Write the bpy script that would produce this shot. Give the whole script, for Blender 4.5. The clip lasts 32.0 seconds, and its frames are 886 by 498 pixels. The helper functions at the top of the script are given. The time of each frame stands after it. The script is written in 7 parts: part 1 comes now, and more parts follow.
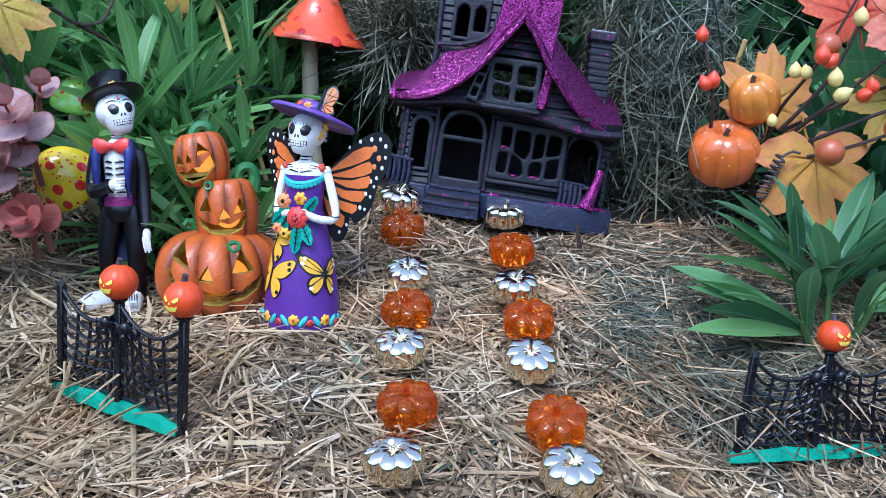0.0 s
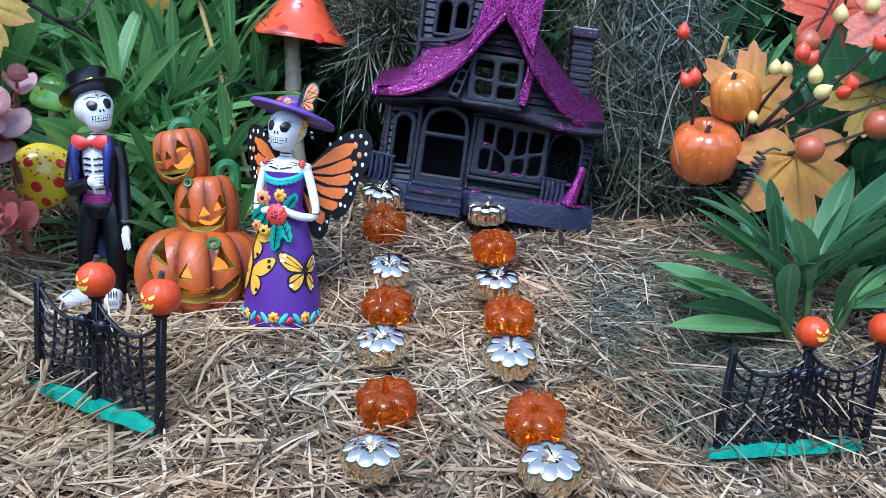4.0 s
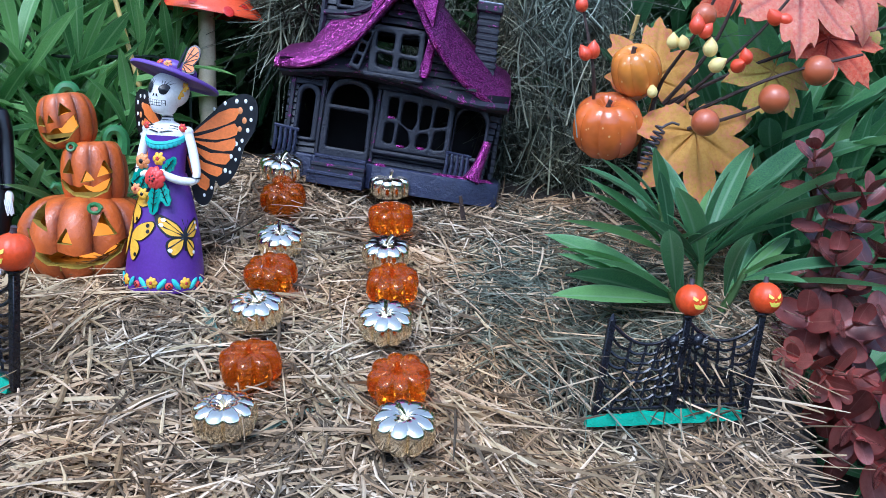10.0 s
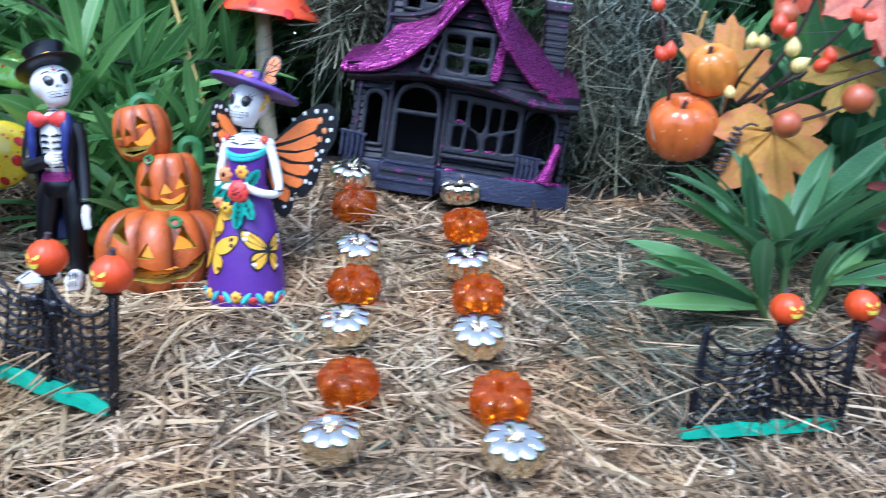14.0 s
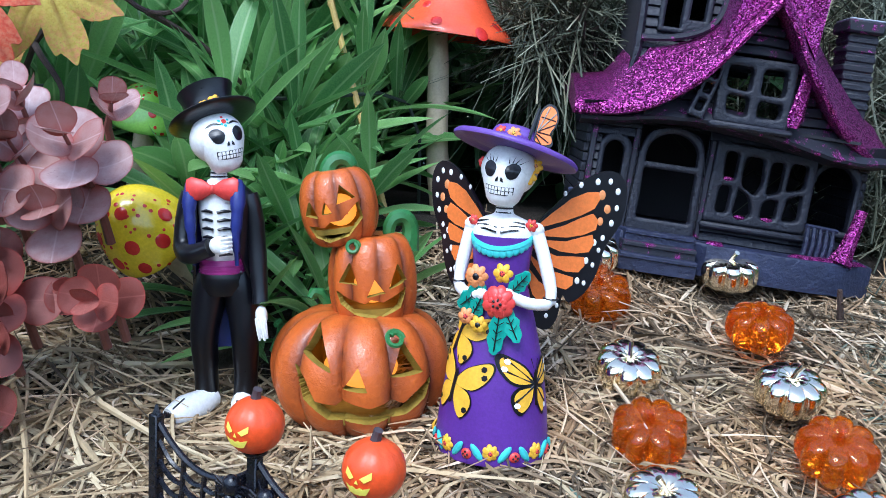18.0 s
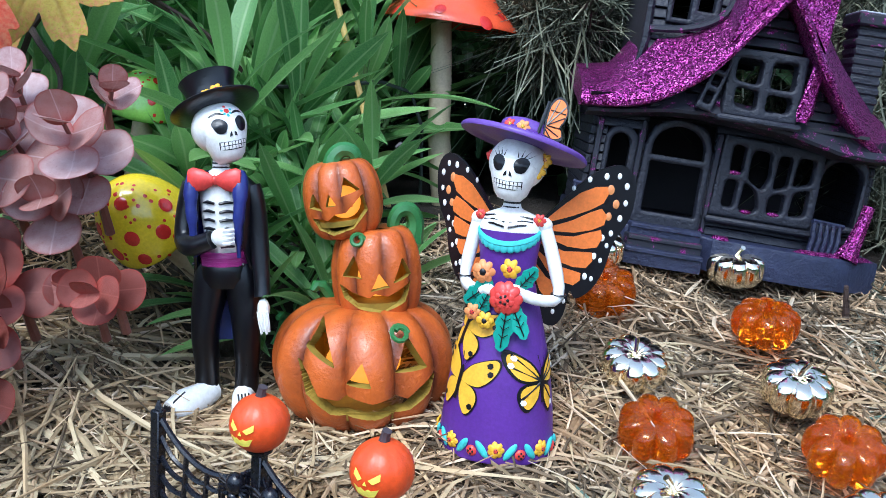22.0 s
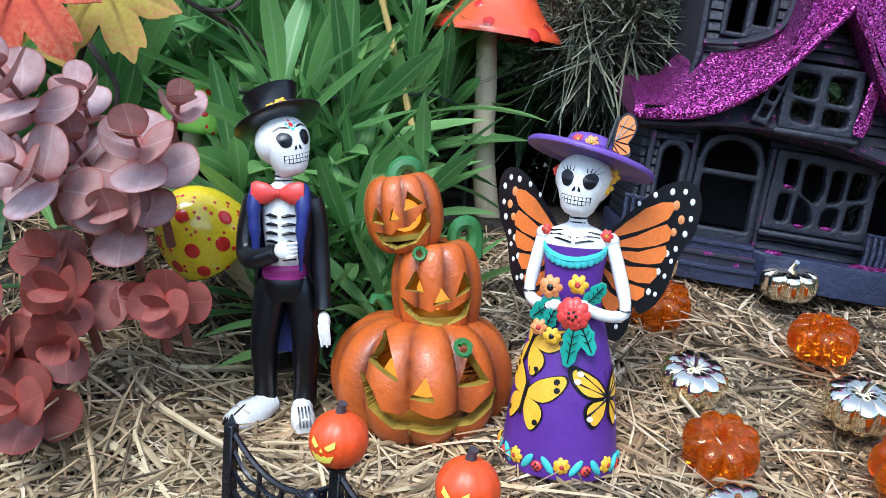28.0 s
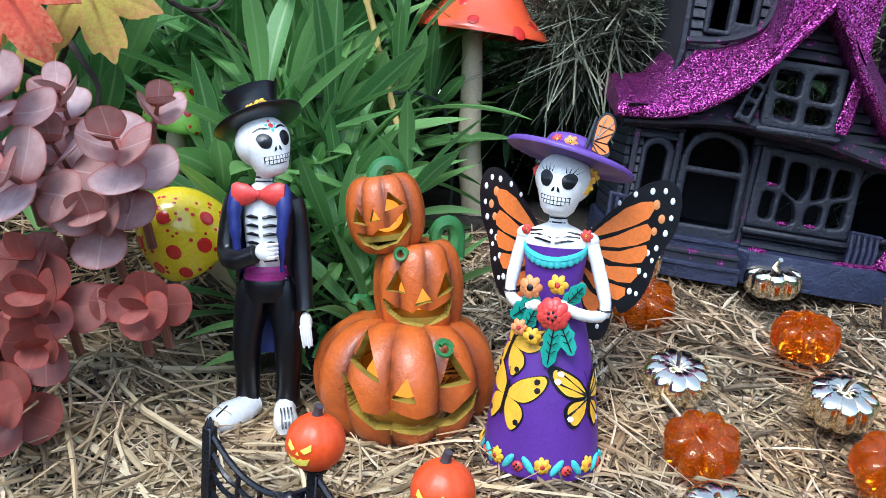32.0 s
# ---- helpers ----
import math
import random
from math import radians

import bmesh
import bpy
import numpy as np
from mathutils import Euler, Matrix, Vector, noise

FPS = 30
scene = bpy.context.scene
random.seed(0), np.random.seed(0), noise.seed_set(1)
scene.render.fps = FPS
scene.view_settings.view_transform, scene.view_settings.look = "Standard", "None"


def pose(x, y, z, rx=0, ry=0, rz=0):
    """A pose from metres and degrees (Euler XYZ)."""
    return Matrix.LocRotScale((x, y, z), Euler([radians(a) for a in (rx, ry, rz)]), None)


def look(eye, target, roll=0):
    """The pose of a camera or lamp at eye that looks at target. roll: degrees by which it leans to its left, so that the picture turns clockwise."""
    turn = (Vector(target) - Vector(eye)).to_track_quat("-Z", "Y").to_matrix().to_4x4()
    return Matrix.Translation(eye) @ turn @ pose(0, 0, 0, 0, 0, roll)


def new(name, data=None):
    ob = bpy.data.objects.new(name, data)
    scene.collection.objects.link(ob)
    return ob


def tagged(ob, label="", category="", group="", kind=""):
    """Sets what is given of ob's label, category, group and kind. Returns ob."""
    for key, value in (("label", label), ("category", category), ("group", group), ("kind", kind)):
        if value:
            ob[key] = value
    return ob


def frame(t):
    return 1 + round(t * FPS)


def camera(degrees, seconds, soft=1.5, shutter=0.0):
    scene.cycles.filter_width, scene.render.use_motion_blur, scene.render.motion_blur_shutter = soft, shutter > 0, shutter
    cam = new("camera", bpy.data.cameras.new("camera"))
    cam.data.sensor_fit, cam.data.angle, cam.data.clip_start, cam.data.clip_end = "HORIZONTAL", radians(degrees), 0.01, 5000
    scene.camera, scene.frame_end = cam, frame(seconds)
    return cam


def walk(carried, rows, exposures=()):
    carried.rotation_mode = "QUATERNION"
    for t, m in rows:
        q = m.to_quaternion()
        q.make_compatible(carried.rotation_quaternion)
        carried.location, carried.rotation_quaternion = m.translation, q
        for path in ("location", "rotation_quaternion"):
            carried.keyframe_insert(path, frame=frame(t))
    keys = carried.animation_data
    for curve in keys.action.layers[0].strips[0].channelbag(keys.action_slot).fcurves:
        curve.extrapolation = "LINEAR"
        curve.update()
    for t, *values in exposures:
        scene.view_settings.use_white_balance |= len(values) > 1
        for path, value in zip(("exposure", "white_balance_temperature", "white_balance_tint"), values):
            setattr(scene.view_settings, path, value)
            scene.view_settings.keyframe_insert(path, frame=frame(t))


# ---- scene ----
cam = camera(55.7, 32.0, soft=0.75, shutter=0.5)
METRES, EYE, TILT, LEAN, TURN = 0.44, 0.30, -8.0, 0.0, 0.0
ROWS = [
    (0.0, 0.0, 0.0, 0.0, 0.0, 0.0, -0.0),
    (0.5, 0.0007, -0.0029, 0.0018, -0.09, 0.02, 0.01),
    (1.0, 0.0018, -0.0012, 0.0003, -0.15, 0.08, -0.04),
    (1.5, 0.0066, -0.0018, -0.0001, -0.21, 0.06, -0.05),
    (2.0, 0.0054, 0.0014, -0.0011, -0.31, -0.08, -0.04),
    (2.5, 0.0084, 0.0004, -0.0002, -0.41, -0.13, 0.04),
    (3.0, 0.0142, 0.0019, -0.0, -0.53, -0.15, 0.13),
    (3.5, 0.012, 0.0009, -0.0002, -0.58, -0.16, 0.11),
    (5.5, 0.0186, 0.0054, -0.0045, -0.98, -0.2, 0.02),
    (6.0, 0.0188, 0.0055, -0.0048, -1.02, -0.21, 0.02),
    (6.5, 0.0191, 0.008, -0.0063, -1.09, -0.26, 0.01),
    (7.0, 0.021, 0.0063, -0.0049, -1.12, -0.32, 0.03),
    (7.5, 0.0238, 0.0057, -0.0056, -1.12, -0.28, 0.05),
    (8.0, 0.0362, 0.0054, -0.008, -1.15, -0.28, -0.05),
    (8.5, 0.0816, 0.0055, -0.0213, -1.17, -0.4, -0.15),
    (9.0, 0.1335, 0.0104, -0.0377, -1.62, -0.42, -0.19),
    (9.5, 0.141, 0.0093, -0.0525, -1.75, -0.06, -0.59),
    (10.0, 0.1488, 0.0094, -0.0513, -1.64, 0.2, -0.43),
    (10.5, 0.1506, 0.0069, -0.0479, -1.43, 0.38, 0.07),
    (11.0, 0.1526, 0.0032, -0.0438, -1.13, 0.52, 0.5),
    (11.5, 0.1546, 0.0033, -0.043, -0.97, 0.44, 0.65),
    (12.0, 0.1559, 0.0033, -0.0431, -0.95, 0.34, 0.64),
    (12.5, 0.1574, 0.0039, -0.0439, -0.99, 0.21, 0.64),
    (13.0, 0.1458, 0.0134, -0.0434, -1.06, -0.11, 0.71),
    (13.5, 0.1347, 0.01, -0.038, -1.02, -0.26, 0.68),
    (14.0, 0.0486, 0.0282, -0.0167, -1.05, -0.9, 0.33),
    (14.5, -0.1028, 0.1116, 0.0024, -0.17, -3.38, -0.01),
    (15.0, -0.1638, 0.2512, 0.0643, 0.92, -4.83, 0.48),
    (15.5, -0.1701, 0.3425, 0.0787, 0.49, -3.36, 0.52),
    (17.5, -0.2252, 0.3648, 0.1017, 0.84, -0.57, 0.15),
    (18.0, -0.2292, 0.3639, 0.0981, 0.8, -0.85, -0.04),
    (18.5, -0.2208, 0.3624, 0.0973, 0.82, -1.1, -0.35),
    (19.0, -0.2258, 0.3663, 0.0991, 0.73, -1.16, -0.6),
    (19.5, -0.2325, 0.3699, 0.0991, 0.69, -1.33, -0.68),
    (20.0, -0.2346, 0.3713, 0.1012, 0.58, -1.47, -0.71),
    (20.5, -0.2366, 0.3747, 0.102, 0.45, -1.58, -0.76),
    (21.0, -0.2385, 0.3761, 0.1024, 0.38, -1.74, -0.69),
    (21.5, -0.2395, 0.374, 0.1053, 0.39, -1.77, -0.58),
    (22.0, -0.2407, 0.3754, 0.1053, 0.38, -1.8, -0.53),
    (22.5, -0.2458, 0.3761, 0.1052, 0.37, -1.82, -0.53),
    (23.0, -0.2472, 0.3772, 0.1047, 0.35, -1.83, -0.58),
    (23.5, -0.2606, 0.3789, 0.1049, 0.49, -1.82, -0.67),
    (24.0, -0.2819, 0.3745, 0.1074, 0.86, -1.65, -0.87),
    (24.5, -0.3028, 0.3725, 0.1106, 1.2, -1.34, -0.97),
    (26.5, -0.3013, 0.3732, 0.113, 1.15, -1.26, -1.12),
    (27.0, -0.2967, 0.3751, 0.1138, 1.07, -1.38, -1.04),
    (27.5, -0.2907, 0.3711, 0.1178, 1.07, -1.26, -0.84),
    (28.0, -0.2908, 0.3755, 0.1129, 1.05, -1.43, -0.84),
    (28.5, -0.279, 0.3703, 0.1151, 1.05, -1.46, -0.77),
    (29.0, -0.2799, 0.3733, 0.1146, 1.01, -1.31, -0.59),
    (29.5, -0.2816, 0.3779, 0.1145, 1.02, -1.66, -0.38),
    (30.0, -0.2788, 0.3754, 0.1168, 1.0, -1.77, -0.34),
    (30.5, -0.2761, 0.3689, 0.1199, 1.01, -1.52, -0.29),
    (31.0, -0.2755, 0.3735, 0.1179, 1.0, -1.46, -0.35),
    (31.5, -0.2769, 0.3749, 0.1177, 0.93, -1.62, -0.43),
    (32.0, -0.2762, 0.3764, 0.1178, 0.81, -1.75, -0.56),
]
walk(cam, [(t, pose(0, 0, EYE, TILT, LEAN, TURN) @ pose(METRES * x, METRES * y, METRES * z, 90 + pitch, roll, yaw)) for t, x, y, z, yaw, pitch, roll in ROWS],
     [(0.0, 1.06, 5060, 9), (12.3, 1.10, 5060, 9), (13.0, 1.50, 5060, 9), (13.6, 1.50, 5030, 9), (14.0, 1.34, 5110, 9), (14.7, 0.96, 5220, 10), (15.5, 0.95, 5300, 10), (17.5, 1.18, 5330, 7), (24.0, 1.22, 5540, 5), (32.0, 1.22, 5630, 5)])

# ---- light ----
world = bpy.data.worlds.new("overcast_sky")
scene.world = world
world.use_nodes = True
wn = world.node_tree
sky = wn.nodes.new("ShaderNodeTexSky")
sky.sky_type, sky.sun_disc = 'NISHITA', False
sky.sun_elevation, sky.sun_rotation = radians(53.6), radians(197.5)
sky.air_density, sky.dust_density, sky.ozone_density = 1.0, 1.0, 1.6
cloud = wn.nodes.new("ShaderNodeHueSaturation")
cloud.inputs["Saturation"].default_value = 0.72
wn.links.new(sky.outputs[0], cloud.inputs["Color"])
wn.links.new(cloud.outputs[0], wn.nodes["Background"].inputs[0])
wn.nodes["Background"].inputs[1].default_value = 0.15
sun = new("sun", bpy.data.lights.new("sun", 'SUN'))
sun.data.energy, sun.data.angle, sun.data.color = 1.5, radians(30), (1.0, 0.98, 0.95)
sun.matrix_world = look((-0.6, -1.9, 2.7), (0, 0, 0))


# ---- shape helpers ----
rng = np.random.default_rng(7)


class Geo:
    """Gathers verts, faces and the material slot of each face."""

    def __init__(self):
        self.v, self.f, self.m = [], [], []

    def add(self, verts, faces, slot=0, m=None):
        o = len(self.v)
        if m is not None:
            verts = [m @ Vector(p) for p in verts]
        self.v.extend(tuple(p) for p in verts)
        self.f.extend(tuple(i + o for i in q) for q in faces)
        self.m.extend([slot] * len(faces))
        return self

    def box(self, a, b, slot=0, m=None, c=0.0):
        """A box between two corners, its edges chamfered by c."""
        (x0, y0, z0), (x1, y1, z1) = a, b
        if c <= 0:
            v = [(x, y, z) for z in (z0, z1) for x, y in ((x0, y0), (x1, y0), (x1, y1), (x0, y1))]
            return self.add(v, [(3, 2, 1, 0), (4, 5, 6, 7), (0, 1, 5, 4), (1, 2, 6, 5), (2, 3, 7, 6), (3, 0, 4, 7)], slot, m)
        rings = []
        for z, k in ((z0, c), (z0 + c, 0), (z1 - c, 0), (z1, c)):
            rings.append([(x0 + k + c * (k == 0), y0 + k, z), (x1 - k - c * (k == 0), y0 + k, z), (x1 - k, y0 + k + c * (k == 0), z), (x1 - k, y1 - k - c * (k == 0), z),
                          (x1 - k - c * (k == 0), y1 - k, z), (x0 + k + c * (k == 0), y1 - k, z), (x0 + k, y1 - k - c * (k == 0), z), (x0 + k, y0 + k + c * (k == 0), z)])
        return self.rings(rings, slot, m)

    def rings(self, rings, slot=0, m=None, caps=True):
        n = len(rings[0])
        v = [p for r in rings for p in r]
        f = []
        for i in range(len(rings) - 1):
            for j in range(n):
                k = (j + 1) % n
                f.append((i * n + j, i * n + k, (i + 1) * n + k, (i + 1) * n + j))
        if caps:
            f.append(tuple(range(n - 1, -1, -1)))
            f.append(tuple(range((len(rings) - 1) * n, len(rings) * n)))
        return self.add(v, f, slot, m)

    def tube(self, pts, radii, slot=0, m=None, sides=8):
        pts = [Vector(p) for p in pts]
        if not isinstance(radii, (list, tuple)):
            radii = [radii] * len(pts)
        rings, ref = [], None
        for i, p in enumerate(pts):
            d = (pts[min(i + 1, len(pts) - 1)] - pts[max(i - 1, 0)]).normalized()
            if ref is None:
                ref = d.orthogonal().normalized()
            ref = (ref - d * ref.dot(d)).normalized()
            s = d.cross(ref)
            rings.append([p + float(radii[i]) * (math.cos(a) * ref + math.sin(a) * s) for a in (2 * math.pi * j / sides for j in range(sides))])
        return self.rings(rings, slot, m)

    def lathe(self, profile, slot=0, m=None, seg=32, lobes=0, depth=0.0, sx=1.0, sy=1.0, power=0.6):
        """profile: (radius, height); lobes ribs whose furrows are cut in by depth."""
        rings = []
        for r, z in profile:
            ring = []
            for j in range(seg):
                a = 2 * math.pi * j / seg
                k = 1 - depth * (1 - abs(math.sin(lobes * a / 2)) ** power) if lobes else 1
                ring.append((sx * r * k * math.cos(a), sy * r * k * math.sin(a), z))
            rings.append(ring)
        return self.rings(rings, slot, m)

    def ball(self, c, r, slot=0, m=None, seg=16, rows=10):
        r = r if isinstance(r, (tuple, list)) else (r, r, r)
        prof = [(math.sin(math.pi * (i + 0.02) / (rows + 0.04)), -math.cos(math.pi * (i + 0.02) / (rows + 0.04))) for i in range(rows + 1)]
        t = Matrix.Translation(c) @ Matrix.Diagonal((*r, 1))
        return self.lathe(prof, slot, (m @ t) if m is not None else t, seg)

    def prism(self, poly, thick, slot=0, m=None):
        """A flat outline in x, z, from y = 0 back to thick."""
        n = len(poly)
        v = [(x, 0, z) for x, z in poly] + [(x, thick, z) for x, z in poly]
        f = [tuple(range(n)), tuple(range(2 * n - 1, n - 1, -1))]
        f += [((j + 1) % n, j, j + n, (j + 1) % n + n) for j in range(n)]
        return self.add(v, f, slot, m)


def mesh_of(name, geo, mats, smooth=True, angle=40):
    me = bpy.data.meshes.new(name)
    me.from_pydata(geo.v, [], geo.f)
    for k in (mats if isinstance(mats, (list, tuple)) else [mats]):
        me.materials.append(k)
    me.polygons.foreach_set("material_index", geo.m)
    bm = bmesh.new()
    bm.from_mesh(me)
    bmesh.ops.recalc_face_normals(bm, faces=bm.faces)
    for e in bm.edges:
        e.smooth = smooth and len(e.link_faces) == 2 and e.calc_face_angle(3.2) < radians(angle)
    for q in bm.faces:
        q.smooth = smooth
    bm.to_mesh(me)
    bm.free()
    return me


def part(name, geo, mats, parent=None, label="", m=None, smooth=True, angle=40):
    """Links a Geo, or a mesh made before, as ONE object under a thing or a part."""
    ob = new(name, geo if isinstance(geo, bpy.types.Mesh) else mesh_of(name, geo, mats, smooth, angle))
    if parent is not None:
        ob.parent = parent
    if m is not None:
        ob.matrix_basis = m
    return tagged(ob, label)


def thing(name, m, label, category, group="", kind=""):
    ob = new(name)
    ob.empty_display_size = 0.01
    ob.matrix_basis = m
    return tagged(ob, label, category, group, kind)


def blades(name, base, way, length, width, mats, bend=None, side=None, rows=4, flat=False, fold=0.25, thick=0.35, shape=None, slots=None):
    """Many thin strands or leaves in one mesh: closed three-sided straws, or folded leaf sheets where flat."""
    n = len(base)
    s = np.linspace(0, 1, rows + 1)
    way = way / np.linalg.norm(way, axis=1, keepdims=True)
    bend = np.zeros((n, 3)) if bend is None else bend
    p = base[:, None] + (way[:, None] * s[None, :, None] + bend[:, None] * (s ** 2)[None, :, None]) * length[:, None, None]
    t = way[:, None] + 2 * bend[:, None] * s[None, :, None]
    t /= np.linalg.norm(t, axis=2, keepdims=True)
    up = np.tile(np.array([0.0, 0.0, 1.0]), (n, 1)) if side is None else side
    sd = np.cross(t, up[:, None])
    sd /= np.linalg.norm(sd, axis=2, keepdims=True) + 1e-9
    nn = np.cross(sd, t)
    w = width[:, None] * (np.ones(rows + 1) if shape is None else shape(s))[None]
    if flat:
        rim = [p - sd * w[..., None] + nn * (w * fold)[..., None], p, p + sd * w[..., None] + nn * (w * fold)[..., None]]
    else:
        rim = [p - sd * w[..., None], p + sd * w[..., None], p + nn * (w * thick * 2)[..., None]]
    verts = np.stack(rim, axis=2).reshape(-1, 3)
    k = np.arange(rows)[:, None] * 3
    if flat:
        q = np.concatenate([k + np.array([[0, 1, 4, 3]]), k + np.array([[1, 2, 5, 4]])])
    else:
        q = np.concatenate([k + np.array([[0, 1, 4, 3]]), k + np.array([[1, 2, 5, 4]]), k + np.array([[2, 0, 3, 5]])])
    faces = (q[None] + (np.arange(n) * (rows + 1) * 3)[:, None, None]).reshape(-1, 4)
    me = bpy.data.meshes.new(name)
    me.vertices.add(len(verts))
    me.vertices.foreach_set("co", verts.astype(np.float32).ravel())
    me.loops.add(faces.size)
    me.loops.foreach_set("vertex_index", faces.astype(np.int32).ravel())
    me.polygons.add(len(faces))
    me.polygons.foreach_set("loop_start", np.arange(0, faces.size, 4, dtype=np.int32))
    for one in (mats if isinstance(mats, (list, tuple)) else [mats]):
        me.materials.append(one)
    if slots is not None:
        me.polygons.foreach_set("material_index", np.repeat(slots, len(q)).astype(np.int32))
    me.polygons.foreach_set("use_smooth", np.full(len(faces), flat))
    me.update(calc_edges=True)
    me.validate()
    if flat:
        at = me.attributes.new("rim", 'FLOAT', 'POINT')
        at.data.foreach_set("value", np.tile(np.array([1.0, 0.0, 1.0], np.float32), len(verts) // 3))
    return me


# ---- materials ----
class Nodes:
    def __init__(self, name):
        self.mat = bpy.data.materials.new(name)
        self.mat.use_nodes = True
        self.t = self.mat.node_tree
        self.bsdf = self.t.nodes["Principled BSDF"]
        self.out = self.t.nodes["Material Output"]
        self.co = self.t.nodes.new("ShaderNodeTexCoord").outputs["Object"]

    def node(self, kind, **sockets):
        n = self.t.nodes.new(kind)
        for k, v in sockets.items():
            self.put(n, k.replace("_", " "), v)
        return n

    def put(self, n, key, v):
        s = n.inputs[int(key)] if key.isdigit() else n.inputs[key]
        if isinstance(v, bpy.types.NodeSocket):
            self.t.links.new(v, s)
        else:
            s.default_value = v

    def noise(self, scale, detail=4, rough=0.6, stretch=None):
        co = self.co
        if stretch:
            mp = self.node("ShaderNodeMapping", Vector=co)
            mp.inputs["Scale"].default_value = stretch
            co = mp.outputs[0]
        return self.node("ShaderNodeTexNoise", Vector=co, Scale=scale, Detail=detail, Roughness=rough).outputs["Fac"]

    def ramp(self, fac, *stops):
        n = self.node("ShaderNodeValToRGB", Fac=fac)
        e = n.color_ramp.elements
        while len(e) < len(stops):
            e.new(0.5)
        for el, (p, c) in zip(e, stops):
            el.position, el.color = p, (*c, 1)
        return n.outputs[0]

    def mix(self, fac, a, b, how='MIX'):
        n = self.t.nodes.new("ShaderNodeMix")
        n.data_type, n.blend_type = 'RGBA', how
        for s, v in ((n.inputs[0], fac), (n.inputs[6], a), (n.inputs[7], b)):
            if isinstance(v, bpy.types.NodeSocket):
                self.t.links.new(v, s)
            else:
                s.default_value = v if isinstance(v, (int, float)) else (*v[:3], 1)
        return n.outputs[2]

    def math(self, op, a, b=0.0):
        n = self.t.nodes.new("ShaderNodeMath")
        n.operation = op
        for s, v in zip(n.inputs, (a, b)):
            if isinstance(v, bpy.types.NodeSocket):
                self.t.links.new(v, s)
            else:
                s.default_value = v
        return n.outputs[0]

    def bump(self, height, strength=0.3, dist=0.001):
        b = self.node("ShaderNodeBump", Height=height, Strength=strength, Distance=dist)
        self.put(self.bsdf, "Normal", b.outputs[0])

    def end(self, color=None, rough=0.5, metal=0.0, **more):
        if color is not None:
            self.put(self.bsdf, "Base Color", color if isinstance(color, bpy.types.NodeSocket) else (*color, 1))
        self.put(self.bsdf, "Roughness", rough)
        self.put(self.bsdf, "Metallic", metal)
        for k, v in more.items():
            self.put(self.bsdf, k.replace("_", " "), v)
        return self.mat


def shade(c, k):
    return tuple(min(1, x * k) for x in c)


def paint(name, color, rough=0.4, var=0.25, scale=90, grain=700, relief=0.25, dist=0.0004, coat=0.0, metal=0.0):
    """A painted or moulded surface: blotches, fine grain and relief."""
    n = Nodes(name)
    big, fine = n.noise(scale, 3), n.noise(grain, 3)
    c = n.ramp(big, (0.25, shade(color, 1 - var)), (0.75, shade(color, 1 + var)))
    c = n.mix(0.35, c, n.ramp(fine, (0.3, shade(color, 0.7)), (0.7, shade(color, 1.25))))
    n.bump(n.math('ADD', big, fine), relief, dist)
    return n.end(c, n.math('ADD', n.math('MULTIPLY', fine, 0.2), rough - 0.1), metal, Coat_Weight=coat)


def stalk(name, *stops, rough=0.6, streak=0.25, sheen=0.2):
    """Straw and hay: each strand its own tone, with streaks."""
    n = Nodes(name)
    isl = n.t.nodes.new("ShaderNodeNewGeometry").outputs["Random Per Island"]
    c = n.ramp(isl, *stops)
    f = n.noise(260, 4)
    c = n.mix(streak, c, n.ramp(f, (0.3, (0.07, 0.048, 0.03)), (0.7, (0.42, 0.34, 0.23))))
    damp = n.noise(13, 3, 0.6)
    c = n.mix(1.0, c, n.ramp(damp, (0.34, (1.08, 0.90, 0.72)), (0.5, (1.04, 0.97, 0.89)), (0.68, (0.92, 0.96, 0.97))), 'MULTIPLY')
    n.bump(n.noise(1500, 2), 0.3, 0.0003)
    return n.end(c, rough, Specular_IOR_Level=sheen)


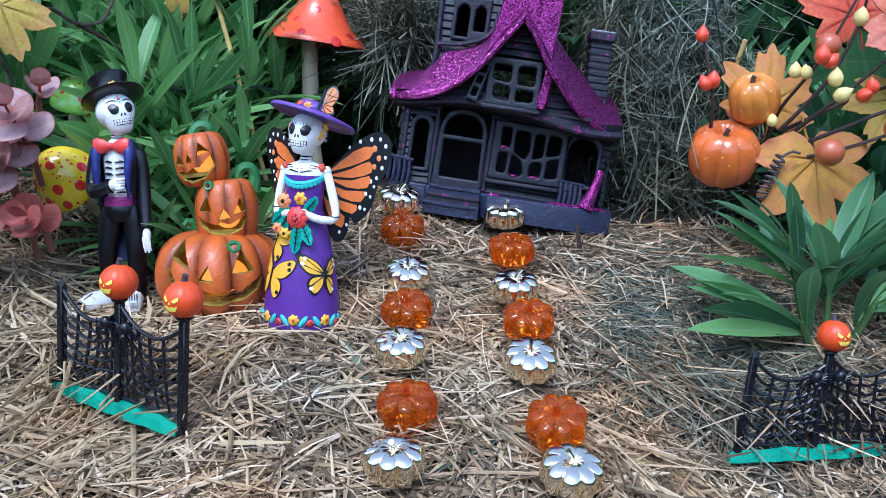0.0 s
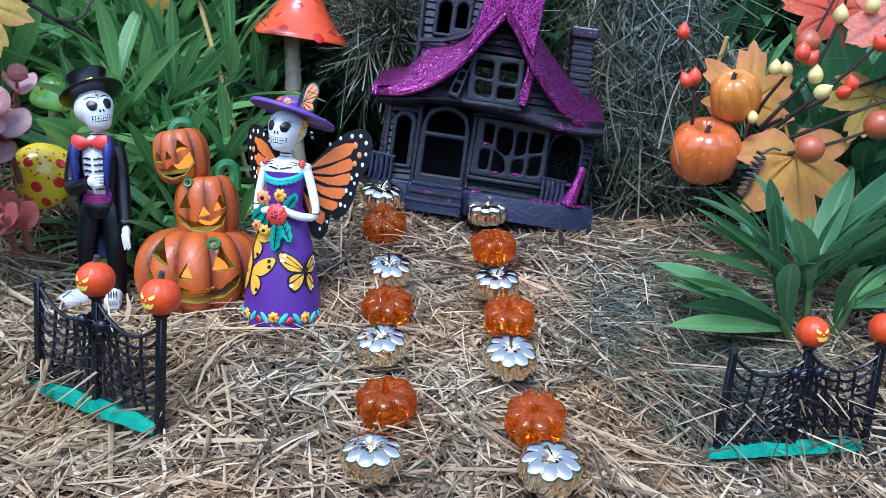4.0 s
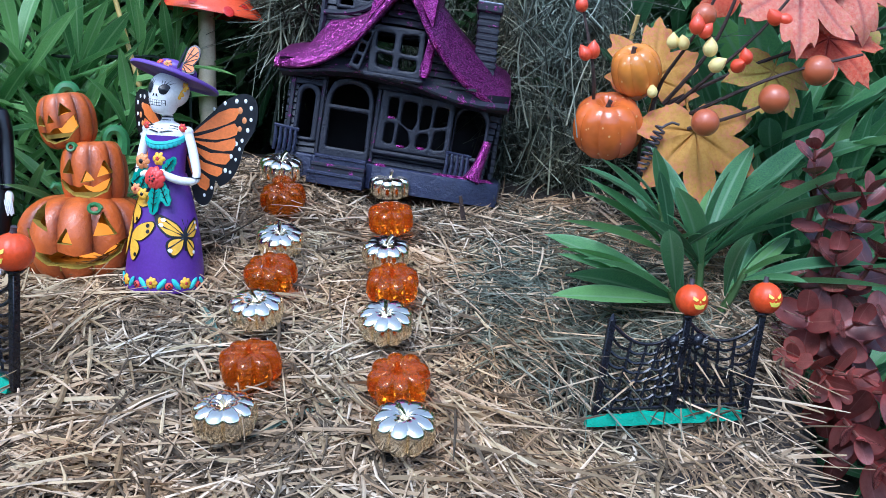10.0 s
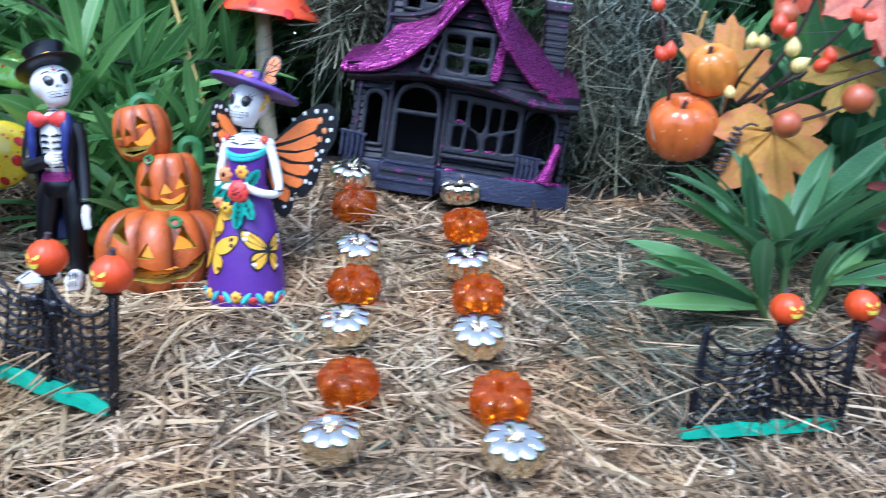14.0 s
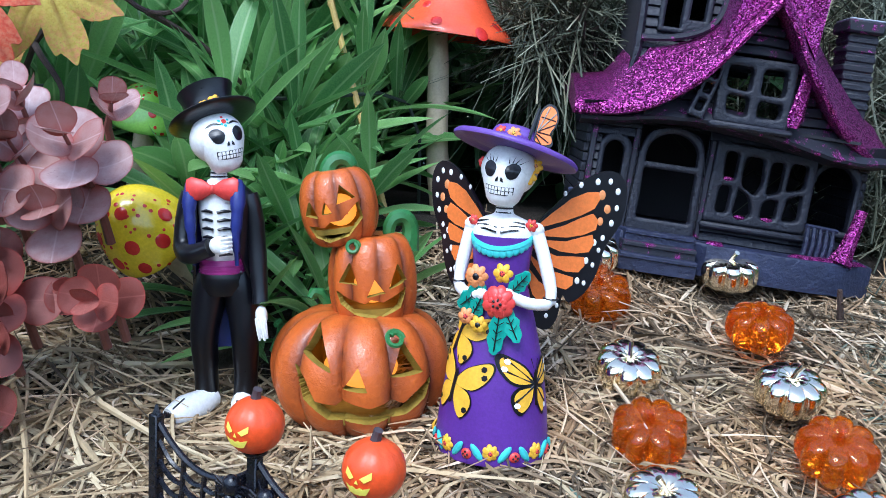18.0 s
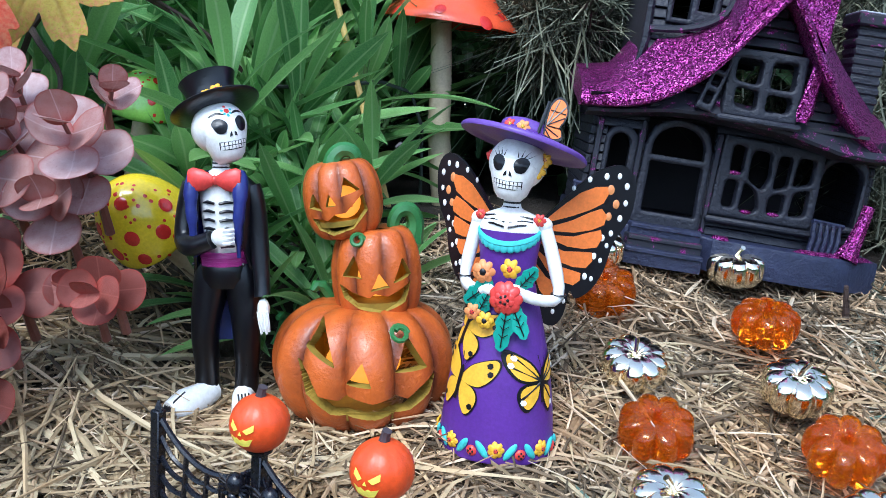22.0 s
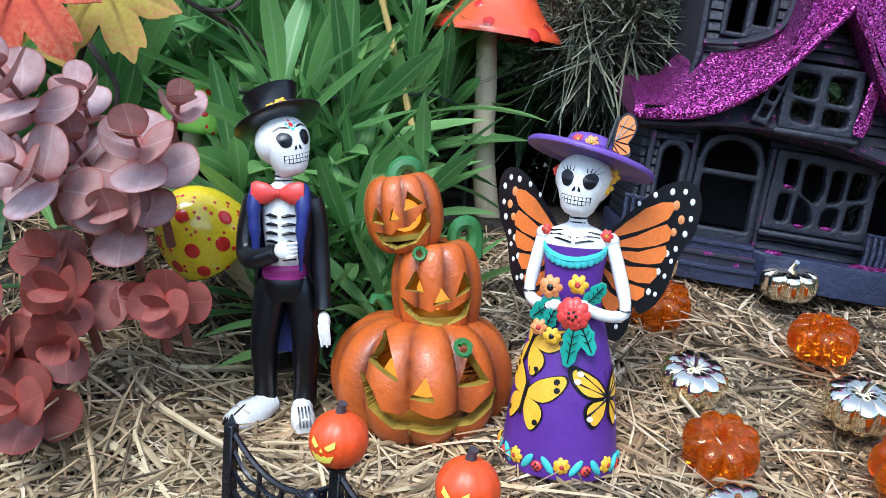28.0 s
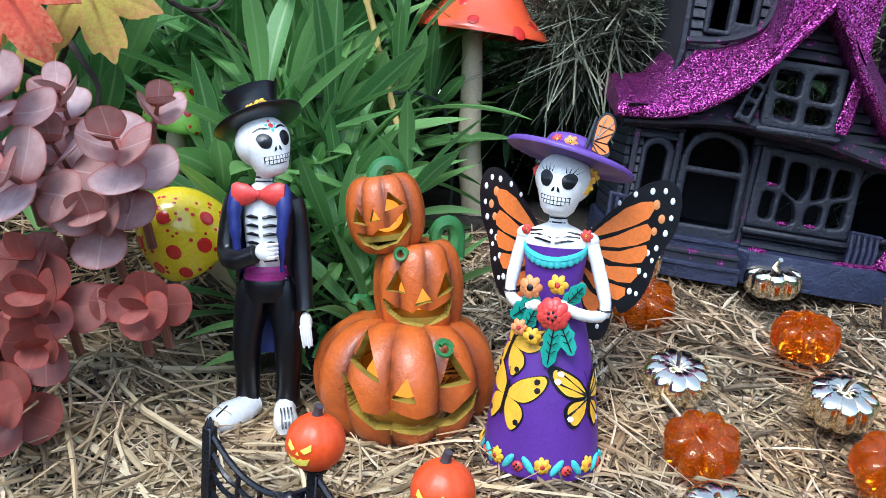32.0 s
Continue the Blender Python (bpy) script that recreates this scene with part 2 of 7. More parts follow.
def leafy(name, *stops, rough=0.36, thin=0.35, by="island", rim=None, vein=None):
    """Leaves: tone by leaf, veins as fine relief, light through the blade."""
    n = Nodes(name)
    if by == "island":
        r = n.t.nodes.new("ShaderNodeNewGeometry").outputs["Random Per Island"]
    else:
        r = n.t.nodes.new("ShaderNodeObjectInfo").outputs["Random"]
    c = n.ramp(r, *stops)
    c = n.mix(0.3, c, n.ramp(n.noise(120, 4), (0.3, shade(stops[0][1], 0.7)), (0.7, shade(stops[-1][1], 1.2))))
    if rim:
        a = n.t.nodes.new("ShaderNodeAttribute")
        a.attribute_name = "rim"
        c = n.mix(n.ramp(a.outputs["Fac"], (0.80, (0, 0, 0)), (0.93, (0.25, 0.25, 0.25)), (1.0, (0.9, 0.9, 0.9))), c, rim)
        # mottling over the blade, a warm flush at its foot, a fine midrib, and small specks
        c = n.mix(n.ramp(n.noise(3.2, 5, 0.65), (0.34, (0.4, 0.4, 0.4)), (0.58, (0, 0, 0))), c, shade(stops[0][1], 1.0))
        xyz = n.node("ShaderNodeSeparateXYZ", Vector=n.co)
        c = n.mix(n.ramp(xyz.outputs["Y"], (0.04, (0.65, 0.65, 0.65)), (0.36, (0, 0, 0))), c, shade(rim, 1.3))
        c = n.mix(n.ramp(n.math('ABSOLUTE', xyz.outputs["X"]), (0.004, (0.4, 0.4, 0.4)), (0.022, (0, 0, 0))), c, shade(stops[-1][1], 1.1))
        c = n.mix(n.ramp(n.noise(26, 2, 0.5), (0.66, (0, 0, 0)), (0.72, (0.5, 0.5, 0.5))), c, shade(rim, 0.6))
    if vein:
        a = n.t.nodes.new("ShaderNodeAttribute")
        a.attribute_name = "rim"
        c = n.mix(n.ramp(a.outputs["Fac"], (0.04, (0.7, 0.7, 0.7)), (0.16, (0, 0, 0)), (0.86, (0, 0, 0)), (1.0, (0.45, 0.45, 0.45))), c, vein)
    n.bump(n.noise(500, 3), 0.25, 0.0006)
    m = n.end(c, rough)
    if thin:
        tr = n.node("ShaderNodeBsdfTranslucent", Color=c)
        mx = n.node("ShaderNodeMixShader", Fac=thin)
        n.t.links.new(n.bsdf.outputs[0], mx.inputs[1])
        n.t.links.new(tr.outputs[0], mx.inputs[2])
        n.t.links.new(mx.outputs[0], n.out.inputs[0])
    return m


def glitter(name, dark, mid, bright, cover=None):
    """Glitter flakes: each cell its own tilt and tone; cover: how much of it hides the paint below."""
    n = Nodes(name)
    vor = n.node("ShaderNodeTexVoronoi", Vector=n.co, Scale=1900.0)
    geo = n.t.nodes.new("ShaderNodeNewGeometry")
    sub = n.t.nodes.new("ShaderNodeVectorMath")
    sub.operation = 'SUBTRACT'
    n.t.links.new(vor.outputs["Color"], sub.inputs[0])
    sub.inputs[1].default_value = (0.5, 0.5, 0.5)
    mul = n.t.nodes.new("ShaderNodeVectorMath")
    mul.operation = 'MULTIPLY_ADD'
    n.t.links.new(sub.outputs[0], mul.inputs[0])
    mul.inputs[1].default_value = (1.15, 1.15, 1.15)
    n.t.links.new(geo.outputs["Normal"], mul.inputs[2])
    nrm = n.t.nodes.new("ShaderNodeVectorMath")
    nrm.operation = 'NORMALIZE'
    n.t.links.new(mul.outputs[0], nrm.inputs[0])
    sep = n.node("ShaderNodeSeparateColor", Color=vor.outputs["Color"])
    c = n.ramp(sep.outputs[0], (0.15, dark), (0.62, mid), (0.97, bright))
    n.put(n.bsdf, "Normal", nrm.outputs[0])
    m = n.end(c, 0.32, 0.75)
    if cover:
        mask = n.ramp(n.noise(160, 5, 0.75), cover[0], cover[1])
        n.put(n.bsdf, "Base Color", n.mix(mask, cover[2], c))
        n.put(n.bsdf, "Metallic", n.math('MULTIPLY', mask, 0.75))
        n.put(n.bsdf, "Roughness", n.math('SUBTRACT', 0.65, n.math('MULTIPLY', mask, 0.33)))
        vm = n.t.nodes.new("ShaderNodeMix")
        vm.data_type = 'VECTOR'
        n.t.links.new(mask, vm.inputs[0])
        n.t.links.new(geo.outputs["Normal"], vm.inputs[4])
        n.t.links.new(nrm.outputs[0], vm.inputs[5])
        n.put(n.bsdf, "Normal", vm.outputs[1])
    return m


STRAW = stalk("straw_stems", (0.0, (0.020, 0.015, 0.011)), (0.26, (0.098, 0.071, 0.047)), (0.55, (0.34, 0.236, 0.142)), (0.8, (0.61, 0.462, 0.305)), (1.0, (0.87, 0.74, 0.57)))
HAY = stalk("grey_hay", (0.0, (0.022, 0.032, 0.026)), (0.5, (0.085, 0.112, 0.090)), (0.85, (0.21, 0.25, 0.20)), (1.0, (0.40, 0.44, 0.36)), streak=0.06)
PALESTRAW = stalk("pale_straw", (0.0, (0.16, 0.112, 0.06)), (0.5, (0.41, 0.31, 0.18)), (1.0, (0.70, 0.59, 0.39)), streak=0.2)
GREENHAY = stalk("green_hay", (0.0, (0.02, 0.032, 0.026)), (0.6, (0.11, 0.13, 0.10)), (1.0, (0.31, 0.33, 0.26)), streak=0.12)
LEAF = leafy("green_blades", (0.0, (0.050, 0.155, 0.050)), (0.45, (0.125, 0.31, 0.080)), (1.0, (0.29, 0.52, 0.16)), rough=0.3, by="object", vein=(0.36, 0.52, 0.24))
LEAFDARK = leafy("shrub_leaves", (0.0, (0.03, 0.085, 0.03)), (0.5, (0.06, 0.15, 0.05)), (1.0, (0.12, 0.25, 0.085)), vein=(0.20, 0.32, 0.16))
LEAFBROAD = leafy("broad_dark_blades", (0.0, (0.040, 0.125, 0.070)), (0.5, (0.085, 0.23, 0.095)), (0.85, (0.14, 0.32, 0.12)), (1.0, (0.22, 0.42, 0.12)), rough=0.28, by="object", vein=(0.26, 0.40, 0.24))
PINKLEAF = leafy("dusty_pink_succulent", (0.0, (0.42, 0.12, 0.085)), (0.2, (0.50, 0.25, 0.21)), (0.55, (0.66, 0.45, 0.43)), (1.0, (0.80, 0.66, 0.66)), rough=0.36, thin=0.34, by="object", rim=(0.42, 0.09, 0.07))
REDLEAF = leafy("red_succulent", (0.0, (0.23, 0.058, 0.046)), (0.5, (0.40, 0.105, 0.080)), (1.0, (0.52, 0.18, 0.145)), rough=0.34, thin=0.32, by="object", rim=(0.46, 0.07, 0.05))
WINELEAF = leafy("wine_red_succulent", (0.0, (0.095, 0.022, 0.018)), (0.5, (0.19, 0.046, 0.037)), (1.0, (0.31, 0.115, 0.10)), rough=0.22, thin=0.06, by="object", rim=(0.24, 0.035, 0.03))
STEMRED = paint("succulent_stem", (0.22, 0.08, 0.06))
STEMGREEN = paint("plant_stem", (0.08, 0.14, 0.04))
SOIL = paint("damp_soil", (0.05, 0.037, 0.026), 0.9, 0.5, 12, 220, 0.8, 0.004)
# packed straw, its near-black colour holding the shade of gaps between stalks
SHADEDUFF = paint("shade_dark_packed_straw", (0.034, 0.025, 0.018), 0.9, 0.5, 60, 500, 0.9, 0.003)
BLACK = paint("black_plastic", (0.006, 0.006, 0.010), 0.28)
GREENPAINT = paint("green_painted_strip", (0.022, 0.30, 0.185), 0.75, relief=0.8, dist=0.001)
LANTERN = paint("orange_lantern_plastic", (0.72, 0.075, 0.012), 0.38, var=0.12)
FACEYELLOW = paint("yellow_face_paint", (0.95, 0.75, 0.10), 0.5, var=0.1)
STEMDARK = paint("dark_stub", (0.06, 0.045, 0.05), 0.6)


def washed_resin():
    """Orange resin with a dark antiquing wash that sits in the furrows."""
    n = Nodes("orange_painted_resin")
    big, fine = n.noise(110, 3), n.noise(500, 4)
    c = n.ramp(big, (0.25, (0.55, 0.110, 0.014)), (0.75, (0.70, 0.160, 0.024)))
    c = n.mix(n.ramp(fine, (0.35, (0.3, 0.3, 0.3)), (0.7, (0, 0, 0))), c, (0.36, 0.055, 0.010))
    at = n.t.nodes.new("ShaderNodeAttribute")
    at.attribute_name = "furrow"
    w = n.math('MULTIPLY', at.outputs["Fac"], n.ramp(n.noise(60, 4, 0.7), (0.30, (0.35, 0.35, 0.35)), (0.52, (1, 1, 1))))
    c = n.mix(w, c, (0.055, 0.014, 0.008))
    n.bump(n.math('ADD', big, fine), 0.6, 0.0008)
    return n.end(c, n.math('ADD', n.math('MULTIPLY', fine, 0.2), 0.28), 0.0, Coat_Weight=0.2)


RESIN = washed_resin()
OLIVE = paint("olive_gold_hollow", (0.33, 0.22, 0.03), 0.6, 0.35, 150)
RESINGREEN = paint("green_painted_resin", (0.04, 0.17, 0.045), 0.4, 0.3, 200)
SLATE = paint("charcoal_painted_clay", (0.0125, 0.0135, 0.0225), 0.55, 0.45, 60, 420, 0.8, 0.0009)
DARKSLATE = paint("black_painted_clay", (0.014, 0.013, 0.018), 0.7)
# pale grey that paints the bright highlight along the chimney's top edge
CAPGLINT = paint("pale_highlight_clay", (0.42, 0.44, 0.50), 0.35, 0.3, 90, 500, 0.6, 0.0008)
NAVY = paint("blue_black_base_paint", (0.020, 0.024, 0.054), 0.45, 0.5, 60, 400, 0.8, 0.001)
GLITTER = glitter("magenta_glitter", (0.045, 0.001, 0.028), (0.22, 0.006, 0.145), (0.86, 0.18, 0.62))
DUSTING = glitter("glitter_dusted_clay", (0.08, 0.002, 0.055), (0.33, 0.008, 0.22), (0.90, 0.20, 0.72), ((0.56, (0, 0, 0)), (0.66, (1, 1, 1)), (0.0125, 0.0135, 0.0225)))
WHITE = paint("bone_white_paint", (0.88, 0.87, 0.83), 0.35, 0.04, relief=0.12)
INK = paint("black_gloss_paint", (0.0055, 0.0055, 0.008), 0.32, relief=0.3, dist=0.0003, coat=0.08)
TROUSER = paint("black_satin_paint", (0.003, 0.003, 0.005), 0.32, relief=0.2, dist=0.0003)
NAVYCOAT = paint("navy_lapel_paint", (0.022, 0.030, 0.17), 0.35)
SCARLET = paint("coral_red_paint", (0.72, 0.06, 0.05), 0.38)
MAGENTA = paint("magenta_sash_paint", (0.36, 0.03, 0.20), 0.4)
PURPLE = paint("purple_paint", (0.10, 0.026, 0.25), 0.42, 0.2, 60)
HATPURPLE = paint("violet_hat_paint", (0.14, 0.062, 0.32), 0.42, 0.2, 60)
AQUA = paint("turquoise_paint", (0.10, 0.56, 0.55), 0.45)
WINGORANGE = paint("wing_orange_paint", (0.80, 0.20, 0.035), 0.45, 0.15)
YELLOW = paint("marigold_paint", (0.85, 0.45, 0.03), 0.45, 0.2)
PEACH = paint("peach_paint", (0.80, 0.30, 0.10), 0.45)
TEAL = paint("teal_leaf_paint", (0.03, 0.32, 0.24), 0.45)
MUSHRED = paint("vermilion_mushroom_glaze", (0.80, 0.10, 0.035), 0.22, 0.2, 40, coat=0.5)
MUSHSPOT = paint("red_glaze_spot", (0.58, 0.028, 0.02), 0.22, coat=0.5)
MUSHYELLOW = paint("yellow_mushroom_glaze", (0.85, 0.62, 0.02), 0.2, 0.1, coat=0.6)
MUSHGREEN = paint("lime_mushroom_glaze", (0.32, 0.62, 0.10), 0.2, 0.15, coat=0.6)
CREAM = paint("cream_stem", (0.55, 0.45, 0.30), 0.5)


def gourd_skin(name, base, blush, pale):
    """Glossy gourd skin: orange with a pink blush, pale flecks and fine grain."""
    n = Nodes(name)
    c = n.ramp(n.noise(38, 3), (0.32, shade(base, 0.72)), (0.62, shade(base, 1.2)))
    c = n.mix(n.ramp(n.noise(26, 3, 0.5), (0.50, (0, 0, 0)), (0.68, (0.75, 0.75, 0.75))), c, blush)
    spots = n.node("ShaderNodeTexVoronoi", Vector=n.co, Scale=170.0).outputs["Distance"]
    c = n.mix(n.ramp(spots, (0.10, (0.8, 0.8, 0.8)), (0.17, (0, 0, 0))), c, pale)
    n.bump(n.noise(300, 3), 0.3, 0.0006)
    return n.end(c, 0.26, Coat_Weight=0.35)


GOURD = gourd_skin("orange_gourd_skin", (0.68, 0.15, 0.025), (0.66, 0.15, 0.085), (0.80, 0.45, 0.16))
GOURDTOP = gourd_skin("amber_gourd_skin", (0.72, 0.25, 0.035), (0.60, 0.13, 0.03), (0.80, 0.50, 0.16))
BARK = paint("dark_wrapped_wire", (0.055, 0.032, 0.025), 0.7, 0.4, 200, 900, 0.8, 0.001)
BERRYRED = paint("red_berry", (0.75, 0.075, 0.025), 0.3, 0.2, coat=0.3)
BERRYRUST = paint("rust_berry", (0.46, 0.105, 0.035), 0.34, 0.45, 60, coat=0.4)
BERRYCREAM = paint("cream_berry", (0.80, 0.62, 0.22), 0.4, 0.15)
# emission for the bodies that stand in for the LED-lit hollows
LEDGLOW = Nodes("warm_led")
LEDGLOW = LEDGLOW.end((0.9, 0.6, 0.2), 0.4, 0.0, Emission_Color=(1.0, 0.34, 0.03, 1), Emission_Strength=0.5)
DRYBLADE = paint("dried_teal_blade", (0.13, 0.19, 0.14), 0.6, 0.3)
BAMBOO = paint("bamboo_cane", (0.62, 0.42, 0.14), 0.45, 0.2)
WIRE = paint("dark_green_wire", (0.02, 0.03, 0.025), 0.5)


def autumn(name, *stops, vein=(0.3, 0.1, 0.04), edge=(0.7, 0.25, 0.12)):
    """Printed cloth leaf: blotched tones, a flushed edge and darker veins."""
    n = Nodes(name)
    c = n.ramp(n.noise(28, 4, 0.65), *stops)
    at = n.t.nodes.new("ShaderNodeAttribute")
    at.attribute_name = "reach"
    flush = n.math('MULTIPLY', n.ramp(at.outputs["Fac"], (0.45, (0, 0, 0)), (1.0, (0.9, 0.9, 0.9))), n.ramp(n.noise(34, 3), (0.42, (0, 0, 0)), (0.62, (1, 1, 1))))
    c = n.mix(flush, c, edge)
    c = n.mix(n.ramp(n.noise(75, 6, 0.8), (0.57, (0, 0, 0)), (0.68, (0.75, 0.75, 0.75))), c, vein)
    at = n.t.nodes.new("ShaderNodeAttribute")
    at.attribute_name = "vein"
    c = n.mix(n.math('MULTIPLY', at.outputs["Fac"], 0.7), c, vein)
    n.bump(n.noise(700, 3), 0.5, 0.0006)
    m = n.end(c, 0.55)
    tr = n.node("ShaderNodeBsdfTranslucent", Color=c)
    mx = n.node("ShaderNodeMixShader", Fac=0.25)
    n.t.links.new(n.bsdf.outputs[0], mx.inputs[1])
    n.t.links.new(tr.outputs[0], mx.inputs[2])
    n.t.links.new(mx.outputs[0], n.out.inputs[0])
    return m


FALLGOLD = autumn("golden_cloth_leaf", (0.3, (0.58, 0.26, 0.03)), (0.6, (0.68, 0.36, 0.06)), (0.8, (0.70, 0.28, 0.10)), vein=(0.40, 0.17, 0.03), edge=(0.74, 0.20, 0.14))
FALLPINK = autumn("salmon_cloth_leaf", (0.3, (0.74, 0.13, 0.08)), (0.5, (0.76, 0.24, 0.16)), (0.75, (0.80, 0.42, 0.28)), vein=(0.20, 0.045, 0.06))
FALLRED = autumn("scarlet_cloth_leaf", (0.3, (0.60, 0.05, 0.02)), (0.7, (0.74, 0.13, 0.05)), vein=(0.3, 0.03, 0.02))
FALLYELLOW = autumn("yellow_cloth_leaf", (0.3, (0.46, 0.32, 0.03)), (0.6, (0.60, 0.48, 0.08)), (0.8, (0.38, 0.42, 0.08)), vein=(0.28, 0.13, 0.03))


def amber():
    """Cast clear amber plastic: glass that tints what is seen through it; an orange cloudy share stands in for light
    gathered inside.
    """
    n = Nodes("amber_acrylic")
    m = n.end((1.0, 0.19, 0.008), 0.03, 0.0, Specular_IOR_Level=0.8)
    glass = n.node("ShaderNodeBsdfGlass", Color=(1.0, 0.56, 0.07, 1), Roughness=0.0, IOR=1.58)
    # translucent orange brightens the body in place of focused light within
    inner_light = n.node("ShaderNodeBsdfTranslucent", Color=(1.0, 0.27, 0.015, 1))
    body = n.node("ShaderNodeMixShader", Fac=0.55)
    n.t.links.new(n.bsdf.outputs[0], body.inputs[1])
    n.t.links.new(inner_light.outputs[0], body.inputs[2])
    clear = n.node("ShaderNodeBsdfTransparent", Color=(1.0, 0.50, 0.05, 1))
    cast = n.node("ShaderNodeMixShader", Fac=0.36)
    n.t.links.new(glass.outputs[0], cast.inputs[1])
    n.t.links.new(clear.outputs[0], cast.inputs[2])
    mx = n.node("ShaderNodeMixShader", Fac=0.74)
    n.t.links.new(body.outputs[0], mx.inputs[1])
    n.t.links.new(cast.outputs[0], mx.inputs[2])
    shine = n.node("ShaderNodeBsdfGlossy", Color=(1, 1, 1, 1), Roughness=0.02)
    skin = n.node("ShaderNodeMixShader", Fac=n.node("ShaderNodeFresnel", IOR=1.28).outputs[0])
    n.t.links.new(mx.outputs[0], skin.inputs[1])
    n.t.links.new(shine.outputs[0], skin.inputs[2])
    n.t.links.new(skin.outputs[0], n.out.inputs[0])
    return m


AMBER = amber()
gold = Nodes("pale_gold_chrome")
GOLD = gold.end(gold.ramp(gold.noise(90, 3), (0.3, (1.0, 0.88, 0.64)), (0.7, (1.0, 0.94, 0.80))), 0.13, 1.0)


# ---- ground ----
def step(a, b, x):
    k = np.clip((x - a) / (b - a), 0, 1)
    return k * k * (3 - 2 * k)


def bell(x, y, cx, cy, r):
    return np.exp(-((x - cx) ** 2 + (y - cy) ** 2) / (r * r))


def ground_z(x, y):
    """The straw mound: it rises away from the viewer and falls to the right, with hollows at the fences."""
    x, y = np.asarray(x, float), np.asarray(y, float)
    h = 0.171 + 0.385 * (np.minimum(y, 0.68) - 0.485) - 0.09 * np.clip(x, -0.5, 0.5)
    h = h - 0.028 * step(0.09, 0.15, x) * step(0.475, 0.452, y) - 0.027 * step(-0.115, -0.15, x) * step(0.475, 0.45, y)
    shelf = 0.178 + 0.20 * (y - 0.5) + 0.028 * step(-0.225, -0.285, x) * step(0.455, 0.53, y)
    k = step(-0.095, -0.145, x) * step(0.61, 0.56, y) * step(0.445, 0.475, y)
    h = h * (1 - k) + shelf * k
    h = h + 0.012 * bell(x, y, -0.04, 0.61, 0.05) - 0.014 * bell(x, y, 0.165, 0.492, 0.03)
    h = np.maximum(h, 0.0) + 0.02 * step(0.25, 0.1, np.abs(y - 0.15))
    wide = 0.45 * np.maximum(0, y - 0.5)
    near = 0.16 * step(0.45, 0.34, y)
    h = h * step(0.345 + wide, 0.27 + wide, x) * step(-0.40 - wide + near, -0.315 - wide + near, x)
    h = h * step(2.2, 1.3, y)
    h = h + 0.003 * np.sin(41 * x + 17 * y) * np.sin(37 * y - 23 * x) * step(0.0, 0.05, h)
    return np.maximum(h, 0.0)


def heights(name, xs, ys, lift, mat):
    me = bpy.data.meshes.new(name)
    gx, gy = np.meshgrid(xs, ys)
    gz = ground_z(gx, gy) + lift
    nx = len(xs)
    f = [(j * nx + i, j * nx + i + 1, (j + 1) * nx + i + 1, (j + 1) * nx + i) for j in range(len(ys) - 1) for i in range(nx - 1)]
    me.from_pydata(np.stack([gx, gy, gz], 2).reshape(-1, 3).tolist(), [], f)
    me.materials.append(mat)
    me.polygons.foreach_set("use_smooth", [True] * len(f))
    return new(name, me)


def spread(inner, lo, hi, n):
    far = np.geomspace(0.05, 60, 16)
    return np.concatenate([lo - far[::-1], np.linspace(lo, hi, n), hi + far])


tagged(heights("ground", spread(0, -0.9, 0.9, 120), spread(0, -0.3, 1.6, 120), 0.0, SOIL), "dark damp garden soil under and around the straw mound", "ground", kind="structure")
tagged(heights("straw_bed", np.linspace(-0.42, 0.42, 110), np.linspace(0.05, 0.85, 110), 0.003, SHADEDUFF), "packed straw mulch forming a sloping mound, coloured near-black for the shade between stalks", "straw", kind="structure")


# kind, place and height of each pumpkin along the path
ROWS_OF_PUMPKINS = [("g", -0.031, 0.592, 0.2535), ("a", -0.028, 0.578, 0.2325), ("g", -0.0226, 0.531, 0.210), ("a", -0.0217, 0.491, 0.1942), ("g", -0.0238, 0.457, 0.181), ("a", -0.0181, 0.410, 0.1625), ("g", -0.023, 0.3735, 0.149),
                    ("g", 0.0445, 0.603, 0.241), ("a", 0.0463, 0.561, 0.2208), ("g", 0.0452, 0.518, 0.2042), ("a", 0.0502, 0.482, 0.190), ("g", 0.0478, 0.4465, 0.1765), ("a", 0.0561, 0.3985, 0.1573), ("g", 0.0593, 0.367, 0.146)]


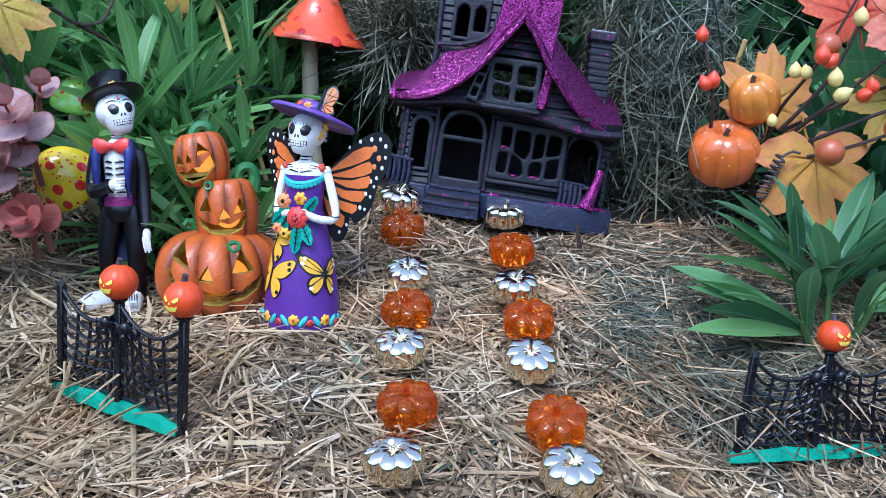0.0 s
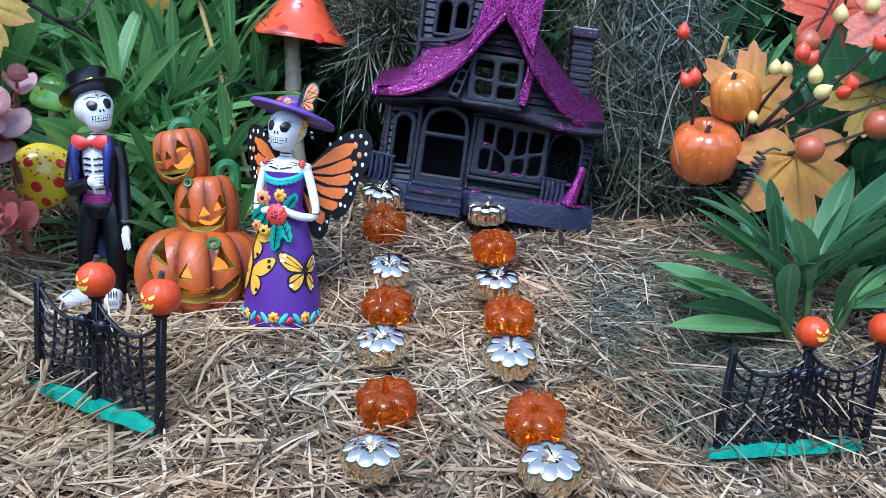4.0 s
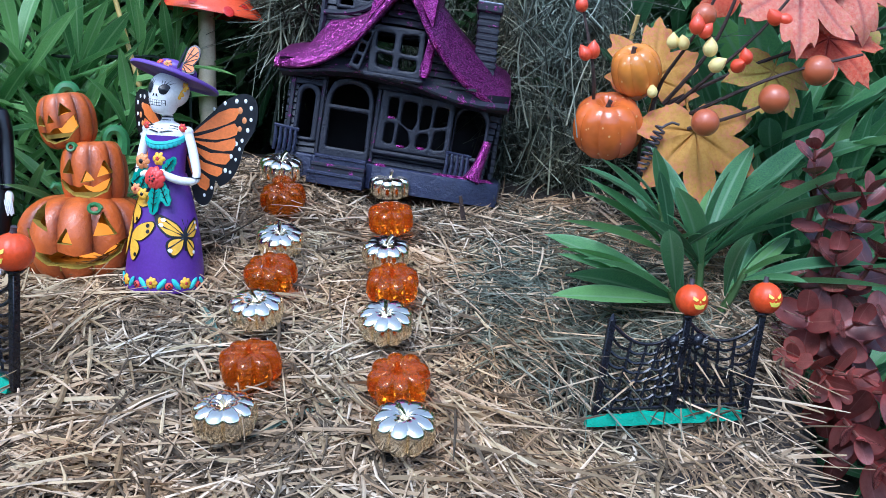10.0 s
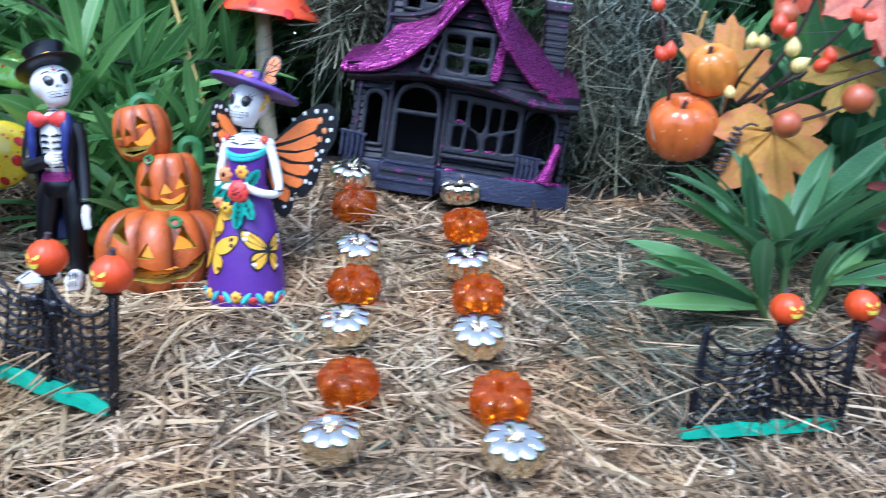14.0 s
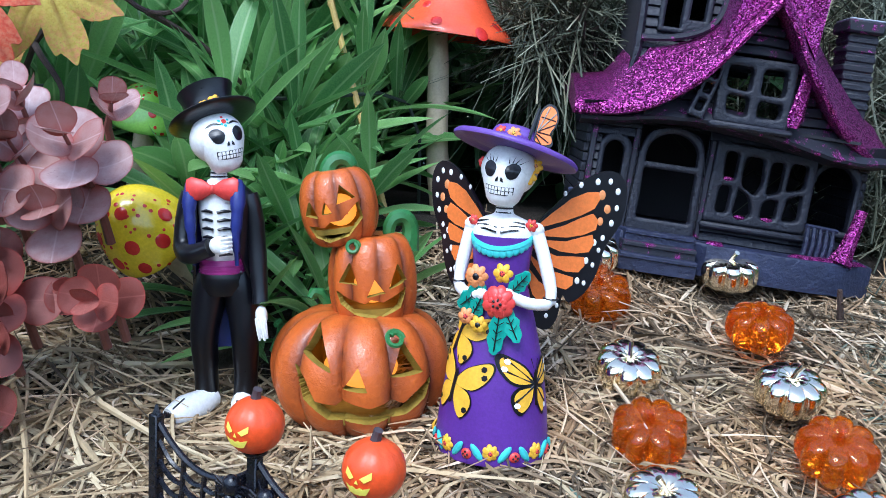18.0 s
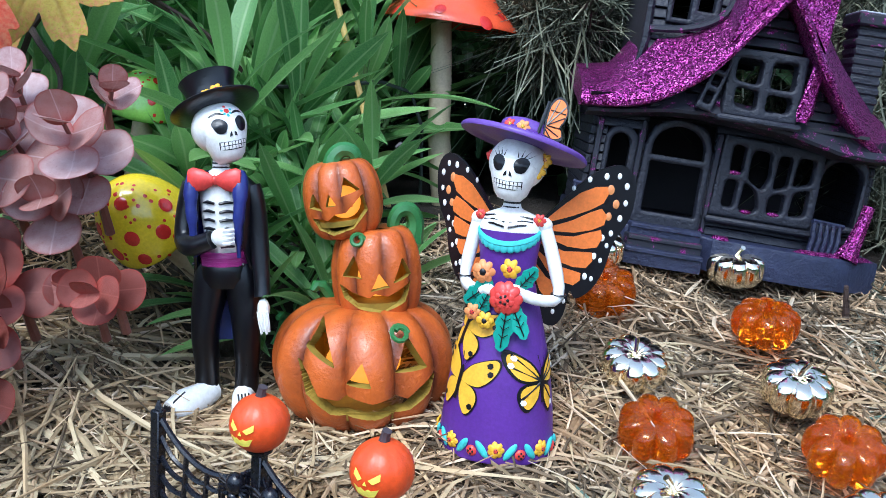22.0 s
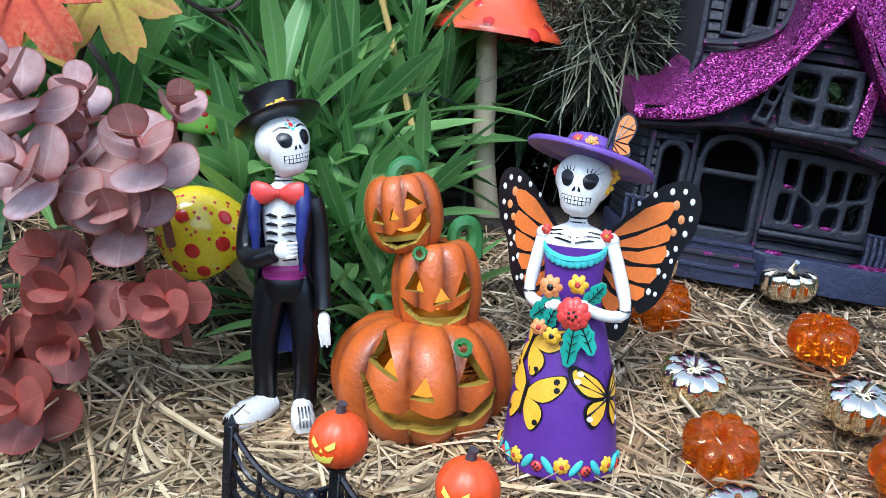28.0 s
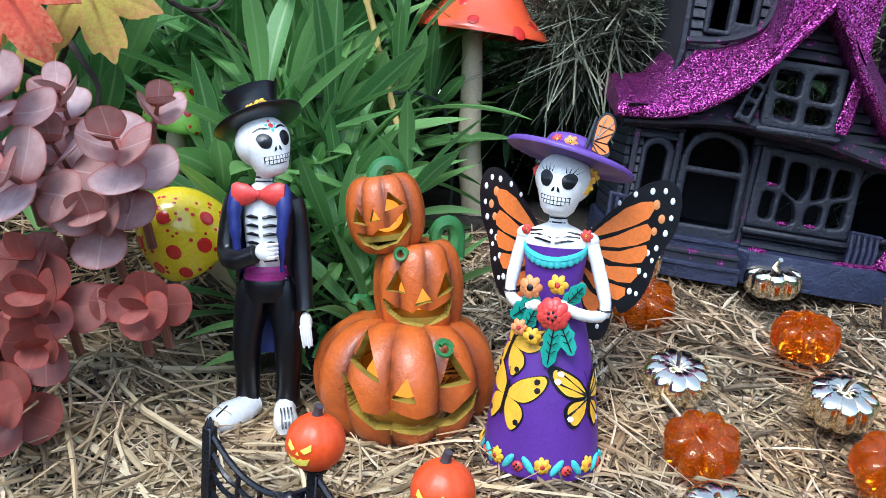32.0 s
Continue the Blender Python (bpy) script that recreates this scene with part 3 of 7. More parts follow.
def straw(n, lo, hi, length, width, lift, stand, mat, name, label):
    x, y = rng.uniform(lo[0], hi[0], n), rng.uniform(lo[1], hi[1], n)
    z = ground_z(x, y)
    # straw is left off behind the groom, so the shade-coloured bed shows there
    keep = (z > 0.035) & ~((y > 0.552 - 0.06 * (x + 0.235)) & (y < 0.70) & (x > -0.245) & (x < -0.118 - 0.15 * (y - 0.552)))
    keep &= (ground_z(x + 0.025, y) > 0.07) & (ground_z(x - 0.025, y) > 0.07)
    x, y, z = x[keep], y[keep], z[keep]
    n = len(x)
    a = rng.uniform(0, 2 * np.pi, n)
    d = np.stack([np.cos(a), np.sin(a) * 0.8, np.zeros(n)], 1)
    L = rng.uniform(*length, n) * rng.uniform(0.5, 1, n)
    e = 0.004
    gx, gy = (ground_z(x + e, y) - z) / e, (ground_z(x, y + e) - z) / e
    gx, gy = np.clip(gx, -0.8, 0.8), np.clip(gy, -0.8, 0.8)
    free = np.min([np.hypot(x - q[1], y - q[2]) for q in ROWS_OF_PUMPKINS], axis=0) > 0.019
    # the straw also lies down before the cobweb fence and the trailing succulent
    free &= ~((x > 0.10) & (x < 0.36) & (y > 0.385) & (y < 0.455))
    d[:, 2] = d[:, 0] * gx + d[:, 1] * gy + np.where(free, 1.0, 0.35) * np.clip(rng.normal(0, stand, n), -0.35, 0.35)
    L = np.where(free, L, 0.85 * L)
    p = np.stack([x, y, z + rng.uniform(*lift, n) * np.where(free, 1.0, 0.6)], 1) - d * L[:, None] * 0.5
    b = rng.normal(0, 0.48, (n, 3))
    b[:, 2] = -np.abs(b[:, 2]) * 0.35
    me = blades(name, p, d, L, rng.uniform(*width, n), mat, bend=b, side=np.stack([-gx, -gy, np.ones(n)], 1) + rng.normal(0, 0.6, (n, 3)), rows=4, shape=lambda s: 0.16 + 0.84 * np.sin(np.pi * np.clip(s, 0.02, 0.98)) ** 0.6)
    return tagged(new(name, me), label, "straw", kind="stuff")


straw(27000, (-0.40, 0.14), (0.37, 0.66), (0.022, 0.078), (0.00032, 0.00115), (-0.001, 0.009), 0.2, STRAW, "loose_straw", "loose dry golden-brown straw covering the mound")
straw(11000, (-0.14, 0.33), (0.30, 0.66), (0.014, 0.050), (0.0003, 0.0011), (0.003, 0.008), 0.22, STRAW, "chopped_straw", "short chopped straw lying between the pumpkins")
straw(4600, (-0.30, 0.20), (0.34, 0.64), (0.014, 0.062), (0.0006, 0.0015), (0.004, 0.010), 0.18, STRAW, "broad_straw", "broad pale flattened straw stalks lying on top")
straw(2300, (-0.35, 0.39), (-0.12, 0.56), (0.03, 0.085), (0.0006, 0.0017), (0.004, 0.010), 0.16, PALESTRAW, "long_pale_straw", "long pale straw stalks lying around the figurines")
straw(1300, (-0.12, 0.16), (0.30, 0.43), (0.03, 0.085), (0.0006, 0.0017), (0.004, 0.011), 0.14, PALESTRAW, "long_pale_straw", "long pale straw stalks lying at the front of the mound")
# real grey-green hay, packed dense and dark to carry the hollow's shade too
straw(3200, (0.10, 0.455), (0.23, 0.56), (0.02, 0.05), (0.0003, 0.0008), (0.006, 0.011), 0.2, [GREENHAY], "green_hay_wisps", "grey-green hay in the hollow behind the fence, its dark tone also standing for shade")
straw(4200, (0.105, 0.50), (0.26, 0.63), (0.02, 0.05), (0.0003, 0.0007), (0.005, 0.009), 0.2, [GREENHAY], "green_hay_wisps", "grey-green hay wisps scattered over the straw")

straw(1500, (-0.055, 0.577), (0.135, 0.604), (0.012, 0.04), (0.0003, 0.0010), (0.004, 0.016), 0.3, STRAW, "heaped_straw", "short straw heaped against the foot of the house")
straw(1800, (-0.06, 0.40), (0.17, 0.56), (0.010, 0.04), (0.0004, 0.0012), (0.005, 0.010), 0.2, PALESTRAW, "pale_chaff", "short pale straw pieces scattered between the pumpkins")


def tangle(n, centre, size, length, name, label, mat=HAY, fall=0.3):
    """Fine curled hay in a loose heap."""
    u = rng.normal(0, 1, (n, 3))
    u /= np.linalg.norm(u, axis=1, keepdims=True)
    p = np.array(centre) + u * np.array(size) * rng.uniform(0.55, 1.0, (n, 1))
    d = np.cross(u, rng.normal(0, 1, (n, 3)))
    d /= np.linalg.norm(d, axis=1, keepdims=True)
    L = rng.uniform(*length, n)
    b = -u * rng.uniform(0.1, 0.9, (n, 1)) + rng.normal(0, 0.35, (n, 3))
    b[:, 2] -= fall * 0.3
    return tagged(new(name, blades(name, p - d * L[:, None] * 0.4, d, L, rng.uniform(0.00024, 0.00068, n), mat, bend=b * 2.1, rows=9)), label, "hay", kind="stuff")


tangle(8500, (0.185, 0.74, 0.30), (0.09, 0.09, 0.15), (0.016, 0.06), "hay_heap", "grey-green curly dry hay heaped behind the house")
tangle(5200, (-0.030, 0.738, 0.386), (0.044, 0.042, 0.030), (0.014, 0.046), "hay_heap", "grey curly hay hanging beside the house roof")
tangle(1500, (0.06, 0.82, 0.37), (0.12, 0.05, 0.10), (0.02, 0.06), "hay_heap", "dry grey hay bank behind the house chimney")


# ---- path pumpkins ----
def rib_profile(r, h):
    return [(r * 0.10, h * 0.10), (r * 0.55, 0.0), (r * 0.85, h * 0.12), (r * 0.98, h * 0.32), (r, h * 0.5), (r * 0.96, h * 0.68), (r * 0.82, h * 0.86), (r * 0.58, h * 0.97), (r * 0.34, h * 0.97), (r * 0.14, h * 0.86)]


def flat_rib(r, h):
    """A low pumpkin with a broad, slightly dished top and a deep navel."""
    return [(r * 0.10, h * 0.10), (r * 0.60, 0.0), (r * 0.90, h * 0.12), (r, h * 0.34), (r * 1.01, h * 0.54), (r * 0.99, h * 0.70), (r * 0.945, h * 0.82), (r * 0.84, h * 0.915), (r * 0.68, h * 0.97), (r * 0.48, h * 0.995), (r * 0.30, h * 0.98), (r * 0.16, h * 0.93), (r * 0.08, h * 0.88)]


def smooth_profile(prof, k=3):
    out = []
    for i in range(len(prof) - 1):
        p0, p1, p2, p3 = prof[max(i - 1, 0)], prof[i], prof[i + 1], prof[min(i + 2, len(prof) - 1)]
        for j in range(k):
            t = j / k
            out.append(tuple(0.5 * (2 * p1[c] + (p2[c] - p0[c]) * t + (2 * p0[c] - 5 * p1[c] + 4 * p2[c] - p3[c]) * t * t + (3 * p1[c] - p0[c] - 3 * p2[c] + p3[c]) * t ** 3) for c in (0, 1)))
    return out + [prof[-1]]


def stem_curve(r, h, lean):
    return [(lean * t * t, 0.3 * lean * t, h * t) for t in (0, 0.3, 0.65, 1.0)], [r * 1.5, r, r * 0.85, r * 1.05]


gold_body = mesh_of("body", Geo().lathe(smooth_profile(flat_rib(0.0150, 0.0158), 4), 0, None, 320, 9, 0.22, power=0.46), GOLD)
gold_stem = mesh_of("stem", Geo().tube(*stem_curve(0.0013, 0.0075, 0.0035), 0, Matrix.Translation((0, 0, 0.0128))), GOLD)
amber_body = mesh_of("body", Geo().lathe(smooth_profile(flat_rib(0.0156, 0.0180), 4), 0, None, 160, 8, 0.27, power=0.62), AMBER)
amber_stem = mesh_of("stem", Geo().tube(*stem_curve(0.0016, 0.0055, 0.0006), 0, Matrix.Translation((0, 0, 0.015)), sides=6), AMBER)
gold_seam = mesh_of("seam", Geo().lathe([(0.0146, 0.0070), (0.0151, 0.0074), (0.0151, 0.0078), (0.0146, 0.0082)], 0, None, 320, 9, 0.215, power=0.46), GOLD)
for i, (k, x, y, z) in enumerate(ROWS_OF_PUMPKINS):
    m = Matrix.Translation((x, y, z)) @ pose(0, 0, 0, 20 + 7 * math.sin(7 * i), 6 * math.sin(3 * i + 1), 0) @ pose(0, 0, 0, 0, 0, 40 * i) @ Matrix.Translation((0, 0, -0.009))
    if k == "g":
        ob = thing("gold_pumpkin", m, "small shiny pale-gold chrome pumpkin lying on the straw path", "pumpkin", "pumpkins along the path")
        part("body", gold_body, None, ob)
        part("seam", gold_seam, None, ob)
        part("stem", gold_stem, None, ob)
    else:
        ob = thing("amber_pumpkin", m, "small clear amber-orange acrylic pumpkin lying on the straw path", "pumpkin", "pumpkins along the path")
        part("body", amber_body, None, ob)
        part("stem", amber_stem, None, ob)


# ---- fences ----
def on_ball(poly, r, lift=0.0004):
    """An outline in x, z laid on the front of a ball."""
    poly = [(0.78 * x + 0.0010, 0.80 * z - 0.0004) for x, z in poly]
    c = (sum(p[0] for p in poly) / len(poly), sum(p[1] for p in poly) / len(poly))
    pts = []
    for k in (1.0, 0.5):
        pts += [(c[0] + (x - c[0]) * k, c[1] + (z - c[1]) * k) for x, z in poly]
    pts.append(c)
    v = [(x, -math.sqrt(max((r + lift) ** 2 - x * x - z * z, 1e-9)), z) for x, z in pts]
    n = len(poly)
    f = [(j, (j + 1) % n, (j + 1) % n + n, j + n) for j in range(n)] + [(j + n, (j + 1) % n + n, 2 * n) for j in range(n)]
    return v, f


def fence(m, label, sag=0.010, lean=0.0):
    """Two cobweb panels between three posts; lanterns stand on the second and third."""
    ob = thing("cobweb_fence", m, label, "fence", "cobweb fences")
    gap, high = 0.047, 0.052
    strip = Geo()
    rings = []
    for i in range(15):
        x = -0.005 + i * (2 * gap + 0.003) / 14
        e = math.sin(math.pi * (i + 0.35) / 14.7) ** 0.5
        w = 0.0033 * (0.35 + 0.65 * e) + 0.0007 * math.sin(i * 2.1)
        t = 0.0016 * e + 0.0007 * math.sin(1.7 * i) + 0.0004 * math.sin(4.3 * i)
        rings.append([(x, -w - 0.002, -0.005), (x, w, -0.005), (x, w * 0.8, t - 0.001), (x, -w * 0.2, t), (x, -w - 0.0008 + 0.0006 * math.sin(2.6 * i), t - 0.0018)])
    part("base_strip", strip.rings(rings), GREENPAINT, ob, "bright green painted base strip")
    for i in range(3):
        h = (high + 0.003, high + 0.002, high + 0.002)[i]
        post = Geo().box((-0.0021, -0.0019, -0.004), (0.0021, 0.0019, h), 0, Matrix.Translation((gap * i, 0, 0)), 0.0004)
        if i:
            post.lathe([(0.0016, 0), (0.0042, 0.0022), (0.0042, 0.003), (0.002, 0.0032)], 0, Matrix.Translation((gap * i, 0, h - 0.001)), 16)
        else:
            post.lathe([(0.0022, 0), (0.0018, 0.001), (0.0004, 0.004)], 0, Matrix.Translation((0, 0, h - 0.0005)), 4)
        post = part("post", post, BLACK, ob)
        if not i:
            continue
        lm = Matrix.Translation((gap * i, -0.0005, h + 0.0107))
        lan = part("lantern", Geo().lathe([(0.0095 * math.sin(a), -0.0092 * math.cos(a)) for a in (0.05 + k * 3.04 / 14 for k in range(15))], 0, None, 60, 10, 0.035), LANTERN, ob, "round orange pumpkin lantern", lm)
        part("stub", Geo().tube([(0, 0, 0), (0.0003, 0, 0.002), (0.0008, 0, 0.0035)], [0.0018, 0.0014, 0.0015]), STEMDARK, lan, "", Matrix.Translation((0, 0, 0.0087)))
        g = Geo()
        for sx in (-1, 1):
            g.add(*on_ball([(sx * 0.0012, 0.0018), (sx * 0.0050, 0.0046), (sx * 0.0054, 0.0022), (sx * 0.0030, 0.0006)], 0.0095))
        g.add(*on_ball([(-0.0009, -0.0004), (0.0009, -0.0004), (0, 0.0013)], 0.0095))
        g.add(*on_ball([(-0.0052, -0.0010), (-0.0030, -0.0022), (-0.0015, -0.0014), (0, -0.0024), (0.0015, -0.0014), (0.0030, -0.0022), (0.0052, -0.0010), (0.0034, -0.0044), (0.0012, -0.0050), (-0.0012, -0.0050), (-0.0034, -0.0044)], 0.0095))
        part("painted_face", g, FACEYELLOW, lan, "yellow painted grinning face")
    for i in range(2):
        g = Geo()
        x0, x1 = gap * i + 0.0015, gap * (i + 1) - 0.0015
        out, mid = (x0, x1) if i == 0 else (x1, x0)
        hub = Vector((mid, 0, high - 0.012))

        def top(s):
            return high - 4 * sag * s * (1 - s) - (0.004 if i == 0 else 0.003) * s
        rail = [Vector((x0 + (x1 - x0) * s, 0, top(s))) for s in (k / 12 for k in range(13))]
        g.tube(rail, 0.0011, sides=6)
        g.tube([(x0, 0, 0.0035), (x1, 0, 0.0035)], 0.0011, sides=6)
        # threads fan down from the rail to the foot, crossed by rows of sagging loops
        threads = []
        for u, v in ((0.0, 0.0), (0.29, 0.17), (0.52, 0.35), (0.70, 0.53), (0.84, 0.72), (0.93, 0.87), (1.0, 1.0)):
            su = u if i == 0 else 1 - u
            a = Vector((out + (mid - out) * u, 0, top(su)))
            b = Vector((out + (mid - out) * v, 0, 0.0035))
            threads.append((a, b, 0.0015 * math.sin(math.pi * u)))
        for a, b, w in threads[1:-1]:
            g.tube([a.lerp(b, q) + Vector(((mid - out) / gap * w * math.sin(math.pi * q), 0, 0)) for q in (0, 0.25, 0.5, 0.75, 1)], 0.00100, sides=5)
        for j, k in enumerate((0.13, 0.27, 0.41, 0.55, 0.69, 0.83)):
            for n, ((a, b, w), (c, d, w2)) in enumerate(zip(threads, threads[1:])):
                p, q = a.lerp(b, k + 0.02 * math.sin(3 * n + j)), c.lerp(d, k + 0.02 * math.sin(3 * n + 3 + j))
                low = Vector((0, 0, -0.12 * (q - p).length - 0.0004))
                g.tube([p, p.lerp(q, 0.25) + 0.75 * low, p.lerp(q, 0.5) + low, p.lerp(q, 0.75) + 0.75 * low, q], 0.00092, sides=5)
        g.tube([rail[9 if i == 0 else 3], hub.lerp(Vector((out, 0, 0.03)), 0.35), Vector((mid + (out - mid) * 0.12, 0, 0.012))], 0.0008, sides=5)
        part("web_panel", g, BLACK, ob, "moulded black cobweb panel")
        s, legs = Geo(), []
        c = Vector((hub.x + (-0.006 if i == 0 else 0.006), -0.0026, high - 0.010))
        s.ball(c, (0.0034, 0.0030, 0.0038), seg=14)
        s.ball(c + Vector((0, -0.001, -0.0042)), (0.0020, 0.0018, 0.0019), seg=10)
        for sx in (-1, 1):
            for k in range(4):
                a = 0.5 - 0.45 * k
                legs.append(Geo().tube([c + Vector((sx * 0.0005, 0, -0.002)), c + Vector((sx * 0.0058, -0.0012, 0.004 * a)), c + Vector((sx * 0.0078, 0.001, 0.008 * a - 0.0035))], [0.0006, 0.0005, 0.0003], sides=5))
        spider = part("spider", s, BLACK, ob, "black moulded spider on the web")
        for leg in legs:
            part("leg", leg, BLACK, spider)
    for o in ob.children:
        if o.name.startswith("lantern"):
            o.location.x += lean * o.location.z
        else:
            for q in (o, *o.children):
                q.data.transform(Matrix(((1, 0, lean, 0), (0, 1, 0, 0), (0, 0, 1, 0), (0, 0, 0, 1))))
    return ob


fence(pose(-0.209, 0.446, 0.164, 0, 5, -31), "black plastic cobweb fence with two orange pumpkin lanterns on straw")
fence(pose(0.1628, 0.444, 0.1240, -5, -1, 5) @ Matrix.Diagonal((0.92, 1, 0.97, 1)), "black plastic cobweb fence leaning beside the leafy plant, two orange lanterns", lean=0.21)


def smooth_path(pts, k=3):
    out = []
    for i in range(len(pts) - 1):
        p = [Vector(pts[max(0, min(len(pts) - 1, i + d))]) for d in (-1, 0, 1, 2)]
        for j in range(k):
            t = j / k
            out.append(0.5 * (2 * p[1] + (p[2] - p[0]) * t + (2 * p[0] - 5 * p[1] + 4 * p[2] - p[3]) * t * t + (3 * p[1] - p[0] - 3 * p[2] + p[3]) * t ** 3))
    return out + [Vector(pts[-1])]


# ---- haunted house ----
U = 0.000408


def inside(poly, x, z):
    c = np.zeros(np.shape(x), bool)
    for (x0, z0), (x1, z1) in zip(poly, poly[1:] + poly[:1]):
        if z0 != z1:
            c ^= ((z0 > z) != (z1 > z)) & (x < (x1 - x0) * (z - z0) / (z1 - z0) + x0)
    return c


def pierced(outline, holes, cell, deep, soft=0.0007, reach=3.0):
    """A moulded plate in u, v with rounded holes cut through it; its front rounds off towards every edge."""
    us, vs = [p[0] for p in outline], [p[1] for p in outline]
    gu, gv = np.meshgrid(np.arange(min(us) - cell, max(us) + 1.5 * cell, cell), np.arange(min(vs) - cell, max(vs) + 1.5 * cell, cell))
    pu, pv = gu.copy(), gv.copy()
    near = np.full(gu.shape, 99.0)
    for poly in [outline] + holes:
        for (a, b), (c, d) in zip(poly, poly[1:] + poly[:1]):
            k = np.clip(((gu - a) * (c - a) + (gv - b) * (d - b)) / ((c - a) ** 2 + (d - b) ** 2 + 1e-9), 0, 1)
            qu, qv = a + k * (c - a), b + k * (d - b)
            dist = np.hypot(gu - qu, gv - qv)
            hit = (dist < near) & (dist < 0.72 * cell)
            pu, pv = np.where(hit, qu, pu), np.where(hit, qv, pv)
            near = np.minimum(near, dist)
    near = np.where((pu != gu) | (pv != gv), 0.0, near)
    h, w = gu.shape
    q = np.array([(j * w + i, j * w + i + 1, (j + 1) * w + i + 1, (j + 1) * w + i) for j in range(h - 1) for i in range(w - 1)])
    mu, mv = pu.ravel()[q].mean(axis=1), pv.ravel()[q].mean(axis=1)
    keep = inside(outline, mu, mv)
    for poly in holes:
        keep &= ~inside(poly, mu, mv)
    kept = q[keep]
    y = soft * (1 - np.clip(near / reach, 0, 1)) ** 2
    front = np.stack([pu * U, y, pv * U], 2).reshape(-1, 3)
    back = np.stack([pu * U, np.full(pu.shape, deep), pv * U], 2).reshape(-1, 3)
    used = np.unique(kept)
    slot = -np.ones(len(front), int)
    slot[used] = np.arange(len(used))
    n = len(used)
    faces = [tuple(int(slot[i]) for i in f) for f in kept] + [tuple(int(slot[i]) + n for i in f[::-1]) for f in kept]
    edges = {(int(slot[a]), int(slot[b])) for f in kept for a, b in zip(f, np.roll(f, -1))}
    faces += [(b, a, a + n, b + n) for a, b in edges if (b, a) not in edges]
    return Geo().add(front[used].tolist() + back[used].tolist(), faces)


def rounded(poly, r=5.0, k=3):
    """The outline with its corners cut round."""
    out = []
    for i, p in enumerate(poly):
        a, b = Vector(poly[i - 1]), Vector(poly[(i + 1) % len(poly)])
        p = Vector(p)
        ra, rb = min(r, 0.45 * (a - p).length), min(r, 0.45 * (b - p).length)
        s, e = p + (a - p).normalized() * ra, p + (b - p).normalized() * rb
        out += [tuple(s * (1 - t) ** 2 + p * 2 * t * (1 - t) + e * t * t) for t in (j / k for j in range(k + 1))]
    return out


def arched(c, w, lo, spring, rise, n=12):
    return [(c - w, lo), (c - w, spring)] + [(c - w * math.cos(a), spring + rise * math.sin(a)) for a in (k * math.pi / n for k in range(1, n))] + [(c + w, spring), (c + w, lo)]


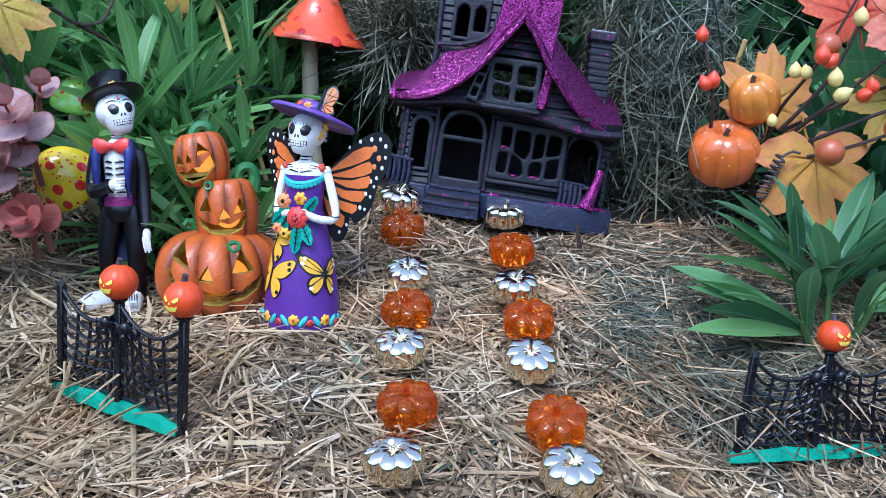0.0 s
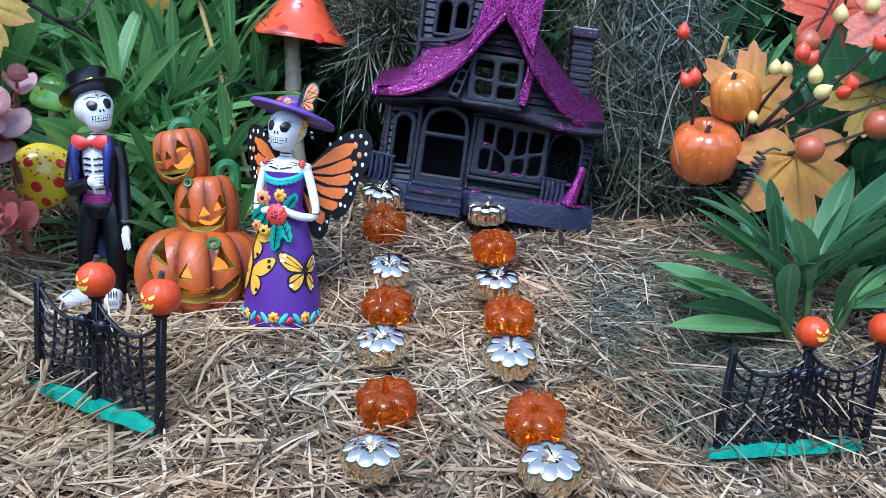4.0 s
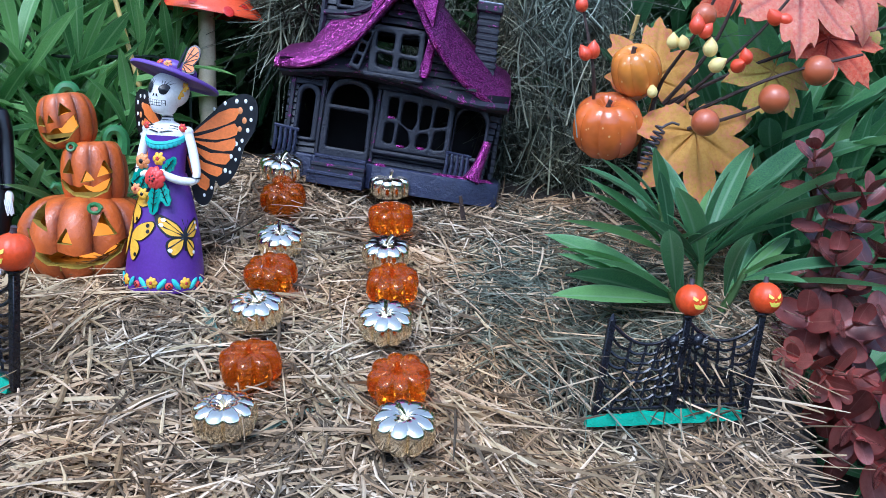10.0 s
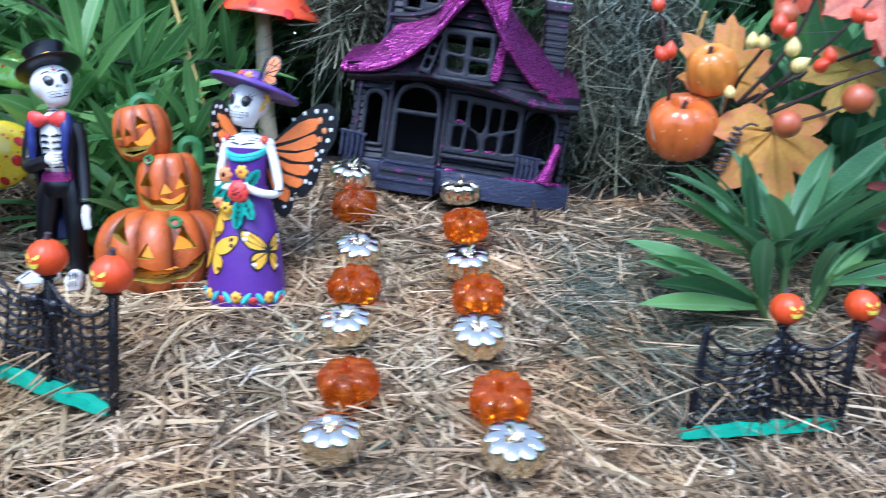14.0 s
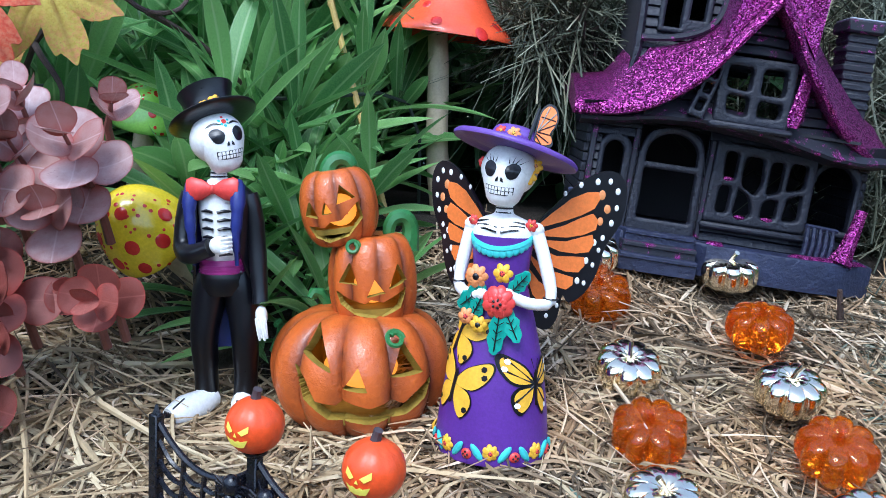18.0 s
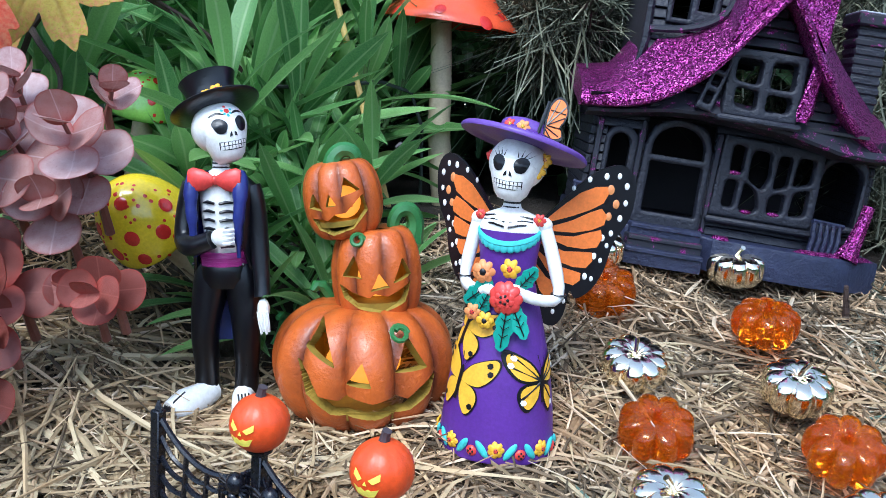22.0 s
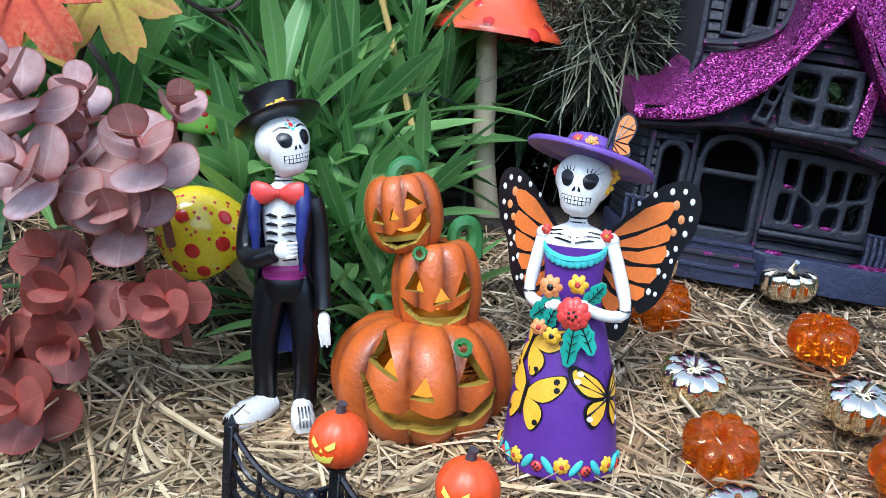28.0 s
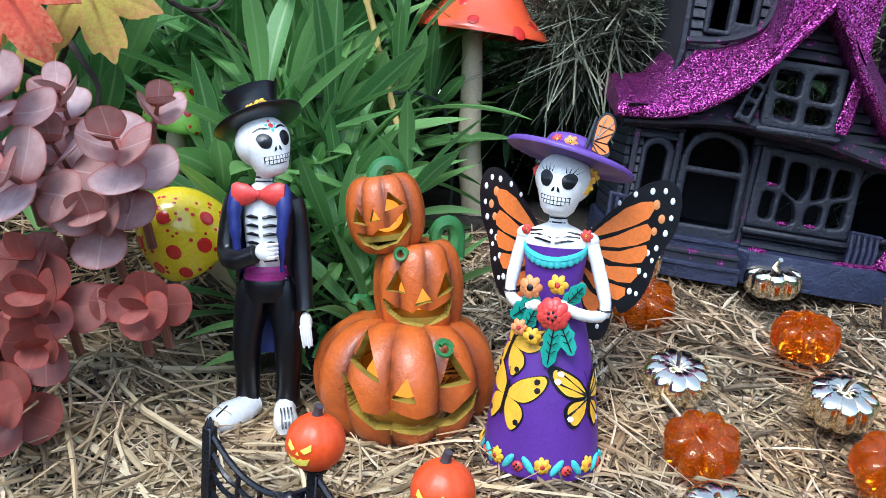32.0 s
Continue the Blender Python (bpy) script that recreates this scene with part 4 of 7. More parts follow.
def house(m):
    ob = thing("haunted_house", m, "charcoal clay haunted house with magenta glitter roof standing on straw", "miniature house")

    def bow(u):
        """The front bends back towards its right end."""
        return 0.016 * max(0.0, (u - 285) / 110) ** 1.5

    # base slab, porch floor and steps
    def slab(outline, lo, hi, mat, label=""):
        n = len(outline)
        g = Geo()
        cu, cy = sum(p[0] for p in outline) / n, sum(p[1] for p in outline) / n
        rings = []
        for k, v in ((1.0, lo), (1.0, hi - 4), (0.992, hi - 1), (0.975, hi)):
            rings.append([((cu + (u - cu) * k) * U, cy + (y - cy) * k, v * U) for u, y in outline])
        return part("base", g.rings(rings), mat, ob, label)
    slab([(-8, 0.010), (58, 0.008), (62, 0.004), (160, 0.003), (172, -0.003), (300, -0.004), (350, 0.0), (396, 0.011), (402, 0.04), (398, 0.115), (-4, 0.115), (-12, 0.05)], -44, -2, NAVY, "blue-black painted base slab")
    for i in range(3):
        s = Geo()
        y0 = -0.011 + 0.005 * i
        top = -26 + 14 * i
        wob = [(62 + 3 * i, y0 + 0.0012), (90, y0), (128, y0 + 0.0003), (160 - i, y0 + 0.0010), (162, 0.012), (60, 0.012)]
        s.rings([[(u * U, y + 0.0011 * (y < 0.011), v * U) for u, y in wob] for v in (top - 22, top - 6)] + [[(u * U, y, v * U) for u, y in wob] for v in (top - 5, top - 1.5)] + [[((112 + (u - 112) * 0.985) * U, y + 0.0007 * (y < 0.011), top * U) for u, y in wob]])
        part("step", s, [NAVY if i != 1 else DUSTING], ob)
    part("glitter_patch", Geo().rings([[((184 + r * (11 + 3 * math.sin(5 * a)) * math.cos(a)) * U, 0.0015 + r * 0.0045 * math.sin(a), z) for a in (k * math.pi / 8 for k in range(16))] for r, z in ((1.0, -0.001), (0.7, 0.0008))]), GLITTER, ob, "spilled magenta glitter")
    part("glitter_patch", Geo().rings([[((330 + r * 55 * math.cos(a) + 5 * math.sin(4 * a)) * U, 0.0035 + 0.00009 * r * 55 * math.cos(a) + r * (0.0040 + 0.0012 * math.sin(5 * a)) * math.sin(a), z) for a in (k * math.pi / 16 for k in range(32))] for r, z in ((1.0, -0.0012), (0.8, 0.0008))]), GLITTER, ob, "spilled magenta glitter")

    wall_y, thick = 0.011, 0.0045
    panes = [[(181, 120), (199, 120), (199, 83), (182, 84)], [(209, 117), (232, 116), (235, 83), (228, 66), (207, 77), (206, 108)], [(241, 114), (259, 115), (259, 75), (240, 69)], [(266, 116), (289, 115), (288, 83), (264, 77)],
             [(180, 75), (197, 75), (196, 38), (179, 39)], [(204, 75), (221, 65), (228, 43), (222, 35), (202, 37)], [(238, 60), (248, 66), (259, 64), (259, 39), (238, 37)], [(268, 70), (288, 78), (289, 41), (266, 38)]]
    rects = {"left": (19, 60, 22, 121), "door": (69, 158, 0, 139), "big": (168, 297, 24, 128), "right": (299, 362, 30, 129)}

    def holes_at(v):
        return sorted((a, b) for a, b, lo, hi in rects.values() if lo <= v <= hi)

    def boards(wall, v0, v1, row, span, holes, y, seed, mat, bend=bow):
        r = random.Random(seed)
        v = v0
        while v < v1 - 2:
            mid = v + row / 2
            a, b = span(mid)
            cuts = [h for h in holes(mid) if h[1] > a and h[0] < b]
            x = a
            for h in cuts + [(b, b)]:
                if h[0] - x > 4:
                    j, k, tip = r.uniform(-0.0004, 0.0004), r.uniform(-0.8, 0.8), r.uniform(-0.9, 0.9)
                    x0, x1 = x, min(h[0], b)
                    rings = []
                    for i in range(6):
                        u = x0 + (x1 - x0) * i / 5
                        yy = y + j + bend(u) + 0.0003 * math.sin(0.09 * u + v)
                        z0, z1 = v + 0.3 + 0.7 * math.sin(0.05 * u + v) + k * 0.3, v + row - 0.3 + 0.7 * math.sin(0.05 * u + v + row) + tip * (i / 5 - 0.5)
                        rings.append([(u * U, yy + 0.0007, z0 * U), (u * U, yy, (z0 + 1.2) * U), (u * U, yy + 0.0008, (z1 - 1.6) * U), (u * U, yy + 0.0017, z1 * U), (u * U, yy + thick, z1 * U), (u * U, yy + thick, z0 * U)])
                    part("board", Geo().rings(rings), [mat], wall, "", None, True, 50)
                x = max(x, h[1])
            v += row

    # lower storey: a hollow dark body behind clapboards
    lower = part("wall", Geo().box((8 * U, 0.105, 0), (386 * U, 0.109, 150 * U)), DARKSLATE, ob, "dark hollow house body")
    part("side_wall", Geo().box((4 * U, 0.020, 0), (8 * U, 0.105, 142 * U)), DARKSLATE, lower)
    part("side_wall", Geo().box((378 * U, 0.032, 0), (384 * U, 0.105, 142 * U)), DARKSLATE, lower)
    part("upper_floor", Geo().box((8 * U, 0.019, 140 * U), (380 * U, 0.105, 146 * U)), DARKSLATE, lower)
    boards(lower, -2, 142, 12.0, lambda v: (16 - 14 * v / 140, 366 + 14 * v / 140), holes_at, wall_y, 3, SLATE)
    for side in (0, 1):
        r = random.Random(side)
        for k in range(11):
            x = (4 - 0.1 * k if side == 0 else 381) * U
            y0 = wall_y + (0.004 if side == 0 else 0.018)
            part("board", Geo().box((x - 0.002, y0, (k * 13 + 0.6) * U), (x + 0.001, 0.106, (k * 13 + 12.2) * U), 0, Matrix.Translation((r.uniform(-0.0005, 0.0005), 0, 0)), 0.0004), SLATE, lower, "", None, False)

    # moulded openings
    def opening(name, outline, holes, y, label="", deep=0.006, mat=SLATE):
        c = sum(p[0] for p in outline) / len(outline)
        return part(name, pierced(outline, holes, 1.7, deep), mat, ob, label, Matrix.Translation((0, y + bow(c), 0)), True, 55)
    opening("doorway", rounded([(68, -2), (70, 104), (80, 132), (112, 142), (146, 132), (156, 104), (158, -2)], 10), [arched(113, 34, 91, 102, 29), rounded([(80, 16), (79, 83), (148, 83), (150, 16)], 3)], wall_y - 0.0022, "arched doorway under a fanlight")
    opening("window", rounded([(166, 26), (168, 131), (298, 127), (299, 26)], 4), [rounded(p, 6) for p in panes], wall_y - 0.0022, "crooked eight-paned window")
    opening("window", rounded([(18, 20), (18, 108), (28, 121), (50, 121), (60, 108), (61, 20)], 6), [arched(38, 13, 26, 98, 14)], wall_y - 0.0014)
    opening("window", rounded([(298, 28), (300, 112), (314, 130), (346, 130), (362, 112), (364, 28)], 8), [arched(330, 27, 36, 92, 28)], wall_y - 0.0014)
    for u, v in ((188, 84), (212, 36), (248, 38)):
        part("glitter_fleck", Geo().ball((u * U, wall_y - 0.0016, v * U), (0.0034, 0.0010, 0.0013), seg=9, rows=6), GLITTER, ob)
    part("window_ledge", Geo().box((162 * U, wall_y - 0.0055, 17 * U), (304 * U, wall_y + 0.002, 25 * U), 0, None, 0.0011), SLATE, ob)
    for u, hgt in ((64, 132), (163, 130), (9, 128)):
        part("trim_post", Geo().box(((u - 3.5) * U, wall_y - 0.0014, 0), ((u + 3.5) * U, wall_y + 0.002, hgt * U), 0, None, 0.0006), [DUSTING], ob)

    # ledge between the storeys, sagging and swung out at its right end
    gy = -0.010
    rings = []
    for i in range(41):
        u = -14 + i * 404 / 40
        front = float(np.interp(u, [-14, 30, 90, 150, 230, 290, 340, 390], [0.003, -0.002, -0.010, -0.0135, -0.0125, -0.008, -0.002, 0.010]))
        low = float(np.interp(u, [-14, 30, 80, 130, 190, 225, 260, 300, 340, 390], [133, 137, 146, 149, 144, 141, 134, 126, 124, 128]))
        rings.append([(u * U, front + 0.0008, low * U), (u * U, wall_y + bow(u) + 0.002, (low - 6) * U), (u * U, wall_y + bow(u) + 0.004, (low + 26) * U), (u * U, gy + 0.006 + bow(u), (low + 24) * U), (u * U, front + 0.0035, (low + 12) * U), (u * U, front, (low + 4) * U)])
    part("pent_roof", Geo().rings(rings), DUSTING, ob, "sagging ledge dusted with glitter")

    # gable with its window
    low = [(-25, 143), (20, 147), (60, 158), (100, 184), (128, 212), (158, 254), (188, 296)]
    rgt = [(188, 296), (210, 270), (232, 236), (256, 206), (288, 174), (318, 152), (356, 136), (392, 130)]

    def roof_v(u):
        pts = low + rgt[1:]
        return float(np.interp(u, [p[0] for p in pts], [p[1] for p in pts]))

    def gable_span(v):
        us = [u for u in range(20, 372, 2) if roof_v(u) > v + 1]
        return (min(us), max(us)) if us else (187, 189)
    gab = part("gable", Geo().box((60 * U, gy + thick, 150 * U), (330 * U, gy + thick + 0.002, 154 * U)), DARKSLATE, ob)
    boards(gab, 150, 294, 12.5, gable_span, lambda v: [(143, 230)] if 152 <= v <= 232 else [], gy, 5, DUSTING, lambda u: 0.00028 * abs(u - 188) ** 1.0 * 0.25)
    part("window", pierced(rounded([(142, 153), (140, 234), (232, 234), (233, 153)], 4), [rounded(p, 7) for p in ([(150, 196), (150, 224), (181, 223), (181, 193)], [(192, 192), (192, 223), (222, 225), (223, 191)], [(155, 165), (153, 189), (182, 187), (182, 162)], [(192, 163), (192, 185), (223, 184), (223, 165)])], 1.7, 0.008), SLATE, ob, "four-paned crooked gable window", Matrix.Translation((0, gy - 0.003, 0)), True, 55)
    part("window_ledge", Geo().box((136 * U, gy - 0.0062, 146 * U), (238 * U, gy + 0.002, 154 * U), 0, None, 0.0011), SLATE, ob)
    sm = Matrix.Translation((128 * U, gy - 0.0045, 190 * U)) @ pose(0, 0, 0, 0, 15, 0)
    part("shutter", pierced([(-10, -36), (-9, 36), (9, 36), (10, -36)], [rounded(p, 3) for p in ([(-5, 14), (-5, 28), (5, 28), (5, 14)], [(-5, -6), (-5, 8), (5, 8), (5, -6)], [(-5, -28), (-5, -12), (5, -12), (5, -28)])], 1.3, 0.004, 0.0005, 2.0), SLATE, ob, "crooked slatted shutter", sm, True, 55)
    part("shutter", Geo().rings([[((242 + d + k * a * 8) * U, gy - 0.0035 - 0.0016 * (b < 0), v * U) for a, b in ((-1, 1), (-0.6, -1), (0.6, -1), (1, 1))] for k, v, d in ((0.8, 158, -4), (1.2, 170, -3), (1.0, 200, 0), (1.1, 226, 4), (0.5, 236, 6))]), GLITTER, ob, "shutter buried in magenta glitter")

    # roof sheet: a fascia edge at the front, then a slope that climbs back
    pts = smooth_profile(low, 5)[:-1] + smooth_profile(rgt, 5)
    sheet = []
    for i, (u, v) in enumerate(pts):
        lift = float(np.interp(u, [-25, 22, 42, 60, 110, 155, 188, 215, 250, 310, 380, 392], [50, 54, 84, 96, 74, 54, 40, 60, 80, 84, 74, 66]))
        rise = float(np.interp(u, [-25, 22, 42, 60, 110, 155, 188, 215, 250, 310, 380, 392], [29, 34, 58, 74, 50, 32, 24, 44, 62, 64, 46, 36]))
        front = float(np.interp(u, [-25, 30, 100, 188, 260, 330, 392], [0.002, -0.008, -0.020, -0.027, -0.020, -0.002, 0.016]))
        j = 1.0 * math.sin(i * 1.7) + 0.7 * math.sin(i * 0.6)
        sheet.append([(u * U, front + 0.004, (v - 5) * U), (u * U, front + 0.0004, (v - 3) * U), (u * U, front - 0.0006, (v + 3) * U), (u * U, front, (v + 10 + j) * U), (u * U, front + 0.0016, (v + 13.5 + j) * U), (u * U, front + 0.006, (v + 15 + 0.10 * lift) * U),
                      (u * U, front + 0.020, (v + rise) * U), (u * U, front + 0.045, (v + 0.5 * (rise + lift) + 6) * U), (u * U, front + 0.075, (v + lift + 6) * U), (u * U, front + 0.105, (v + lift - 2) * U), (u * U, front + 0.105, (v + lift - 14) * U), (u * U, front + 0.02, (v + 2) * U)])
    part("roof", Geo().rings(sheet), GLITTER, ob, "swooping roof covered in magenta glitter", None, True, 38)
    g = Geo()
    top = [(132, 238), (158, 276), (188, 316), (214, 282), (244, 240), (248, 330), (246, 400), (240, 470), (164, 470), (154, 380), (146, 310)]
    g.rings([[(190 * U + (u - 190) * k * U, gy + y, v * U) for u, v in top] for k, y in ((0.96, -0.0105), (1.0, -0.008), (1.0, 0.05), (0.9, 0.07))])
    part("upper_roof", g, GLITTER, ob, "steep glittered upper roof")

    # tower
    ty = 0.012
    tw = Geo().box((42 * U, ty + 0.006, 215 * U), (46 * U, 0.095, 440 * U))
    tw.box((236 * U, ty + 0.006, 300 * U), (240 * U, 0.095, 440 * U))
    tw.box((42 * U, 0.091, 230 * U), (240 * U, 0.096, 440 * U))
    tower = part("tower", tw, DARKSLATE, ob, "dark hollow tower")
    boards(tower, 222, 440, 13, lambda v: (48 - 0.06 * (v - 250), 236), lambda v: [(66, 128)] if 258 <= v <= 332 else [], ty, 9, SLATE, lambda u: 0.0)
    part("window", pierced(rounded([(64, 257), (62, 334), (130, 334), (130, 257)], 4), [arched(82, 11, 264, 306, 13), arched(112, 10, 276, 306, 13)], 1.7, 0.006), SLATE, ob, "pair of arched tower windows", Matrix.Translation((0, ty - 0.0016, 0)), True, 55)
    part("corner_trim", Geo().tube([(40 * U, ty + 0.001, 204 * U), (44 * U, ty, 232 * U), (42 * U, ty, 300 * U), (36 * U, ty, 440 * U)], [0.0012, 0.0024, 0.0020, 0.0020], sides=6), SLATE, ob)
    part("sill", Geo().tube(smooth_path([(46 * U, ty - 0.002, 246 * U), (84 * U, ty - 0.004, 250 * U), (118 * U, ty - 0.005, 262 * U), (138 * U, ty - 0.004, 282 * U), (144 * U, ty - 0.003, 312 * U)], 4), 0.0019, sides=7), DUSTING, ob, "curved sill dusted with glitter")
    part("tower_roof", Geo().rings([[((140 + k * c * 118) * U, ty + 0.036 + k * s * 0.046, v * U) for c, s in ((-1, -1), (1, -1), (1, 1), (-1, 1))] for k, v in ((1.0, 438), (1.02, 446), (0.6, 500), (0.25, 560), (0.02, 600))]), GLITTER, ob, "pointed glittered tower roof")

    # chimney
    ch = part("chimney", Geo().rings([[((333 + k * a * 18 + d) * U, 0.031 + k * b * 0.008, v * U) for a, b in ((-1, -1), (1, -1), (1, 1), (-1, 1))] for k, v, d in ((0.95, 172, 6), (1.0, 235, 1), (1.0, 296, -2))]), SLATE, ob, "ringed charcoal chimney", None, False)
    for k in range(8):
        c = Geo().box((313 * U, 0.0222, (196 + 12 * k) * U), (353 * U, 0.0398, (205.5 + 12 * k) * U), 0, Matrix.Translation(((4 - 0.9 * k + 0.8 * math.sin(3 * k)) * U, 0, 0)), 0.0009)
        part("brick_course", c, [SLATE if k not in (4, 6) else DUSTING], ch)
    part("cap", Geo().box((307 * U, 0.0195, 293 * U), (354 * U, 0.0425, 309 * U), 0, None, 0.0010), [DUSTING], ch, "chimney cap dusted with glitter")
    # thin pale plate, the cap's sky highlight as colour
    part("cap_top", Geo().box((308.5 * U, 0.0200, 308.6 * U), (352.5 * U, 0.0420, 311 * U), 0, None, 0.0004), CAPGLINT, ch, "pale grey chimney top with the highlight put into its colour")

    # porch rails and the glittered post
    for x0, n, y0 in ((-14, 5, 0.008), (294, 5, 0.003)):
        rail = part("porch_rail", Geo().tube([(x0 * U, y0 + bow(x0), 40 * U), ((x0 + 9 * n) * U, y0 + bow(x0 + 9 * n), 37 * U)], 0.0013, sides=6), NAVY, ob)
        for k in range(n):
            u = x0 + 3 + 9 * k
            part("baluster", Geo().tube([(u * U, y0 + bow(u), -3 * U), ((u + 1.5) * U, y0 + bow(u) - 0.0004, 18 * U), (u * U, y0 + bow(u), 39 * U)], [0.0013, 0.0015, 0.0011], sides=6), NAVY, rail)
    part("porch_post", Geo().tube([(346 * U, 0.004, -3 * U), (352 * U, 0.005, 16 * U), (360 * U, 0.007, 46 * U), (364 * U, 0.008, 68 * U)], [0.0066, 0.0044, 0.0034, 0.0030]), GLITTER, ob, "porch post heaped with magenta glitter")
    return ob


house(pose(-0.03696, 0.60915, 0.266, 0, 8.5, -3.5))


# ---- stacked jack-o'-lanterns ----
def carved(name, parent, m, R, H, lobes, cuts, seg=200, rows=72, squash=0.0):
    """A ribbed pumpkin shell with its face cut through, thick rims, and a painted hollow."""
    th = np.linspace(0, 2 * np.pi, seg, endpoint=False)
    ph = np.linspace(0.02, np.pi - 0.02, rows)
    T, P = np.meshgrid(th, ph)
    rib = 1 - 0.13 * (1 - np.abs(np.sin(lobes * T / 2 + 0.6)) ** 0.6) * np.sin(P) ** 0.5
    rr = R * np.sin(P) ** (0.8 - squash) * rib
    X, Y = rr * np.cos(T), rr * np.sin(T)
    Z = -H * np.cos(P) * (1 - 0.10 * (1 - rib))
    Z = Z - 0.16 * H * np.exp(-(np.hypot(X, Y) / (0.28 * R)) ** 2) * np.sign(Z)
    V = np.stack([X, Y, Z], 2)
    front = Y < -0.1 * R
    cell = 2 * np.pi * R / seg
    for poly in cuts:
        for (x0, z0), (x1, z1) in zip(poly, poly[1:] + poly[:1]):
            dx, dz = x1 - x0, z1 - z0
            k = np.clip(((V[..., 0] - x0) * dx + (V[..., 2] - z0) * dz) / (dx * dx + dz * dz), 0, 1)
            qx, qz = x0 + k * dx, z0 + k * dz
            near = front & (np.hypot(V[..., 0] - qx, V[..., 2] - qz) < 0.75 * cell)
            V[..., 0] = np.where(near, qx, V[..., 0])
            V[..., 2] = np.where(near, qz, V[..., 2])
    flat = V.reshape(-1, 3)
    quads = [(j * seg + i, j * seg + (i + 1) % seg, (j + 1) * seg + (i + 1) % seg, (j + 1) * seg + i) for j in range(rows - 1) for i in range(seg)]
    q = np.array(quads)
    mid = flat[q].mean(axis=1)
    gone = np.zeros(len(q), bool)
    for poly in cuts:
        gone |= inside(poly, mid[:, 0], mid[:, 2]) & (mid[:, 1] < 0)
    kept = q[~gone]
    g = Geo()
    g.add(flat.tolist(), kept.tolist(), 0)
    edges = {}
    for f in kept:
        for a, b in zip(f, np.roll(f, -1)):
            edges[(a, b)] = 1
    rim = [(a, b) for a, b in edges if (b, a) not in edges and flat[a][1] < 0 and abs(flat[a][2]) < 0.97 * H]
    c = np.array([0.87, 0.84, 0.90])
    for a, b in rim:
        p, s = flat[a], flat[b]
        g.add([p, s, s * c, p * c], [(0, 1, 2, 3)], 1)
    g.add((flat * c).tolist(), [tuple(int(i) for i in f[::-1]) for f in kept], 1)
    g.lathe([(0.001, 0.93 * H), (0.12 * R, 0.90 * H), (0.12 * R, 0.8 * H), (0.001, 0.8 * H)], 0, None, 16)
    ob = part(name, g, [RESIN, OLIVE], parent, "", m, True, 60)
    at = ob.data.attributes.new("furrow", 'FLOAT', 'POINT')
    deep = np.zeros(len(ob.data.vertices), np.float32)
    deep[:rib.size] = (np.clip((1 - rib) / 0.13, 0, 1) ** 0.9).ravel()
    at.data.foreach_set("value", deep)
    part("inner_floor", Geo().lathe([(0.001, -0.60 * H), (0.80 * R, -0.60 * H), (0.84 * R, -0.45 * H), (0.82 * R, -0.45 * H), (0.78 * R, -0.56 * H), (0.001, -0.56 * H)], 0, None, 40), OLIVE, ob, "olive-gold painted hollow")
    # oversized glowing body imitates the hollow lit by its LED
    part("led_bulb", Geo().ball((0, 0.18 * R, -0.10 * H), (0.42 * R, 0.30 * R, 0.42 * H), seg=18, rows=12), LEDGLOW, ob, "warm glowing light inside")
    return ob


def polys(k, cx, cy, *outlines):
    return [[((x - cx) * k, (cy - y) * k) for x, y in o] for o in outlines]


def curl(turns=1.4, r=0.004):
    return [(r * (1 - 0.45 * t) * math.cos(2 * math.pi * turns * t), -0.0012 * t, r * (1 - 0.45 * t) * math.sin(2 * math.pi * turns * t)) for t in (k / 18 for k in range(19))]


stack = thing("jack_o_lantern_stack", pose(-0.147, 0.530, 0.184, 0, 0, 8), "three stacked orange resin jack-o'-lanterns with carved grins, standing on straw", "pumpkin lantern")
k = 1 / 6063
carved("large_pumpkin", stack, Matrix.Translation((0.004, 0, 0.0265)), 0.0408, 0.0275, 11, polys(k * 1.10, 535, 872,
       [(440, 735), (400, 795), (462, 832)], [(522, 815), (487, 868), (542, 872)], [(625, 768), (597, 848), (672, 842)],
       [(378, 818), (402, 846), (424, 896), (470, 906), (490, 894), (545, 910), (600, 900), (625, 909), (650, 886), (694, 856), (678, 904), (632, 938), (552, 954), (452, 942), (397, 896)]), 320, 120, squash=0.22)
carved("middle_pumpkin", stack, Matrix.Translation((0.010, -0.001, 0.0655)) @ pose(0, 0, 0, 0, -2, 4), 0.0200, 0.0212, 9, polys(k * 1.06, 590, 585,
       [(526, 520), (497, 572), (541, 577)], [(640, 528), (614, 590), (665, 575)], [(581, 563), (560, 606), (607, 600)],
       [(490, 590), (520, 612), (556, 622), (570, 612), (600, 622), (630, 606), (664, 590), (644, 640), (592, 662), (530, 652), (500, 626)]), 150, 60, squash=0.42)
carved("top_pumpkin", stack, Matrix.Translation((-0.0045, -0.001, 0.0985)) @ pose(0, 0, 0, 0, -8, -4), 0.0172, 0.0170, 9, polys(k * 1.03, 505, 390,
       [(438, 358), (424, 396), (458, 408)], [(478, 364), (466, 396), (494, 396)], [(520, 328), (506, 376), (556, 364)],
       [(428, 422), (468, 430), (486, 416), (512, 416), (560, 374), (566, 418), (526, 458), (474, 470), (442, 454)]), 150, 60, squash=0.34)
